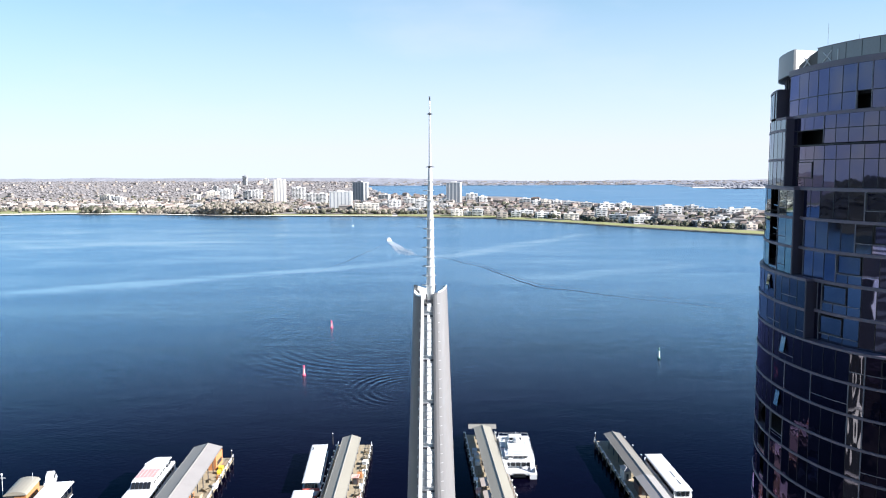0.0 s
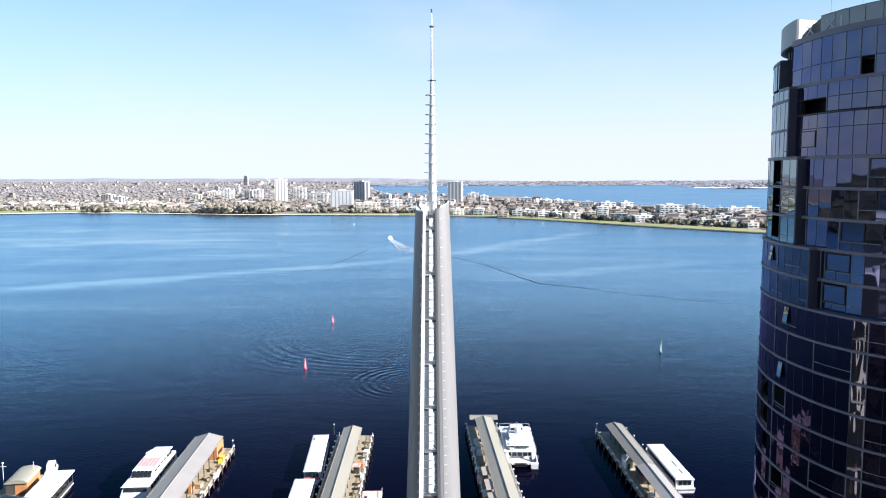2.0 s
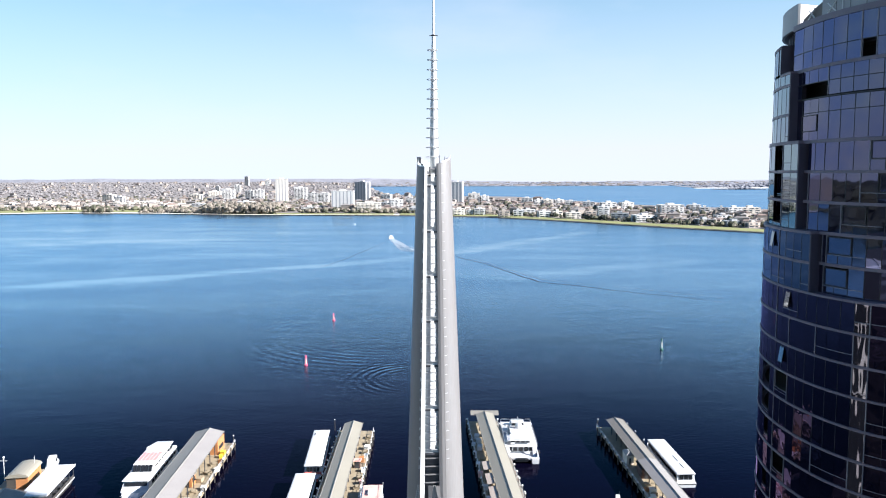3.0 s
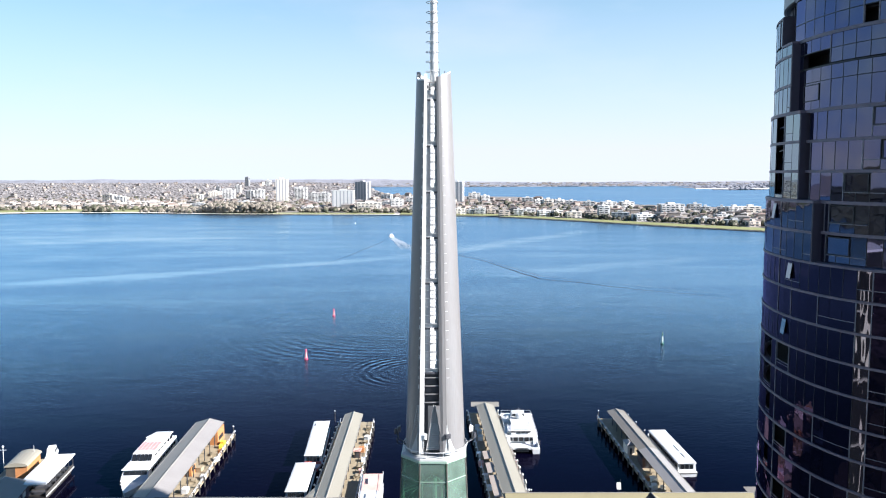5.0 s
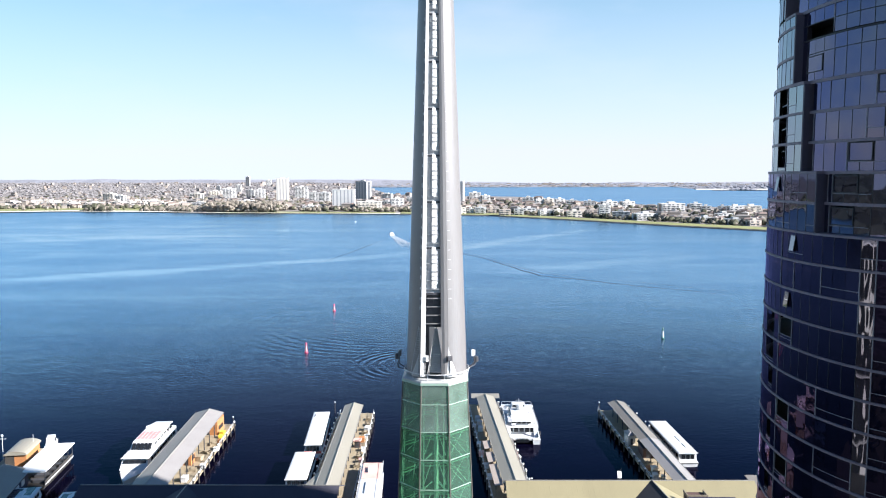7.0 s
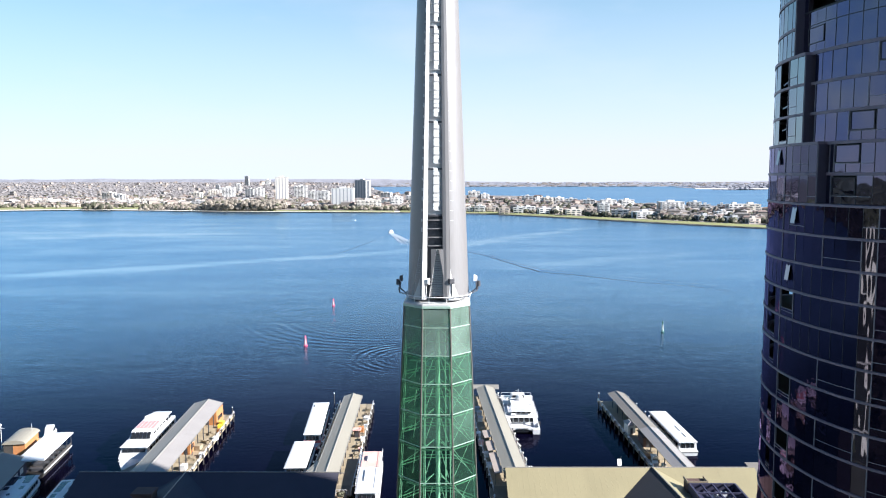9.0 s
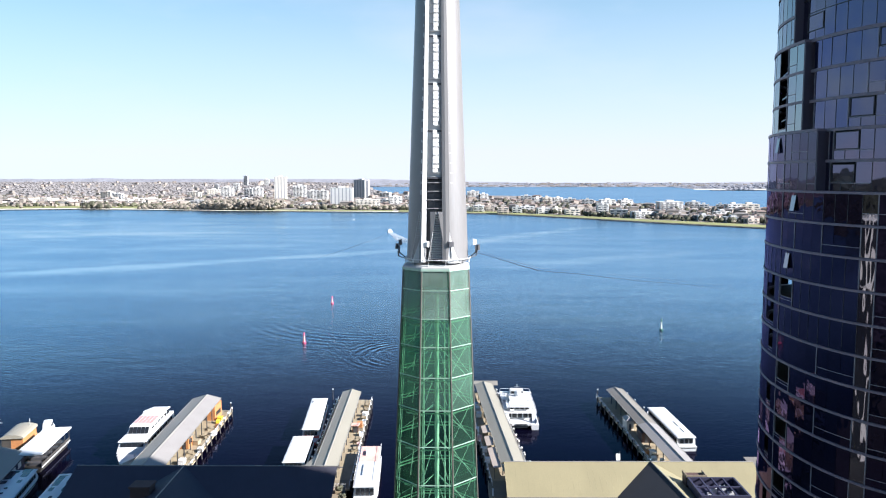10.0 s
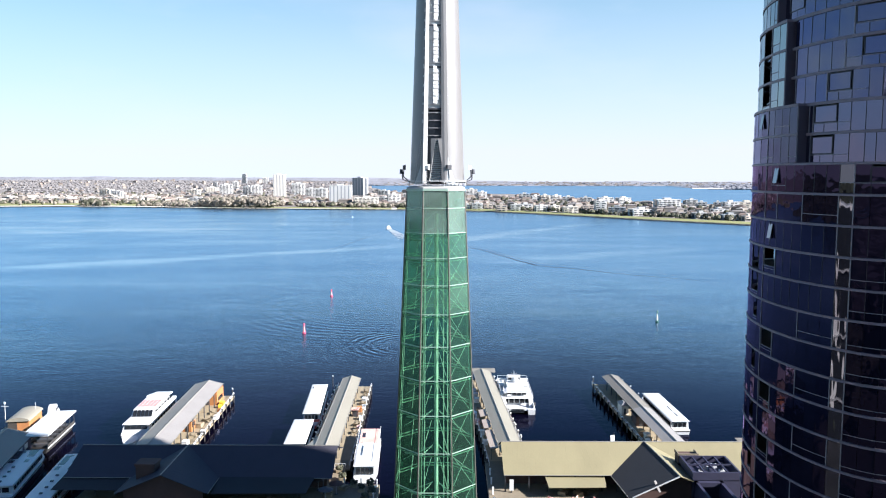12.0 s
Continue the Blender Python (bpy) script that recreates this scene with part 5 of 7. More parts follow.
# ---- jetties ----


def jetty(label, near, far, zr, half, drop, deck_l, deck_r, mats):
    """A roofed jetty on piles from near to far (x, y); deck_l and deck_r are the deck's reach to either side."""
    j = thing("jetty", label, "jetty", "ferry jetties")
    (xn, yn), (xf, yf) = near, far
    px = lambda y: xn + (xf - xn) * (y - yn) / (yf - yn)
    piece("deck", lambda bm: loft(bm, [[(xn - deck_l, yn, 1.1), (xn + deck_r, yn, 1.1), (xf + deck_r, yf + 2.5, 1.1), (xf - deck_l, yf + 2.5, 1.1)], [(xn - deck_l, yn, 1.45), (xn + deck_r, yn, 1.45), (xf + deck_r, yf + 2.5, 1.45), (xf - deck_l, yf + 2.5, 1.45)]]), DECK, j)
    if len(mats) > 2:
        ym = yn + (yf - yn) * 0.48
        gable(j, (xn, yn, zr), (px(ym), ym, zr), half, drop, mats[2:])
        gable(j, (px(ym), ym, zr), (xf, yf, zr), half, drop, mats[:2])
    else:
        gable(j, (xn, yn, zr), (xf, yf, zr), half, drop, mats)
    ys = np.arange(yn + 2, yf + 2.6, 4.6)
    for y in ys:
        for side, o in ((-1, deck_l), (1, deck_r)):
            x = px(y) + side * (o + 0.2)
            pl = piece("jetty_post", lambda bm: tube(bm, (x, y, -2.5), (x, y, 2.5), 0.2, 0.18, 8), PILE, j)
            piece("post_cap", lambda bm: lathe(bm, [(0.22, 2.5), (0.24, 2.58), (0.2, 2.76), (0.05, 2.88)], 8, x, y), CAP, pl, "white pile cap")
    for y in np.arange(yn + 1, yf, 5.2):
        for side in (-1, 1):
            x = px(y) + side * (half - 0.5)
            piece("post", lambda bm: box(bm, x - 0.1, x + 0.1, y - 0.1, y + 0.1, 1.45, zr - drop * (half - 0.5) / half - 0.05), STEEL_DARK, j)
    for side, o in ((-1, deck_l), (1, deck_r)):
        if o > half + 0.3:
            for h in (2.0, 2.5):
                piece("handrail", lambda bm: tube(bm, (xn + side * (o - 0.1), yn, h), (xf + side * (o - 0.1), yf + 2.4, h), 0.05, n=5), STEEL_WHITE, j)
            for y in np.arange(yn, yf + 2, 2.3):
                x = px(y) + side * (o - 0.1)
                piece("rail_post", lambda bm: box(bm, x - 0.04, x + 0.04, y - 0.04, y + 0.04, 1.45, 2.55), STEEL_WHITE, j)
    return j, px


# sunlight on the right slope is put into a paler sheet than the left's
jA, pA = jetty("roofed timber jetty with pale grey roof and brick kiosk", (-64.6, 154), (-67.9, 210.3), 6.7, 3.8, 1.05, 4.0, 6.3, (ROOF_GREY, ROOF_PALE))
jB, pB = jetty("roofed timber jetty with khaki roof and a railed side deck", (-27.3, 158), (-29.2, 221), 5.4, 2.6, 0.8, 4.4, 5.6, (ROOF_TIN, ROOF_TIN))
jC, pC = jetty("roofed timber jetty with khaki roof and cross-roofed head", (13.4, 160), (9.2, 230), 5.4, 2.6, 0.8, 5.2, 3.9, (ROOF_TIN, ROOF_TIN))
# the shadow over the far half is put into a darker sheet
jD, pD = jetty("roofed timber jetty with grey-brown roof and a shaded side deck", (50.4, 162), (47.3, 224.5), 5.3, 2.45, 0.7, 4.9, 2.9, (ROOF_DARK, ROOF_DARK, ROOF_PALE, ROOF_PALE))
# added screens keep sun off the deck; the gap lets it reach the hut
for y0, y1 in ((186.5, 195.2), (201.5, 226.4)):
    piece("sun_block_screen", lambda bm: slab(bm, (pD(y0) + 2.2, y0, 4.6), (pD(y1) + 2.2, y1, 4.6), (pD(y1) + 2.2, y1, 1.5), (pD(y0) + 2.2, y0, 1.5), 0.08), STEEL_DARK, jD, "screen added under the eave to keep sun off the deck")
# cross roof at the head of the third jetty, low annexe at the foot of the second
gable(jC, (5.0, 231.6, 5.0), (13.4, 231.6, 5.0), 2.0, 0.7, (ROOF_GREY, ROOF_GREY))
piece("annexe_roof", lambda bm: slab(bm, (-28.0, 172.5, 4.6), (-30.6, 172.5, 4.0), (-34.0, 158, 4.0), (-28.0, 158, 4.6), 0.12), ROOF_TIN, jB)
# pale strips, raised into the sun, stand in for sunlit planks on the deck
for y0, y1 in ((163.5, 176.0), (177.5, 184.0), (186.5, 192.0)):
    piece("raised_strip", lambda bm: slab(bm, (pC(y0) - 2.75, y0, 4.35), (pC(y1) - 2.75, y1, 4.35), (pC(y1) - 4.5, y1, 4.1), (pC(y0) - 4.5, y0, 4.1), 0.08), PALE_STRIP, jC, "pale strip raised to stand in for sunlit deck planks")
    for y in (y0 + 0.3, y1 - 0.3):
        piece("post", lambda bm: box(bm, pC(y) - 4.3, pC(y) - 4.2, y - 0.05, y + 0.05, 1.45, 4.1), STEEL_DARK, jC)
rnd = random.Random(11)


def kiosk(at, size, material, label, roof=None, group=""):
    k = thing("kiosk", label, "kiosk", group, at=at)
    sx_, sy_, h = size
    piece("wall", lambda bm: box(bm, -sx_ / 2, sx_ / 2, -sy_ / 2, sy_ / 2, 0, h), material, k)
    piece("window", lambda bm: box(bm, sx_ / 2, sx_ / 2 + 0.04, -sy_ / 3, sy_ / 3, 1.0, 2.1), BOAT_DARK, k)
    piece("door", lambda bm: box(bm, -0.45, 0.45, -sy_ / 2 - 0.04, -sy_ / 2, 0, 2.05), STEEL_DARK, k)
    if roof:
        piece("roof", lambda bm: box(bm, -sx_ / 2 - 0.3, sx_ / 2 + 0.3, -sy_ / 2 - 0.3, sy_ / 2 + 0.3, h, h + 0.15), roof, k)
    return k


kiosk((-66.6, 206.5, 1.45), (5.6, 6.0, 3.9), BRICK, "orange brick kiosk at the end of the jetty", group="")
kiosk((-64.6, 183, 1.45), (2.2, 3.0, 2.6), BRICK, "small orange brick ticket kiosk on the jetty", ROOF_GREY)
kiosk((-25.0, 195, 1.45), (1.4, 1.8, 1.8), DARK_BRICK, "small red-brown kiosk on the railed deck", BOAT_PINK)
kiosk((47.6, 190, 1.45), (2.4, 5.0, 2.5), DARK_BRICK, "low dark brick kiosk under the jetty roof", SHADE_TIN)
shelter = thing("ticket_hut", "small cream-walled ticket hut with a pale hipped roof", "hut", at=(45.6, 199.0, 1.45), turn=4)
shelter.scale = (0.72, 0.8, 0.8)
piece("wall", lambda bm: box(bm, -1.2, 1.3, -2.4, 2.4, 0, 3.0), WALL_CREAM, shelter)
piece("roof", lambda bm: loft(bm, [[(-1.5, -2.7, 3.0), (1.6, -2.7, 3.0), (1.6, 2.7, 3.0), (-1.5, 2.7, 3.0)], [(-1.5, -2.7, 3.12), (1.6, -2.7, 3.12), (1.6, 2.7, 3.12), (-1.5, 2.7, 3.12)], [(-0.1, -1.2, 3.9), (0.2, -1.2, 3.9), (0.2, 1.2, 3.9), (-0.1, 1.2, 3.9)]]), ROOF_PALE, shelter, "pale hipped roof")
piece("door", lambda bm: box(bm, -0.4, 0.45, -2.44, -2.4, 0, 2.05), STEEL_DARK, shelter)
piece("window", lambda bm: box(bm, 1.3, 1.34, -1.4, 1.2, 1.1, 2.2), BOAT_DARK, shelter)


def bench(at, turn, material):
    b = thing("picnic_table", "timber picnic table with two benches on the deck", "table", "picnic tables", at=at, turn=turn)
    piece("tabletop", lambda bm: box(bm, -0.9, 0.9, -0.4, 0.4, 0.7, 0.76), material, b)
    for s in (-1, 1):
        piece("bench", lambda bm: box(bm, -0.9, 0.9, s * 0.75 - 0.15, s * 0.75 + 0.15, 0.42, 0.47), material, b)
        piece("leg", lambda bm: box(bm, s * 0.6 - 0.05, s * 0.6 + 0.05, -0.8, 0.8, 0, 0.7), material, b)
    return b


first = bench((7.6, 200, 1.45), 80, DECK)
for x, y in ((8.0, 193), (8.3, 186), (9.6, 171), (9.4, 178), (-24.2, 205), (-24.0, 212), (-23.6, 187), (-24.5, 217), (-23.4, 181), (46.6, 183), (46.9, 177), (47.4, 172), (-62.4, 190), (-62.6, 196), (-62.0, 178), (22, 145.2), (25, 144.8), (28, 145.2), (20.5, 141), (24, 141), (27.5, 140.6), (-21.5, 147), (-24, 143.6)):
    copy_thing(first, pose(x, y, 1.45 if y > 163 else 1.5, 0, 0, rnd.uniform(60, 120)))


def crate(at, size, material, label):
    c = thing("storage_box", label, "box", "deck boxes", at=at, turn=rnd.uniform(-10, 10))
    piece("body", lambda bm: box(bm, -size / 2, size / 2, -size * 0.7, size * 0.7, 0, size * 0.8), material, c)
    piece("lid", lambda bm: box(bm, -size / 2 - 0.04, size / 2 + 0.04, -size * 0.7 - 0.04, size * 0.7 + 0.04, size * 0.8, size * 0.88), material, c)


for x, y, m, l in ((5.6, 204, BOAT_WHITE, "white"), (5.4, 211, BOAT_WHITE, "white"), (6.2, 196, CAP, "white"), (6.6, 189, BOAT_PINK, "pink"), (7.6, 181, BOAT_WHITE, "white"), (8.0, 174, CAP, "white"), (45.9, 180, BRICK, "orange"), (47.0, 179, SAND, "cream"), (46.2, 175, SAND, "cream"), (48.0, 174.4, SAND, "cream"), (47.2, 169, SAND, "cream"), (46.0, 171, DECK, "timber"), (-23.2, 192, CAP, "white"), (-24.0, 208, CAP, "white"), (-23.6, 202, BOAT_WHITE, "white"), (-22.8, 184, BOAT_PINK, "pink"), (-60.6, 192, CAP, "white"), (-60.2, 180, BOAT_WHITE, "white"), (-61.4, 198, BRICK, "orange")):
    crate((x, y, 1.45), rnd.uniform(0.8, 1.3), m, l + " storage box on the jetty deck")
crate((-62.6, 204, 1.45), 1.1, YELLOW, "bright yellow storage box by the brick kiosk")
crate((-62.4, 201.5, 1.45), 0.9, YELLOW, "bright yellow storage box by the brick kiosk")
for x, y, m, l in ((7.0, 213, BOAT_WHITE, "white"), (7.1, 208, BOAT_WHITE, "white"), (6.5, 217, BOAT_GREY, "grey"), (13.6, 190, BOAT_RED, "red"), (13.9, 186, BOAT_RED, "red"), (13.4, 195, BRICK, "orange"), (14.2, 178, BRICK, "orange"), (-24.4, 199, BRICK, "orange"), (-61.8, 172, BOAT_WHITE, "white"), (-62.6, 185, DECK, "timber")):
    crate((x, y, 1.45), 1.3, m, l + " storage box on the jetty deck")


def lamp_post(at, h, label="slim mooring post with a round white lamp"):
    p = thing("lamp_post", label, "lamp post", "jetty lamp posts", at=at)
    piece("pole", lambda bm: tube(bm, (0, 0, -at[2] - 1.5), (0, 0, h), 0.13, 0.1, 8), PILE, p)
    piece("globe", lambda bm: lathe(bm, [(0.09, h), (0.18, h + 0.1), (0.2, h + 0.24), (0.1, h + 0.34)], 10), CAP, p, "round white lamp globe")
    return p


lamp = lamp_post((43.1, 228.5, 1.3), 1.9)
for x, y in ((51.2, 225), (51.9, 218), (52.5, 210.5), (-35.9, 228), (-62.4, 213.5), (15.6, 184), (16.4, 175), (17.2, 169.5), (-36.0, 215)):
    copy_thing(lamp, pose(x, y, 1.3))

# ---- quay furniture ----


def umbrella(at, material, label):
    u = thing("market_umbrella", label, "umbrella", "quay umbrellas", at=at)
    piece("pole", lambda bm: tube(bm, (0, 0, 0), (0, 0, 2.7), 0.04, n=6), STEEL_WHITE, u)
    piece("canopy", lambda bm: lathe(bm, [(1.5, 2.2), (1.52, 2.25), (0.8, 2.55), (0.05, 2.8)], 8), material, u)
    piece("base", lambda bm: box(bm, -0.3, 0.3, -0.3, 0.3, 0, 0.1), STEEL_DARK, u)


for x, y, m, lb in ((-26.5, 146.6, DARK_BRICK, "dark red folding umbrella over the quay tables"), (-24.2, 141.5, STEEL_DARK, "charcoal umbrella over the quay tables"), (-22.6, 144.6, DARK_BRICK, "dark red folding umbrella over the quay tables")):
    umbrella((x, y, 1.5), m, lb)


def cafe_chair(at, turn):
    c = thing("cafe_chair", "pale pink plastic chair on the quay terrace", "chair", "terrace chairs", at=at, turn=turn)
    piece("seat", lambda bm: box(bm, -0.24, 0.24, -0.24, 0.24, 0.42, 0.47), BOAT_PINK, c)
    piece("backrest", lambda bm: box(bm, -0.24, 0.24, 0.2, 0.25, 0.47, 0.95), BOAT_PINK, c)
    for x in (-0.2, 0.2):
        for y in (-0.2, 0.2):
            piece("leg", lambda bm: box(bm, x - 0.025, x + 0.025, y - 0.025, y + 0.025, 0, 0.42), STEEL, c)
    return c


rnd = random.Random(29)
chair = cafe_chair((19.5, 141.2, 1.5), 15)
for k in range(34):
    copy_thing(chair, pose(rnd.uniform(18.5, 33), rnd.uniform(136.5, 142.3), 1.5, 0, 0, rnd.uniform(0, 360)))
rnd = random.Random(17)


def planter(at, size, h):
    p = thing("planter", "timber planter box with bushy green plants on the quay", "planter", "quay planters", at=at)
    piece("box", lambda bm: box(bm, -size / 2, size / 2, -size / 2, size / 2, 0, 0.55), DECK, p)
    bm = bmesh.new()
    for k in range(26):
        clump(bm, rnd.uniform(-size, size) * 0.45, rnd.uniform(-size, size) * 0.45, 0.45 + rnd.uniform(0, h * 0.6), rnd.uniform(0.18, 0.4), rnd.uniform(0.3, 0.7), rnd)
    part("plant", bm, LEAF, p, "bushy green plant")


for x, y, h in ((-16.2, 147.8, 1.8), (-17.8, 146.2, 1.2), (-15.6, 144.4, 1.6), (-19.6, 148.4, 1.0), (-16.6, 141.4, 1.3), (-22.4, 151.8, 1.2), (-23.6, 156.0, 1.4)):
    planter((x, y, 1.5), 1.3, h)
bollard = thing("bollard", "white-capped mooring bollard on the quay edge", "bollard", "quay bollards", at=(-15.0, 148.6, 1.5))
piece("shaft", lambda bm: lathe(bm, [(0.16, 0), (0.15, 1.2), (0.2, 1.25), (0.2, 1.45), (0.08, 1.55)], 10), CAP, bollard)
for x, y in ((-15.0, 145.2), (-15.0, 141.8), (-18.2, 149.0), (-21.6, 149.0), (8.2, 150), (8.2, 145), (8.2, 155), (8.2, 140)):
    copy_thing(bollard, pose(x, y, 1.5))
fence = thing("barrier_fence", "low white barrier fence across the jetty foot", "fence", at=(-25.4, 158.2, 1.5))
for h in (0.45, 1.0):
    piece("rail", lambda bm: tube(bm, (-0.4, 0, h), (2.8, 0, h), 0.05, n=6), STEEL_WHITE, fence)
for k in range(5):
    piece("post", lambda bm: box(bm, -0.4 + 0.8 * k - 0.05, -0.4 + 0.8 * k + 0.05, -0.05, 0.05, 0, 1.1), STEEL_WHITE, fence)
sign = thing("signboard", "white hanging signboard at the corner of the shed", "sign", at=(11.6, 146.0, 1.5))
piece("board", lambda bm: box(bm, 0, 0.8, -0.05, 0.05, 0.4, 2.6), CAP, sign)
piece("foot", lambda bm: box(bm, 0.3, 0.5, -0.2, 0.2, 0, 0.4), STEEL_DARK, sign)
notice = thing("signboard", "small white notice board at the gable over the water", "sign", at=(35.6, 166.3, 5.0))
piece("pole", lambda bm: tube(bm, (0.45, -0.1, -6.5), (0.45, -0.1, 0.9), 0.09, n=6), STEEL_DARK, notice)
piece("board", lambda bm: slab(bm, (0, 0, 1.4), (0.9, 0, 1.4), (0.9, -0.4, 0), (0, -0.4, 0), 0.08), CAP, notice)
piece("bracket", lambda bm: tube(bm, (0.5, 0, 1.2), (0.9, 0, 2.0), 0.05, n=6), STEEL_DARK, notice)
lean = thing("signboard", "grey tilted board fixed beside the gable", "sign", at=(37.6, 136.6, 6.0), turn=20)
piece("board", lambda bm: slab(bm, (0, 0, 1.8), (0.5, 0.1, 1.8), (1.4, -0.3, -0.4), (0.9, -0.4, -0.4), 0.1), STEEL, lean)
piece("bracket", lambda bm: tube(bm, (0.6, 0, 0.5), (0.9, 1.2, -0.6), 0.05, n=6), STEEL_DARK, lean)

# ---- boats ----


def hull(bm, L, W, z0, z1, flare=1.12, bow=0.22, square=False):
    """A hull along y with its bow at +y."""
    rings = []
    for f in np.linspace(0, 1, 13):
        t = max(0.0, (f - (1 - bow)) / bow)
        w = W / 2 * ((1 - 0.45 * t ** 2) if square else (1 - t ** 2.2 * 0.97)) * (0.94 + 0.06 * min(1, f * 5))
        y = -L / 2 + L * f
        rings.append([(-w / flare * 0.86, y - 0.5 * t, z0), (-w, y + 0.6 * t, z1), (w, y + 0.6 * t, z1), (w / flare * 0.86, y - 0.5 * t, z0)])
    loft(bm, rings)


def cabin(bm, x0, x1, y0, y1, z0, z1, rake=0.6, taper=0.15, rear=0.2):
    """A deckhouse with raked ends."""
    loft(bm, [[(x0, y0, z0), (x1, y0, z0), (x1, y1, z0), (x0, y1, z0)], [(x0 + taper, y0 + rear, z1), (x1 - taper, y0 + rear, z1), (x1 - taper, y1 - rake, z1), (x0 + taper, y1 - rake, z1)]])


def windows(parent, W, y0, y1, z0, z1, n, inset=0.0):
    """Rows of dark side windows, a little proud of both sides."""
    step = (y1 - y0) / n
    for s in (-1, 1):
        for k in range(n):
            a = y0 + step * (k + 0.12)
            x = s * (W / 2 - inset)
            piece("window", lambda bm: box(bm, min(x, x + s * 0.04), max(x, x + s * 0.04), a, a + step * 0.76, z0, z1), BOAT_DARK, parent)


def end_windows(parent, W, y, z0, z1, n, out):
    step = W / n
    for k in range(n):
        a = -W / 2 + step * (k + 0.1)
        piece("window", lambda bm: box(bm, a, a + step * 0.8, min(y, y + out), max(y, y + out), z0, z1), BOAT_DARK, parent)


def rails(parent, W, y0, y1, z, h=0.9):
    for s in (-1, 1):
        piece("guard_rail", lambda bm: tube(bm, (s * W / 2, y0, z + h), (s * W / 2, y1, z + h), 0.04, n=5), STEEL_WHITE, parent)
        for y in np.arange(y0, y1 + 0.1, 2.0):
            piece("stanchion", lambda bm: box(bm, s * W / 2 - 0.03, s * W / 2 + 0.03, y - 0.03, y + 0.03, z, z + h), STEEL_WHITE, parent)


def flat_ferry(label, at, turn, L, W, top, stripe=None, deck_mat=BOAT_WHITE, bow=0.18):
    """A river ferry with one long flat-roofed saloon."""
    b = thing("ferry", label, "ferry", "moored ferries", at=at, turn=turn)
    piece("hull", lambda bm: hull(bm, L, W, -0.5, 1.1, 1.1, bow, True), BOAT_WHITE, b)
    piece("rubbing_strake", lambda bm: hull(bm, L * 1.004, W * 1.02, 0.75, 0.95, 1.0, bow, True), stripe or PILE, b)
    piece("saloon", lambda bm: cabin(bm, -W / 2 + 0.25, W / 2 - 0.25, -L / 2 + 0.9, L / 2 - 2.6, 1.1, top - 0.18, 0.9, 0.08, 0.3), BOAT_WHITE, b)
    windows(b, W - 0.5, -L / 2 + 1.6, L / 2 - 4.0, 1.75, top - 0.6, int(L / 2.0), 0.0)
    end_windows(b, W - 1.6, -L / 2 + 0.95, 1.7, top - 0.55, 3, -0.06)
    end_windows(b, W - 1.4, L / 2 - 2.95, 1.8, top - 0.6, 4, 0.4)
    piece("roof", lambda bm: loft(bm, [[(-W / 2 + e, -L / 2 + 0.5 + e, z), (W / 2 - e, -L / 2 + 0.5 + e, z), (W / 2 - e, L / 2 - 2.4 - e, z), (-W / 2 + e, L / 2 - 2.4 - e, z)] for e, z in ((0.14, top - 0.2), (0.14, top - 0.1), (0.45, top), (W / 2 - 0.05, top + 0.08))]), deck_mat, b, "flat white roof")
    for y in np.linspace(-L / 2 + 1.4, L / 2 - 3.2, max(4, int(L / 4.5))):
        piece("roof_seam", lambda bm: box(bm, -W / 2 + 0.5, W / 2 - 0.5, y - 0.03, y + 0.03, top - 0.02, top + 0.03), BOAT_GREY, b)
    return b


b1 = flat_ferry("white flat-roofed river ferry with a red stern band", (-36.9, 203.8, 0), 184.8, 31, 4.8, 3.4, BOAT_RED)
piece("stern_band", lambda bm: box(bm, -2.1, 2.1, 13.0, 13.12, 1.12, 1.75), BOAT_RED, b1, "red stern band")
piece("roof_marking", lambda bm: (box(bm, 0.5, 0.8, -12.2, -10.2, 3.4, 3.42), box(bm, 1.0, 1.3, -12.2, -10.2, 3.4, 3.42), box(bm, 1.5, 1.8, -12.2, -10.2, 3.4, 3.42)), SOLAR, b1, "dark roof marking")
piece("stern_board", lambda bm: box(bm, -1.5, 1.5, 15.95, 16.1, 0.35, 1.05), BOAT_RED, b1, "red board on the hull end")
flat_ferry("white flat-roofed river ferry moored behind another", (-36.2, 176.8, 0), 183.6, 21, 5.3, 3.2)
b3 = flat_ferry("white river ferry with a faded pink upper deck", (-18.6, 165.2, 0), 183, 27, 5.2, 3.6)
piece("upper_deck", lambda bm: box(bm, -2.1, 2.1, -12.7, -3.0, 3.62, 3.7), BOAT_PINK, b3, "faded pink deck paint")
piece("roof_locker", lambda bm: box(bm, -1.0, 0.8, -9.5, -6.5, 3.66, 4.2), BOAT_WHITE, b3)
piece("roof_locker", lambda bm: box(bm, -0.8, 0.9, -1.0, 5.0, 3.6, 3.9), BOAT_WHITE, b3)
rails(b3, 4.9, -12.8, 9.0, 3.6, 0.7)
bd = flat_ferry("long white flat-roofed ferry with dark side windows", (56.5, 199.8, 0), 2.5, 28.5, 5.0, 3.3)
piece("roof_hatch", lambda bm: (box(bm, 0.4, 0.65, -5.5, -1.5, 3.34, 3.42)), SOLAR, bd, "dark roof slot")
piece("roof_hatch", lambda bm: (box(bm, 0.4, 0.65, -10.0, -7.0, 3.34, 3.42)), SOLAR, bd, "dark roof slot")
piece("stern_door", lambda bm: box(bm, -0.8, 0.8, -12.75, -12.6, 1.2, 2.8), BOAT_DARK, bd, "dark stern doorway")

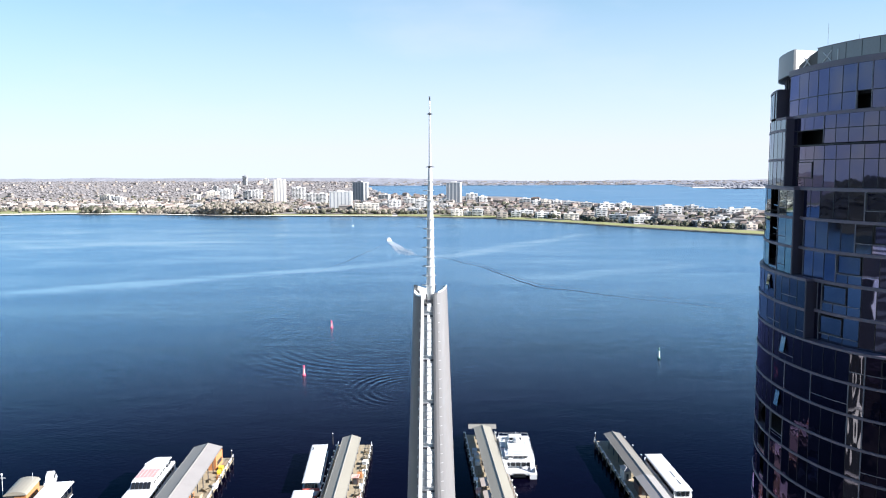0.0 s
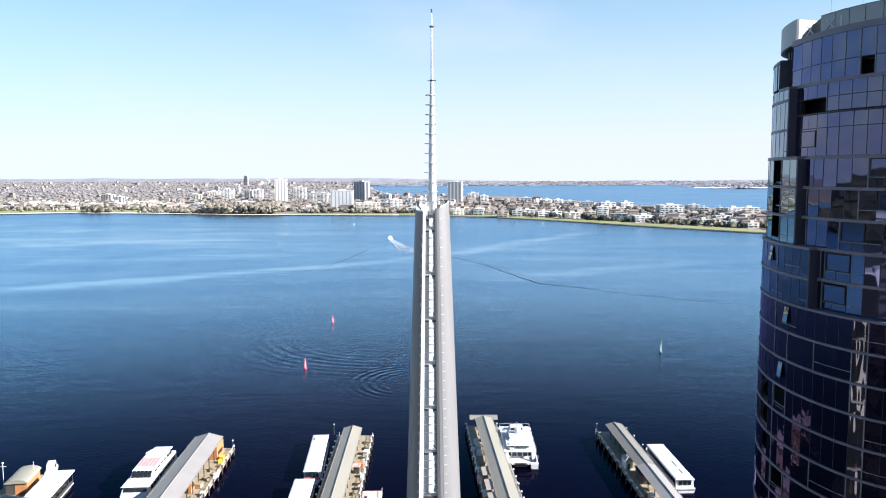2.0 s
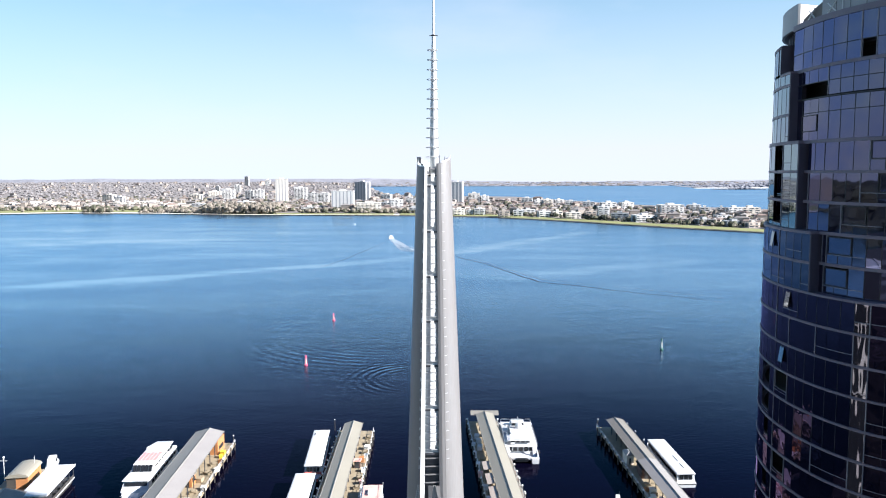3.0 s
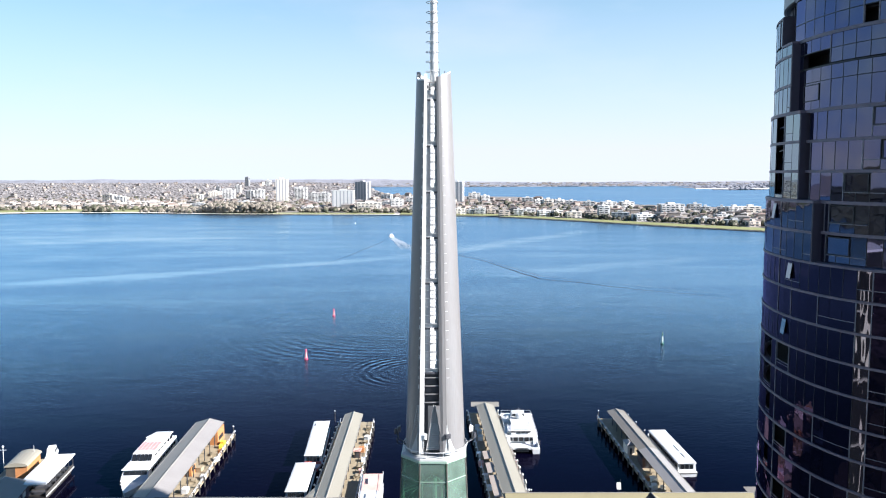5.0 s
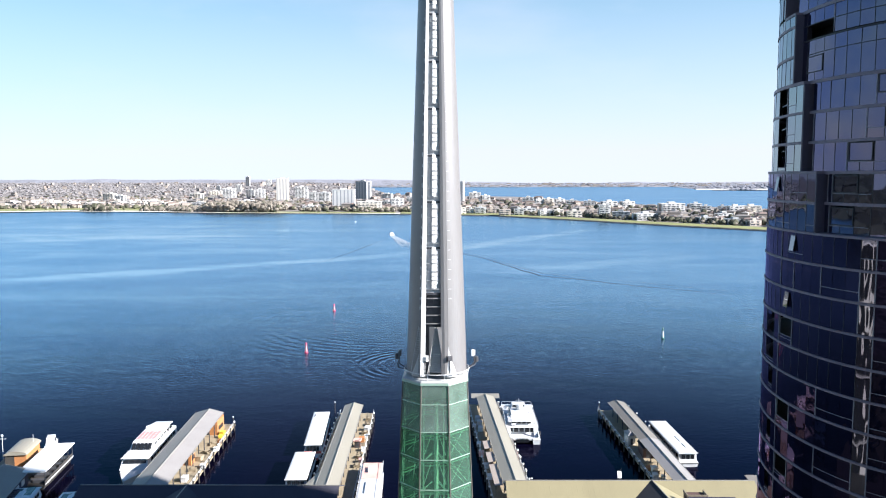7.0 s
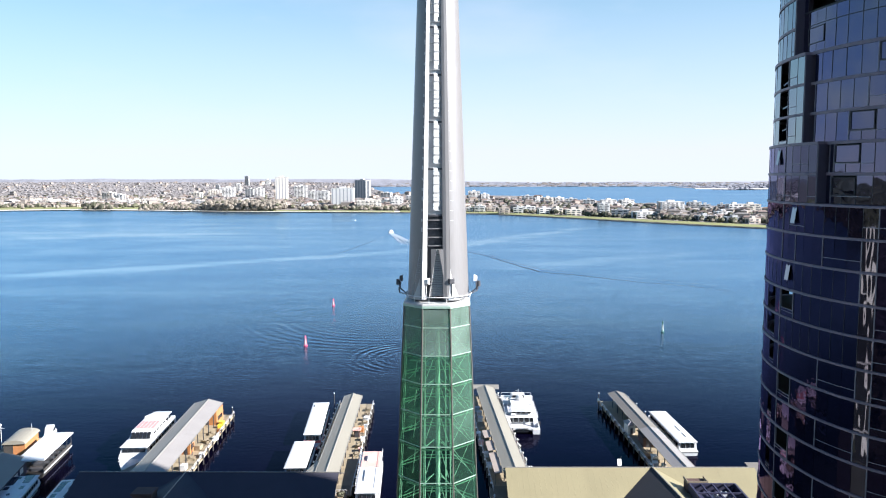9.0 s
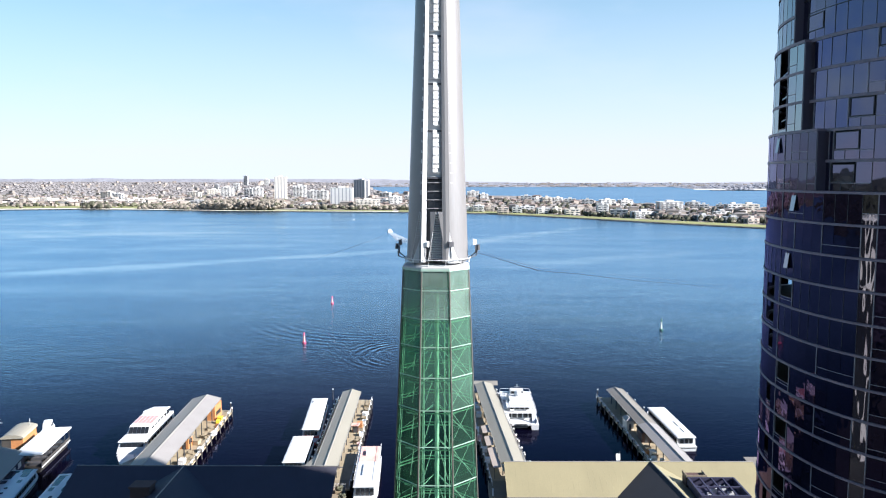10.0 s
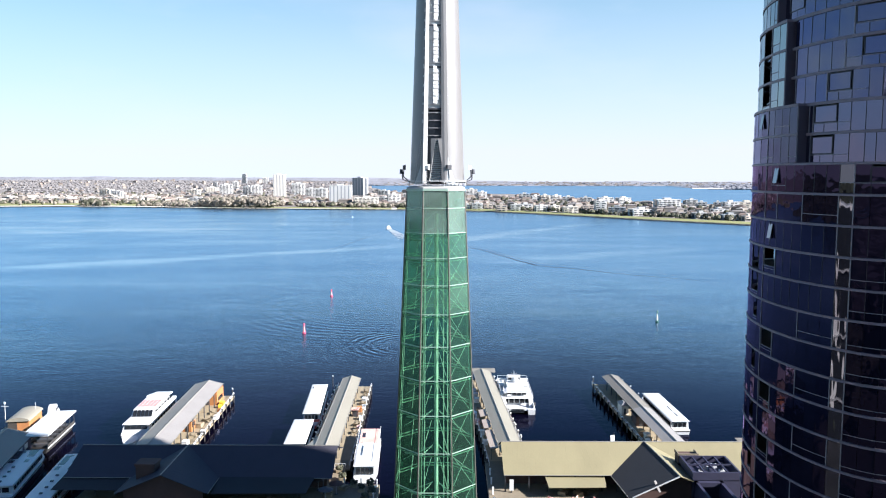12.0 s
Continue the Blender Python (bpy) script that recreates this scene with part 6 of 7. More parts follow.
# motor cruiser ferry with its bow towards the quay
fa = thing("ferry", "white two-decked cruise ferry with faded red lettering bars on its roof", "ferry", "moored ferries", at=(-76.6, 187.6, 0), turn=184.5)
piece("hull", lambda bm: hull(bm, 33, 7.2, -0.6, 1.9, 1.2, 0.38), BOAT_WHITE, fa)
piece("boot_stripe", lambda bm: hull(bm, 33.05, 7.05, 0.05, 0.3, 1.0, 0.38), PILE, fa)
piece("main_cabin", lambda bm: cabin(bm, -3.2, 3.2, -15.8, 10.5, 1.9, 4.2, 2.2, 0.25), BOAT_WHITE, fa)
piece("upper_cabin", lambda bm: cabin(bm, -2.8, 2.8, -9.0, 4.6, 4.2, 6.1, 2.0, 0.35), BOAT_WHITE, fa)
piece("fore_roof", lambda bm: cabin(bm, -3.3, 3.3, 2.0, 9.2, 4.2, 4.4, 0.3, 0.2), BOAT_WHITE, fa)
piece("aft_roof", lambda bm: loft(bm, [[(-2.2, -15.6, 5.2), (2.2, -15.6, 5.2), (2.7, -8.0, 6.15), (-2.7, -8.0, 6.15)], [(-2.0, -15.2, 5.5), (2.0, -15.2, 5.5), (2.5, -8.2, 6.5), (-2.5, -8.2, 6.5)]]), BOAT_WHITE, fa)
for k in range(5):
    piece("bridge_window", lambda bm: slab(bm, (-2.3 + 0.95 * k, 4.35, 4.75), (-1.5 + 0.95 * k, 4.35, 4.75), (-1.5 + 0.95 * k, 3.15, 5.95), (-2.3 + 0.95 * k, 3.15, 5.95), 0.08), BOAT_DARK, fa)
for k in range(4):
    piece("saloon_window", lambda bm: slab(bm, (-2.7 + 1.35 * k, 9.5, 3.2), (-1.42 + 1.35 * k, 9.5, 3.2), (-1.42 + 1.35 * k, 8.9, 3.8), (-2.7 + 1.35 * k, 8.9, 3.8), 0.08), BOAT_DARK, fa)
windows(fa, 6.4, -14, 7, 2.5, 3.5, 9, 0.12)
windows(fa, 5.6, -13, 2.5, 4.7, 5.5, 6, 0.2)
for k in range(5):
    piece("roof_letter_bar", lambda bm: box(bm, -2.2 + 0.92 * k, -1.45 + 0.92 * k, -5.2 + 0.3 * (k % 2), 0.6, 6.1, 6.14), BOAT_LETTER, fa, "faded red lettering bar")
rails(fa, 3.6, 11, 14.5, 1.9)

# catamaran with its stern towards the quay
fc = thing("ferry", "large white catamaran ferry with stepped upper decks", "ferry", "moored ferries", at=(18.0, 213.0, 0), turn=0)
fc.scale = (0.96, 0.82, 0.9)
for s in (-1, 1):
    piece("hull", lambda bm: loft(bm, [[(s * 3.9 - 1.0 * w, y, -0.6), (s * 3.9 - 1.25 * w, y, 1.5), (s * 3.9 + 1.1 * w, y, 1.5), (s * 3.9 + 0.9 * w, y, -0.6)] for y, w in ((-14.5, 0.9), (-8, 1), (8, 1), (14, 0.6), (17, 0.08))]), BOAT_WHITE, fc)
piece("bridge_deck", lambda bm: loft(bm, [[(-5.0 * w, y, 1.1), (-5.1 * w, y, 1.75), (5.1 * w, y, 1.75), (5.0 * w, y, 1.1)] for y, w in ((-14.0, 0.8), (-6, 0.98), (8, 1), (15.5, 0.82))]), BOAT_WHITE, fc)
piece("main_cabin", lambda bm: cabin(bm, -4.4, 4.4, -9.5, 13.5, 1.75, 4.0, 2.0, 0.3), BOAT_WHITE, fc)
piece("upper_deck", lambda bm: cabin(bm, -4.6, 4.6, -11.0, 15.0, 4.0, 4.2, 0.6, 0.05), BOAT_WHITE, fc)
piece("upper_cabin", lambda bm: cabin(bm, -2.9, 2.9, -4.5, 8.0, 4.2, 6.1, 1.4, 0.4), BOAT_WHITE, fc)
piece("radar_dome", lambda bm: lathe(bm, [(1.0, 6.1), (1.15, 6.7), (0.8, 7.5), (0.2, 7.8)], 14, 0.2, 1.5), BOAT_WHITE, fc, "white radar dome")
piece("stern_deck", lambda bm: box(bm, -4.3, 4.3, -13.9, -9.4, 1.75, 1.82), BOAT_GREY, fc)
# solid dark plate in place of the tunnel's shade
piece("tunnel_plate", lambda bm: box(bm, -1.9, 1.9, -14.15, -14.0, 0.5, 1.3), BOAT_DARK, fc, "dark plate standing in for the shaded tunnel between the hulls")
end_windows(fc, 7.6, -9.45, 2.3, 3.6, 5, -0.06)
end_windows(fc, 4.6, -4.35, 4.7, 5.7, 3, -0.1)
windows(fc, 8.8, -8, 11, 2.4, 3.5, 9, 0.1)
windows(fc, 5.8, -3.5, 5.8, 4.7, 5.6, 5, 0.2)
piece("aft_deckhouse", lambda bm: cabin(bm, -3.4, 3.4, -8.6, -4.2, 4.2, 5.3, 0.3, 0.3, 0.8), BOAT_WHITE, fc)
piece("sun_deck", lambda bm: box(bm, -3.7, 3.7, -9.4, -3.6, 5.35, 5.5), BOAT_GREY, fc, "pale grey sun deck")
piece("wheelhouse", lambda bm: cabin(bm, -2.2, 2.2, 3.2, 7.0, 6.1, 7.4, 0.9, 0.35), BOAT_WHITE, fc)
piece("bridge_wing", lambda bm: box(bm, -4.4, 4.4, 5.4, 6.6, 5.9, 6.15), BOAT_WHITE, fc)
for sx in (-1, 1):
    piece("stern_stair", lambda bm: slab(bm, (sx * 3.2, -13.4, 1.9), (sx * 4.1, -13.4, 1.9), (sx * 4.1, -10.6, 4.1), (sx * 3.2, -10.6, 4.1), 0.15), BOAT_GREY, fc)
    piece("stern_bulwark", lambda bm: box(bm, min(sx * 4.3, sx * 4.45), max(sx * 4.3, sx * 4.45), -13.9, -9.4, 1.8, 2.9), BOAT_WHITE, fc)
    piece("fender", lambda bm: tube(bm, (sx * 5.2, -8, 0.9), (sx * 5.2, -8, 2.0), 0.25, n=8), PILE, fc)
for y in (-8.7, -7.4, -6.1, -4.8):
    piece("deck_bench", lambda bm: box(bm, -2.8, 2.8, y - 0.25, y + 0.25, 5.5, 5.95), BOAT_GREY, fc)
for y in (9.4, 10.8, 12.2):
    piece("deck_bench", lambda bm: box(bm, -3.2, 3.2, y - 0.3, y + 0.3, 4.2, 4.65), BOAT_GREY, fc)
end_windows(fc, 5.6, -8.3, 4.5, 5.1, 4, -0.08)
end_windows(fc, 3.6, 3.25, 6.4, 7.1, 3, -0.1)
piece("stern_lettering_bar", lambda bm: box(bm, -1.6, 1.6, -14.12, -14.0, 1.42, 1.62), BOAT_DARK, fc, "dark lettering bar")
piece("signal_mast", lambda bm: (tube(bm, (0, 3.6, 7.3), (0, 3.2, 9.2), 0.06, n=6), tube(bm, (-0.9, 3.4, 8.5), (0.9, 3.4, 8.5), 0.04, n=5)), STEEL_WHITE, fc)
rails(fc, 7.3, -9.2, -3.8, 5.5, 0.8)
rails(fc, 9.0, -11, 14, 4.2, 0.95)
piece("bow_rail", lambda bm: tube(bm, (-4.4, 14.3, 5.15), (4.4, 14.3, 5.15), 0.05, n=5), STEEL_WHITE, fc)
for k, (x, y) in enumerate(((-3.4, -8), (3.3, -7.5), (-2.2, -9.5), (2.0, 11), (-2.5, 10.5), (-3.6, 2), (3.6, 3))):
    piece("life_raft", lambda bm: tube(bm, (x - 0.6, y, 4.55), (x + 0.6, y, 4.55), 0.35, n=10), BOAT_WHITE, fc, "white life raft canister")

# boats moored by the western quay
bl = thing("pontoon_boat", "open-sided pontoon boat with a flat white roof", "boat", "moored boats", at=(-97.0, 179.0, 0), turn=8)
piece("hull", lambda bm: hull(bm, 19, 5.6, -0.5, 1.0, 1.1, 0.1, True), PILE, bl)
piece("roof", lambda bm: cabin(bm, -3.1, 3.1, -9.8, 9.6, 4.2, 4.5, 0.1, 0.05, 0.1), BOAT_WHITE, bl, "flat white roof")
for y in np.linspace(-9, 9, 7):
    for s in (-1, 1):
        piece("post", lambda bm: box(bm, s * 2.6 - 0.07, s * 2.6 + 0.07, y - 0.07, y + 0.07, 1.0, 4.25), STEEL_DARK, bl)
piece("side_panel", lambda bm: (box(bm, 2.55, 2.65, -9, 9.2, 1.0, 2.0), box(bm, -2.65, -2.55, -9, 9.2, 1.0, 2.0)), PILE, bl)
for sg in (-1, 1):
    piece("gunwale", lambda bm: box(bm, sg * 2.72 - 0.06, sg * 2.72 + 0.06, -9.2, 9.3, 1.02, 1.25), BOAT_WHITE, bl, "white gunwale strip")
for k in range(5):
    piece("seat", lambda bm: box(bm, -2.0, 2.3, -7.5 + 3.4 * k, -6.3 + 3.4 * k, 1.0, 1.6), STEEL_DARK, bl)

for at, turn, L, W, lab in (((-91.6, 154.5, 0), 12, 24, 6.2, "blue-white shaded ferry with dark panels on its roof"), ((-80.2, 150.5, 0), 9, 28, 5.2, "narrow shaded ferry with a pale roof and dark panels")):
    bb = flat_ferry(lab, at, turn, L, W, 3.2)
    piece("roof_panel", lambda bm: box(bm, -W * 0.36, -W * 0.04, L * 0.16, L * 0.36, 3.2, 3.26), SOLAR, bb, "dark roof panel")
    piece("roof_panel", lambda bm: box(bm, W * 0.06, W * 0.34, L * 0.2, L * 0.38, 3.2, 3.26), SOLAR, bb, "dark roof panel")
    piece("roof_panel", lambda bm: box(bm, -W * 0.34, W * 0.3, L * 0.06, L * 0.13, 3.2, 3.25), SOLAR, bb, "dark roof panel")
    for k in range(4):
        piece("roof_vent", lambda bm: box(bm, -0.3, 0.3, -L * 0.4 + L * 0.11 * k, -L * 0.4 + L * 0.11 * k + 0.5, 3.2, 3.5), SOLAR, bb)

bh = thing("boathouse", "orange-walled boathouse with a curved khaki roof on piles", "boathouse", at=(-106.6, 185.6, 0), turn=10)
piece("wall", lambda bm: box(bm, -2.4, 2.4, -4.6, 4.6, 1.2, 4.1), BRICK, bh)
# dark panel added for the shade on the front wall
piece("shutter", lambda bm: box(bm, -2.4, -0.3, -4.68, -4.6, 1.3, 4.0), PILE, bh, "dark panel standing in for the shaded front wall")
piece("roof", lambda bm: loft(bm, [[(2.7 * math.cos(radians(a)), y, 4.05 + 0.95 * math.sin(radians(a))) for a in range(0, 181, 20)] for y in (-5, 5)]), ROOF_TIN, bh, "curved khaki roof")
piece("deck", lambda bm: box(bm, -5, 5.5, -8, 8, 0.9, 1.2), DECK, bh)
for x in (-4.5, 0, 5):
    for y in (-7.5, 0, 7.5):
        piece("jetty_post", lambda bm: tube(bm, (x, y, -2.5), (x, y, 0.9), 0.2, n=8), PILE, bh)
piece("flue", lambda bm: tube(bm, (1.5, 3, 4.6), (1.5, 3, 6.6), 0.05, n=6), STEEL_WHITE, bh)
wb = thing("wharf_building", "low dark-roofed wharf building lying in shade", "building", at=(-100.5, 163.5, 0), turn=12)
piece("wall", lambda bm: box(bm, -5.5, 4.6, -14, 7, -1, 4.0), VIOLET, wb)
gable(wb, (-0.5, -14.5, 5.8), (-0.5, 7.5, 5.8), 5.6, 1.6, (ROOF_GREY, ROOF_GREY))
for k in range(5):
    piece("window", lambda bm: box(bm, 4.6, 4.66, -12 + 3.6 * k, -10 + 3.6 * k, 2.0, 3.2), BOAT_WHITE, wb)
cab = thing("cabin_boat", "small white cabin boat tied beside the boathouse", "boat", "moored boats", at=(-106.2, 198.5, 0), turn=20)
piece("hull", lambda bm: hull(bm, 8, 2.8, -0.4, 1.0, 1.2, 0.4), BOAT_WHITE, cab)
piece("cabin", lambda bm: cabin(bm, -1.1, 1.1, -2.6, 1.6, 1.0, 3.0, 0.9, 0.2), BOAT_WHITE, cab)
windows(cab, 2.2, -2.2, 0.6, 1.7, 2.5, 3, 0.08)
mast_cam = thing("wind_gauge_mast", "thin white mast with a cross arm and instruments", "mast", at=(-112.4, 187, 0))
piece("pole", lambda bm: tube(bm, (0, 0, -1), (0, 0, 6.6), 0.08, n=8), STEEL_WHITE, mast_cam)
piece("arm", lambda bm: box(bm, -0.9, 0.9, -0.06, 0.06, 5.9, 6.02), STEEL_WHITE, mast_cam)
piece("instrument", lambda bm: lathe(bm, [(0.1, 6.6), (0.28, 6.7), (0.28, 6.95), (0.08, 7.1)], 8), CAP, mast_cam)

# boat under way with its wake
fw = thing("ferry", "small white ferry under way across the river", "ferry", at=(-75, 925, 0), turn=12)
fw.scale = (1.0, 0.62, 0.62)
piece("hull", lambda bm: hull(bm, 18, 6.0, -0.5, 1.8, 1.15, 0.35), BOAT_WHITE, fw)
piece("cabin", lambda bm: cabin(bm, -2.5, 2.5, -7.5, 4, 1.8, 4.4, 1.5, 0.3), BOAT_WHITE, fw)
piece("upper_cabin", lambda bm: cabin(bm, -1.8, 1.8, -4.5, 2, 4.4, 6.2, 1.0, 0.3), BOAT_WHITE, fw)
windows(fw, 5.0, -6.5, 2.5, 2.6, 3.6, 6, 0.1)


def ribbon(bm, pts, widths, z):
    prev = None
    fine = np.linspace(0, len(pts) - 1, (len(pts) - 1) * 8 + 1)
    xs, ys, ws = (np.interp(fine, range(len(pts)), v) for v in ([p[0] for p in pts], [p[1] for p in pts], widths))
    for k in range(len(fine)):
        j, i = min(k + 1, len(fine) - 1), max(k - 1, 0)
        tx, ty = xs[j] - xs[i], ys[j] - ys[i]
        q = math.hypot(tx, ty)
        w = ws[k] / 2 * (1 + 0.35 * noise.noise((xs[k] / 9, ys[k] / 9, z)))
        row = [bm.verts.new((xs[k] - ty / q * w, ys[k] + tx / q * w, z)), bm.verts.new((xs[k] + ty / q * w, ys[k] - tx / q * w, z))]
        if prev:
            bm.faces.new((prev[0], prev[1], row[1], row[0]))
        prev = row


def foam_fan(bm):
    r = random.Random(3)
    for k in range(1500):
        f = r.random() ** 1.4
        side = r.choice((-1, 0, 1, 1))
        x, y = -73 + 30 * f + side * (0.6 + 5.5 * f) + r.gauss(0, 0.7 + 1.6 * f), 914 - 150 * f + r.gauss(0, 3)
        a, b = r.uniform(0.2, 0.8) * (1.1 - 0.6 * f), r.uniform(1.0, 4.5) * (1.1 - 0.6 * f)
        bm.faces.new([bm.verts.new((x + a * q * r.uniform(0.7, 1.2), y + b * p * r.uniform(0.7, 1.2), 0.03 + 0.0002 * k)) for q, p in ((-0.7, -0.6), (0, -1), (0.7, -0.5), (0.9, 0.4), (0.1, 1), (-0.8, 0.5))])


def wake(bm, pts, widths, seed):
    """A wavering wave line, broken here and there."""
    r = random.Random(seed)
    n = (len(pts) - 1) * 10
    at = np.linspace(0, len(pts) - 1, n + 1)
    wob = [0.0]
    for k in range(n):
        wob.append(wob[-1] * 0.8 + r.gauss(0, 0.7))
    line = [(np.interp(a, range(len(pts)), [p[0] for p in pts]) + w * 0.5, np.interp(a, range(len(pts)), [p[1] for p in pts]) + w, np.interp(a, range(len(pts)), widths)) for a, w in zip(at, wob)]
    k = 0
    while k < n - 3:
        m = min(n, k + r.randrange(4, 16))
        seg = line[k:m + 1]
        ribbon(bm, [q[:2] for q in seg], [q[2] * (0.25 if i in (0, len(seg) - 1) else 0.75) for i, q in enumerate(seg)], 0.02)
        k = m - r.randrange(0, 2)


EAST = [(-46, 770), (-11, 748), (25, 671), (44, 605), (61, 553), (99, 519), (117, 500), (141, 481), (165, 460)]
setting("water_foam", foam_fan, FOAM, "pale foam trail behind the ferry under way")
setting("water_wake_west", lambda bm: wake(bm, [(-77, 880), (-96, 715), (-114, 613)], (0.5, 0.9, 0.2), 1), WAKE, "dark bow wave line on the river")
setting("water_wake_east", lambda bm: (wake(bm, EAST, (0.5, 1.2, 1.9, 2.7, 2.9, 2.2, 1.7, 1.3, 0.3), 2), wake(bm, [(x + 2, y + 9) for x, y in EAST[1:6]], (0.2, 0.7, 0.9, 0.9, 0.2), 5), wake(bm, [(x + 6, y + 14) for x, y in EAST[5:]], (0.2, 0.7, 0.7, 0.2), 7)), WAKE, "long dark wake line curving over the river")


# ---- buoys ----


def buoy(at, material, label, h):
    b = thing("channel_buoy", label, "buoy", "channel markers", at=at)
    piece("float", lambda bm: lathe(bm, [(0.4, -0.6), (0.75, -0.1), (0.8, 0.4), (0.5, 0.7)], 12), material, b)
    piece("tower", lambda bm: lathe(bm, [(0.34, 0.7), (0.26, h * 0.5), (0.22, h * 0.7)], 8), BOAT_PINK if material is BUOY_RED else CAP, b, "pale middle section")
    piece("cage", lambda bm: [tube(bm, (0.5 * math.cos(a), 0.5 * math.sin(a), 0.7), (0.24 * math.cos(a), 0.24 * math.sin(a), h * 0.72), 0.05, n=4) for a in (0.4, 2.5, 4.6)], material, b)
    piece("topmark", lambda bm: lathe(bm, [(0.3, h * 0.7), (0.34, h * 0.9), (0.1, h)], 8), material, b)


buoy((-59.7, 307.7, 0), BUOY_RED, "red and white channel marker standing in the river", 4.3)
buoy((-63.4, 404.6, 0), BUOY_RED, "red and white channel marker standing in the river", 3.9)
buoy((90.5, 335.6, 0), BUOY_GREEN, "dark green and white channel marker in the river", 5.2)
buoy((-150, 1180, 0), CAP, "small white marker far over the river", 2.4)

# ---- far shore: apartment blocks ----
rnd = random.Random(21)


def block(x, y, w, h, material, label, storeys=None, d=None, turn=None, stripes=False):
    """An apartment block with recessed balcony bands or window bays on each storey."""
    d = d or w * 0.7
    z = land_z(x, y + d / 2) - 0.5
    b = thing("apartment_block", label, "apartment block", "far shore apartments", at=(x, y + d / 2, z), turn=rnd.uniform(-14, 14) if turn is None else turn)
    n = storeys or max(2, round(h / 3.1))
    s = h / n
    piece("wall", lambda bm: box(bm, -w / 2, w / 2, -d / 2, d / 2, -1.5, h), material, b)
    piece("roof", lambda bm: (box(bm, -w / 2 - 0.3, w / 2 + 0.3, -d / 2 - 0.3, d / 2 + 0.3, h, h + 0.5)), material, b)
    piece("lift_room", lambda bm: box(bm, -w * 0.16, w * 0.14, -d * 0.2, d * 0.2, h + 0.5, h + 3.2), material, b)
    bays = max(2, int(w / 7))
    bw = w / bays
    for k in range(bays):
        xa = -w / 2 + bw * (k + 0.14)
        if stripes:
            piece("window_strip", lambda bm: box(bm, xa, xa + bw * (0.62 if stripes == "dark" else 0.3), -d / 2 - 0.06, -d / 2 - 0.01, 1, h - 0.8), WIN_MID if stripes == "dark" else WIN_PALE, b)
        else:
            for f in range(n):
                wide = 0.72 if (k + f) % 3 == 0 else 0.46
                piece("window", lambda bm: box(bm, xa, xa + bw * wide, -d / 2 - 0.06, -d / 2 - 0.01, f * s + 0.8, f * s + s * 0.78), WIN_FAR, b)
    for sgn in (-1, 1):
        piece("side_glazing", lambda bm: box(bm, *sorted((sgn * (w / 2 + 0.01), sgn * (w / 2 + 0.06))), -d * 0.25, d * 0.2, 1, h - 1), WIN_FAR, b)
    if not stripes:
        for f in range(1, n):
            lo_b, hi_b = (-w / 2 + bw * 0.08, w / 2 - bw * 0.08) if bays < 3 else (-w / 2 + bw * 0.05, -w / 2 + bw * (bays - 1.1))
            piece("balcony_slab", lambda bm: box(bm, lo_b, hi_b, -d / 2 - 1.2, -d / 2, f * s - 0.12, f * s + 0.75), material, b)
    return b


WHT, GRY, CRM, BRN = (WALL_WHITE, "white rendered apartment block with balconies"), (WALL_GREY, "grey rendered apartment block with balconies"), (WALL_CREAM, "cream rendered apartment block with balconies"), (WALL_BROWN, "brown brick apartment block with balconies")
for x, y, w, h, m in ((-838, 1670, 38, 7.8, CRM), (-788, 1688, 34, 8.8, CRM), (-730, 1700, 36, 7.8, CRM), (-678, 1660, 28, 9.8, BRN), (-628, 1650, 30, 10.8, CRM), (-584, 1660, 36, 8.8, CRM), (-536, 1622, 26, 12.1, GRY), (-493, 1640, 30, 10.8, WHT), (-457, 1700, 34, 10.9, WHT), (-894, 1700, 34, 7.8, CRM), (-383, 1560, 30, 7.9, CRM), (-340, 1552, 26, 6.9, WHT), (-288, 1545, 30, 7.9, WHT), (-139, 1600, 24, 13, WHT), (-41, 1600, 26, 14.3, WHT), (-12, 1560, 24, 10.2, WHT), (-77, 1500, 30, 8.7, WHT)):
    block(x, y, w, h, *m)
for k in range(22):
    x = rnd.uniform(-1010, -560)
    block(x, shore(x) + rnd.uniform(135, 300), rnd.uniform(20, 46), rnd.uniform(6, 10), *rnd.choice((CRM, CRM, BRN, BRN)))
block(-851, 1909, 28, 20.5, *CRM)
block(-809, 1874, 22, 16.6, *WHT)
block(-681, 2044, 30, 16.3, *CRM)
block(-712, 2306, 37, 17.8, *CRM)
block(-748, 2465, 13, 29.5, *GRY)
block(-593, 2040, 33, 30.3, *WHT)
block(-753, 2710, 20, 28.1, *WHT)
block(-995, 3749, 19, 46, *GRY)
block(-520, 2075, 27, 28.2, *WHT)
block(-555, 2118, 23, 24.2, *WHT)
block(-925, 3873, 28, 28, *WHT)
block(-419, 1889, 29, 58.6, WALL_CREAM, "tall pale apartment tower with narrow window strips", d=22, turn=6, stripes=True)
block(-408, 2069, 34, 35.3, *WHT)
block(-329, 1821, 22, 26.7, *WHT)
block(-300, 1790, 25, 26.8, *WHT)
block(-222, 1554, 44, 39.2, WALL_WHITE, "broad white apartment slab with vertical window strips", d=18, turn=0, stripes=True)
block(-229, 1948, 32, 52.5, WALL_GREY, "grey tower with dark glass strips and a pale flank", d=24, turn=-24, stripes="dark")
block(-166, 1509, 47, 17.3, *CRM)
block(-175, 2019, 26, 19.2, *WHT)
block(-115, 1551, 25, 21.9, *WHT)
block(-93, 1697, 22, 17.4, *WHT)
block(-63, 1549, 20, 23.6, *WHT)
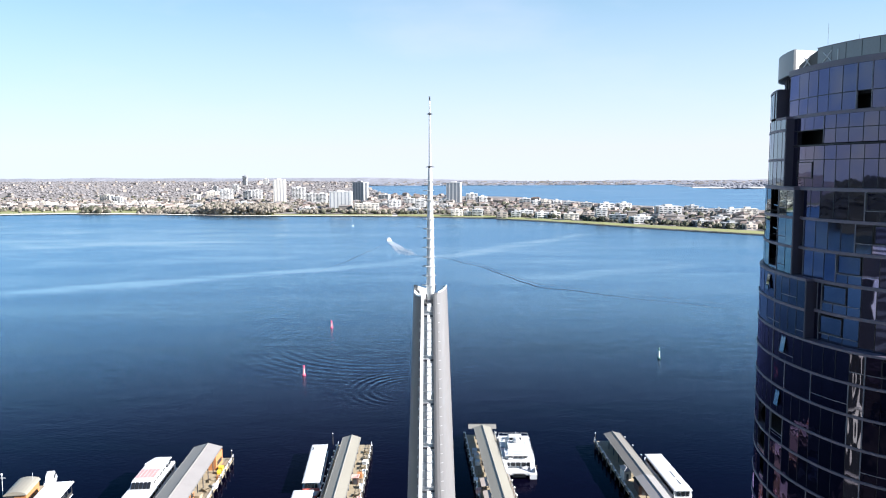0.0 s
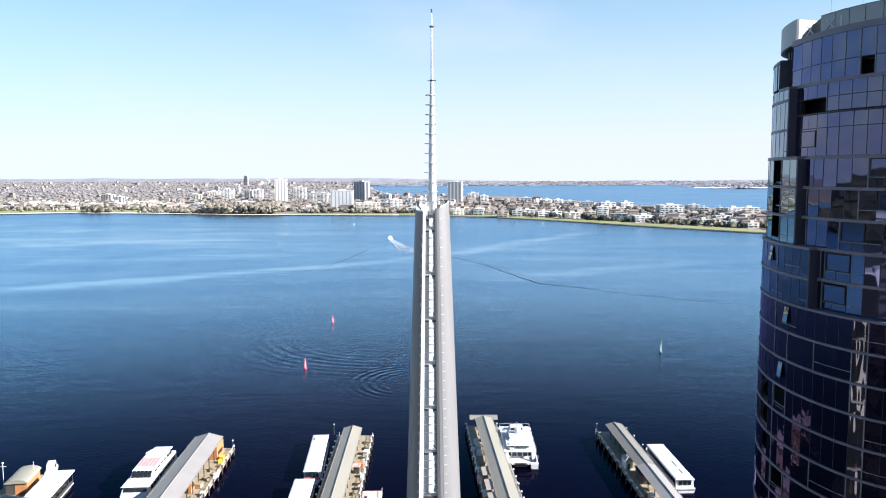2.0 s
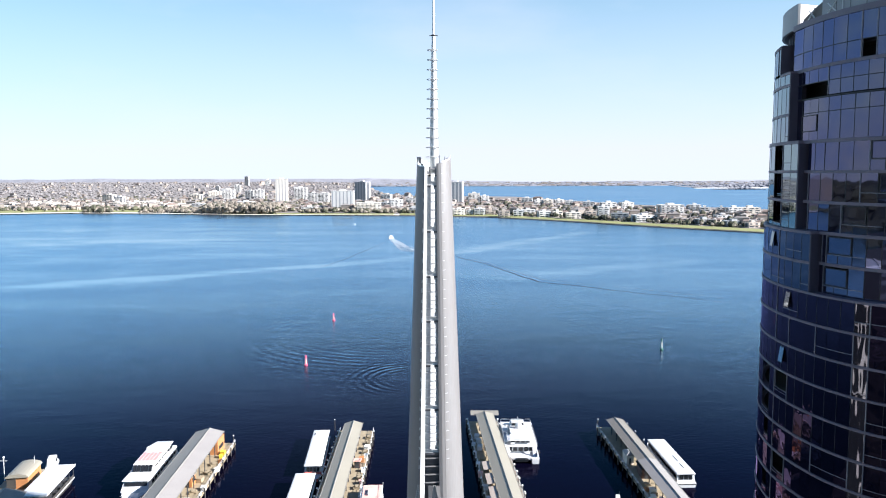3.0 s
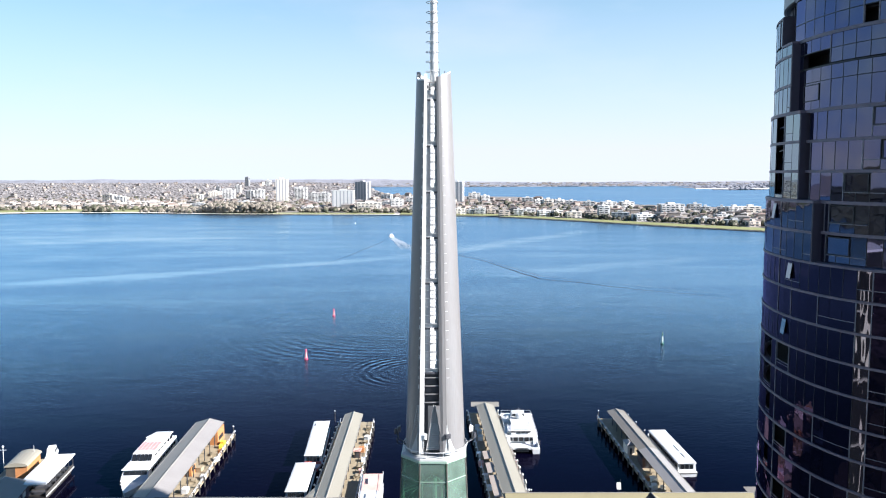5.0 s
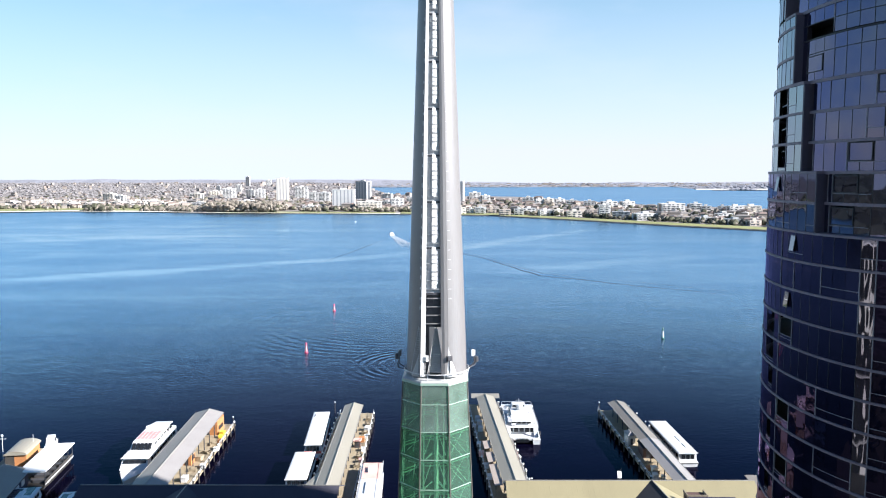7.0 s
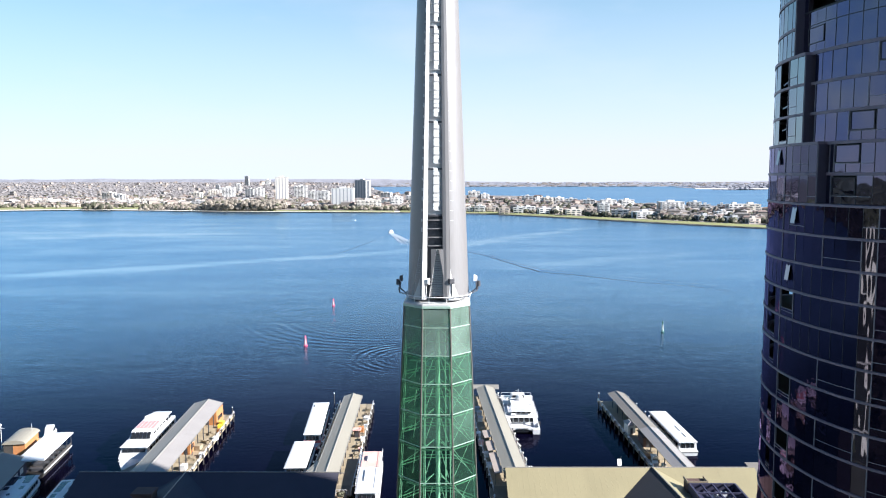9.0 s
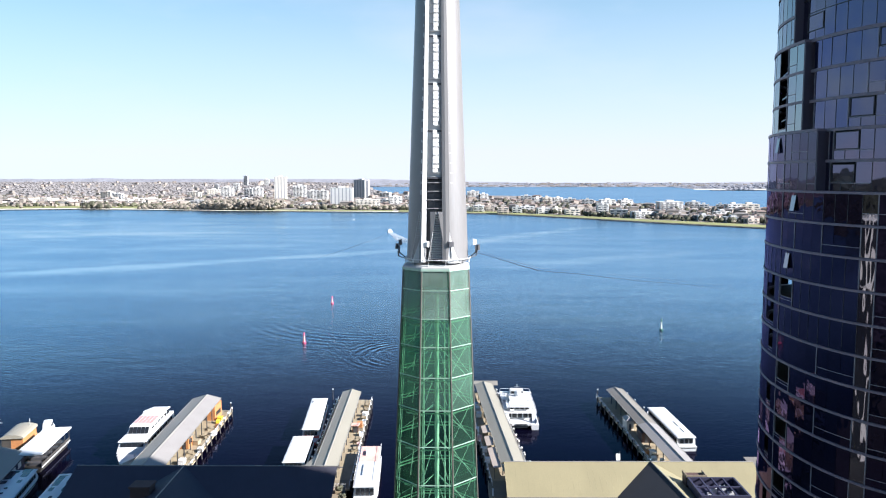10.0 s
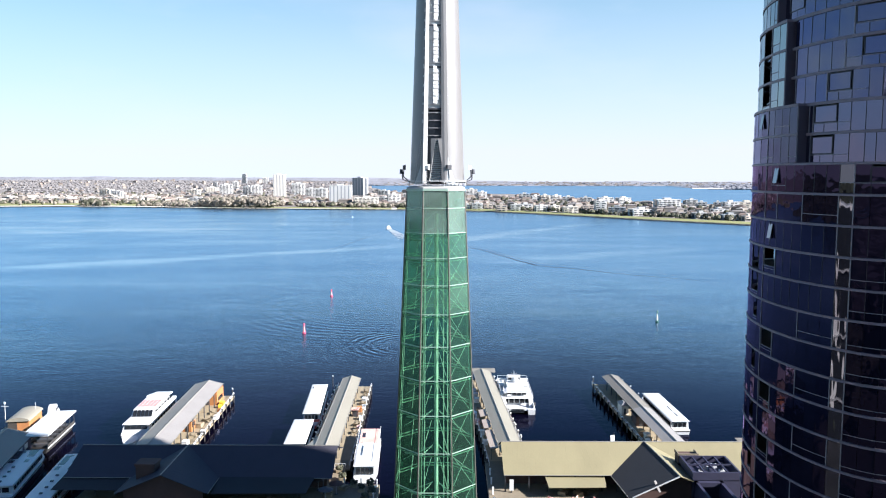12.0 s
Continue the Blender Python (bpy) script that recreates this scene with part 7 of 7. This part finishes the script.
block(5, 1748, 32, 52.6, WALL_WHITE, "white-framed tower with dark blue glass strips", d=24, turn=-8, stripes="dark")
block(-17, 1749, 25, 15.7, *WHT)
block(46, 1775, 26, 27.2, *WHT)
block(70, 1774, 19, 21, *WHT)
block(154, 1635, 23, 18.6, *WHT)
block(174, 1610, 18, 15.4, *WHT)
block(194, 1609, 20, 16.2, *CRM)
block(220, 1633, 19, 14.9, *WHT)
block(231, 1534, 22, 15, *WHT)
block(258, 1492, 21, 14.8, *WHT)
block(281, 1417, 26, 16.8, *WHT)
block(321, 1452, 24, 15.3, *WHT)
block(153, 1320, 20, 10.1, *WHT)
block(175, 1316, 16, 10.1, *CRM)
block(196, 1275, 24, 10, *CRM)
block(225, 1275, 20, 10.9, *BRN)
block(239, 1246, 18, 20.6, *WHT)
block(261, 1219, 27, 10.8, *GRY)
block(87, 1350, 19, 10.4, *BRN)
block(112, 1352, 17, 10.7, *WHT)
block(131, 1369, 24, 10.4, *WHT)
block(47, 1405, 19, 11.4, *WHT)
block(67, 1412, 16, 8.4, *BRN)
block(9, 1408, 21, 11.4, *CRM)
block(29, 1414, 13, 8.5, *WHT)
block(351, 1258, 37, 19.1, *WHT)
block(406, 1315, 19, 16.8, *WHT)
block(413, 1285, 16, 13.9, *WHT)
block(430, 1256, 13, 15.1, *WHT)
block(423, 1178, 21, 18.5, *WHT)
block(457, 1202, 27, 17.3, *CRM)
block(357, 1111, 22, 7.9, *GRY)
block(391, 1132, 22, 10.9, *WHT)
block(389, 1079, 26, 7, *GRY)
block(290, 1181, 33, 9.8, *WHT)
block(403, 1052, 17, 7, *BRN)

# ---- far shore: houses and trees ----


def house(bm, roof, x, y, z, w, d, h, a):
    c = Matrix.Translation((x, y, z)) @ Matrix.Rotation(a, 4, "Z")
    q = [(-w / 2, -d / 2), (w / 2, -d / 2), (w / 2, d / 2), (-w / 2, d / 2)]
    lo = [bm.verts.new(c @ Vector((px, py, -1.5))) for px, py in q]
    hi = [bm.verts.new(c @ Vector((px, py, h))) for px, py in q]
    for i in range(4):
        bm.faces.new((lo[i], lo[(i + 1) % 4], hi[(i + 1) % 4], hi[i]))
    e = [roof.verts.new(c @ Vector((px * 1.12, py * 1.12, h - 0.1))) for px, py in q]
    r = [roof.verts.new(c @ Vector((sg * w * 0.25, 0, h + d * 0.24))) for sg in (-1, 1)]
    roof.faces.new((e[0], e[1], r[1], r[0]))
    roof.faces.new((e[2], e[3], r[0], r[1]))
    roof.faces.new((e[1], e[2], r[1]))
    roof.faces.new((e[3], e[0], r[0]))


walls, red, pale = bmesh.new(), bmesh.new(), bmesh.new()
rnd = random.Random(8)
for k in range(5200):
    x = rnd.uniform(-2300, 520)
    s0, s1 = shore(x), back(x)
    f = rnd.random() ** 1.5
    d = 100 + f * min(2900, s1 - s0 - (150 if x < 0 else 420))
    if s1 - s0 < (190 if x < 0 else 480) or abs(x) / (s0 + d) > 0.62 or rnd.random() < min(0.94, (d - 180) / (700 if x < -450 else 1150)):
        continue
    y = s0 + d
    g = 0.72 + d / 12000
    w, dp, h = rnd.uniform(11, 19) * g, rnd.uniform(9, 13) * g, rnd.choice((3.6, 6.2, 6.5, 7.0)) * (1 + d / 5000)
    if rnd.random() < 0.05:
        w, h = w * 1.6, h * 1.7
    house(walls, red if rnd.random() < 0.42 else pale, x, y, land_z(x, y), w, dp, h, rnd.uniform(0, math.pi))
for nm, bm_, m_, lb in (("house_walls", walls, HOUSE, "pale rendered walls of many suburban houses"), ("tiled_roofs", red, TILE_RED, "terracotta tiled roofs of the suburb"), ("sheet_roofs", pale, TILE_PALE, "pale sheet roofs of the suburb")):
    tagged(link(nm, bm_, m_), lb, "houses", kind="stuff")

woods, brown, grey = bmesh.new(), bmesh.new(), bmesh.new()
for k in range(26000):
    x = rnd.uniform(-2900, 560)
    s0, s1 = shore(x), back(x)
    d = 95 + rnd.random() ** 1.7 * min(3300, s1 - s0 - (120 if x < 0 else 330))
    y = s0 + d
    if s1 - s0 < (140 if x < 0 else 360) or abs(x) / y > 0.62 or (d > 600 and rnd.random() < 0.55) or (x < -580 and d < 420 and rnd.random() < 0.6):
        continue
    r = rnd.uniform(3.0, 6.5) * (1 + d / 6000) * (0.75 if x > 0 else 1)
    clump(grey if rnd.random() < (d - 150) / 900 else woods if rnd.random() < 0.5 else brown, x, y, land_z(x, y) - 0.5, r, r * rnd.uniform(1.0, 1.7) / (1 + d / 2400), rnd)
# denser belts along the foreshore
for x0, x1, o0, o1, cnt, r0, r1 in ((-1100, -560, 40, 130, 60, 2.5, 5.0), (-1000, -600, 110, 150, 90, 2, 4.5), (-740, -680, 8, 40, 60, 4, 7.5), (-480, -340, 8, 130, 900, 3.0, 6.0), (-620, -330, 10, 95, 1300, 2.0, 4.8), (-300, -80, 45, 95, 130, 3, 5), (-80, 620, 58, 125, 520, 2.0, 4.5), (-80, 620, 110, 330, 360, 3.0, 6.5)):
    for k in range(cnt):
        x = rnd.uniform(x0, x1)
        y = shore(x) + rnd.uniform(o0, o1)
        r = rnd.uniform(r0, r1)
        clump(brown if rnd.random() < (0.9 if -570 < x < -300 else 0.5 if x < 0 else 0.2) else woods, x, y, land_z(x, y) - 0.6 + (rnd.uniform(0, 11) if -490 < x < -330 else rnd.uniform(0, r * 0.6)), r, r * rnd.uniform(1.2, 2.0), rnd)
tagged(link("distant_gum_trees", grey, LEAF_GREY), "gum trees far back in the suburb, greyed for haze", "trees", kind="stuff")
tagged(link("suburb_trees", woods, LEAF), "olive green trees among the far suburb", "trees", kind="stuff")
tagged(link("foreshore_trees", brown, LEAF_BROWN), "brown-green trees among the far suburb", "trees", kind="stuff")
far_w, far_t = bmesh.new(), bmesh.new()
for k in range(420):
    x = rnd.uniform(-900, 3000)
    y = 4700 + rnd.random() ** 2 * 200
    box(far_w, x, x + rnd.uniform(6, 26), y, y + 10, 1, 5 + (y - 4700) * 0.09 + rnd.uniform(1, 5))
for k in range(3600):
    x, y = rnd.uniform(-3000, 3200), rnd.uniform(4700, 4930)
    clump(far_t, x, y, (y - 4700) * 0.08, rnd.uniform(12, 30), rnd.uniform(3, 7), rnd)
for k in range(700):
    x = rnd.uniform(1260, 2400)
    y = 3870 + rnd.random() * 420
    clump(far_t, x, y, min(1, (x - 1230) / 500) * (y - 3850) * 0.03, rnd.uniform(8, 16), rnd.uniform(6, 14) * min(1, (x - 1180) / 250), rnd)
for k in range(160):
    x = rnd.uniform(1180, 1420)
    clump(far_t, x, 3560 + rnd.uniform(0, 40), 0, rnd.uniform(5, 11), rnd.uniform(5, 13) * max(0.3, 1 - abs(x - 1310) / 130), rnd)
tagged(link("distant_buildings", far_w, HOUSE), "pale buildings strung along the distant shore", "buildings", kind="stuff")
tagged(link("distant_trees", far_t, FAR_LEAF), "trees along the distant shore, tinted blue-grey for haze", "trees", kind="stuff")

# ---- city behind ----
rnd = random.Random(4)


def office(x, y, w, d, h, material):
    o = thing("office_block", "plain unseen city block with dark window bands", "office block", "city offices", at=(x, y, 1.4))
    piece("wall", lambda bm: box(bm, -w / 2, w / 2, -d / 2, d / 2, 0, h), material, o)
    n = int(h / 3.8)
    for f in range(n):
        z = 1.2 + f * 3.8
        piece("window_band", lambda bm: box(bm, -w / 2 - 0.1, w / 2 + 0.1, -d / 2 - 0.1, d / 2 + 0.1, z, z + 1.9), WIN_FAR, o)
    piece("roof", lambda bm: box(bm, -w / 2 - 0.3, w / 2 + 0.3, -d / 2 - 0.3, d / 2 + 0.3, h, h + 0.6), material, o)


# unseen blocks added for the apartment tower's glass to mirror
for x, y, w, d, h, m in ((-150, -60, 40, 34, 50, CITY_GLASS), (-215, -20, 36, 30, 46, CITY_GLASS), (-290, 10, 50, 30, 38, WALL_CREAM), (-120, -130, 44, 40, 58, CITY_GLASS), (-210, -120, 46, 36, 56, CITY_GLASS), (-45, -120, 50, 40, 58, CITY_GLASS), (-330, -110, 60, 40, 56, CITY_GLASS), (-420, -30, 50, 44, 52, WALL_WHITE), (-90, -70, 26, 24, 40, WALL_CREAM), (15, -150, 50, 40, 60, CITY_GLASS), (75, -190, 44, 40, 62, CITY_GLASS), (-390, -140, 44, 40, 58, CITY_GLASS), (-500, -80, 60, 40, 54, CITY_GLASS)):
    office(x, y, w, d, h, m)
# unseen pale block, added for its reflection in the apartment tower's glass
flats = thing("apartment_block", "white apartment block with dark glass between pale piers", "apartment block", "city offices", at=(-92, 69.5, 1.4))
piece("wall", lambda bm: box(bm, -7, 7, -9.4, 9.4, 0, 55), BOAT_DARK, flats)
for y, w in ((-13.5, 4.0), (-4.4, 1.3), (2.2, 1.6), (9.5, 4.0)):
    piece("pier", lambda bm: box(bm, -7.2, 7.4, y, y + w, 0, 56), WALL_WHITE, flats, "pale sunlit pier")
for f in range(2, 17, 5):
    piece("balcony_slab", lambda bm: box(bm, 7.0, 8.1, -7.5 if f % 3 else -3, 3.5 if f % 4 else 2, 3.0 + 3.1 * f, 3.35 + 3.1 * f), WALL_GREY, flats)
piece("roof", lambda bm: box(bm, -7.1, 7.2, -9.4, 9.4, 55.0, 55.6), BOAT_GREY, flats)
# unseen trees, coloured dark for what the tower's glass mirrors
park = bmesh.new()
for k in range(900):
    x, y = rnd.uniform(-520, -80), rnd.uniform(-60, 96)
    r = rnd.uniform(3, 6)
    clump(park, x, y, 1.4, r, r * rnd.uniform(1.4, 2.2), rnd)
tagged(link("park_trees", park, PARK_LEAF), "dense dark park trees on the city side", "trees", kind="stuff")
# unseen tall block, sized and placed to cast shade on the left ferry shed
office(140, 85.2, 34, 31.2, 150, WALL_GREY)


def bluff(bm):
    """Wooded escarpment beyond the western foreshore."""
    r = random.Random(8)
    for k in range(2400):
        x, y = r.uniform(-1900, -1000), r.uniform(-700, 1000)
        z = 46 * max(0.0, min(1.0, (-x - 1000) / 230))
        q = r.uniform(12, 20)
        clump(bm, x, y, z - 6, q, q * 1.2, r)
    prism(bm, [(-1000, -700), (-1260, -700), (-1260, 1000), (-1000, 1000)], -1, 8)
    loft(bm, [[(-1000, y, 0), (-1230, y, 44), (-1900, y, 46), (-1900, y, 0)] for y in (-700, 1000)])


tagged(piece("wooded_bluff", bluff, PARK_LEAF, None), "dark wooded escarpment west of the city", "hill", kind="stuff")
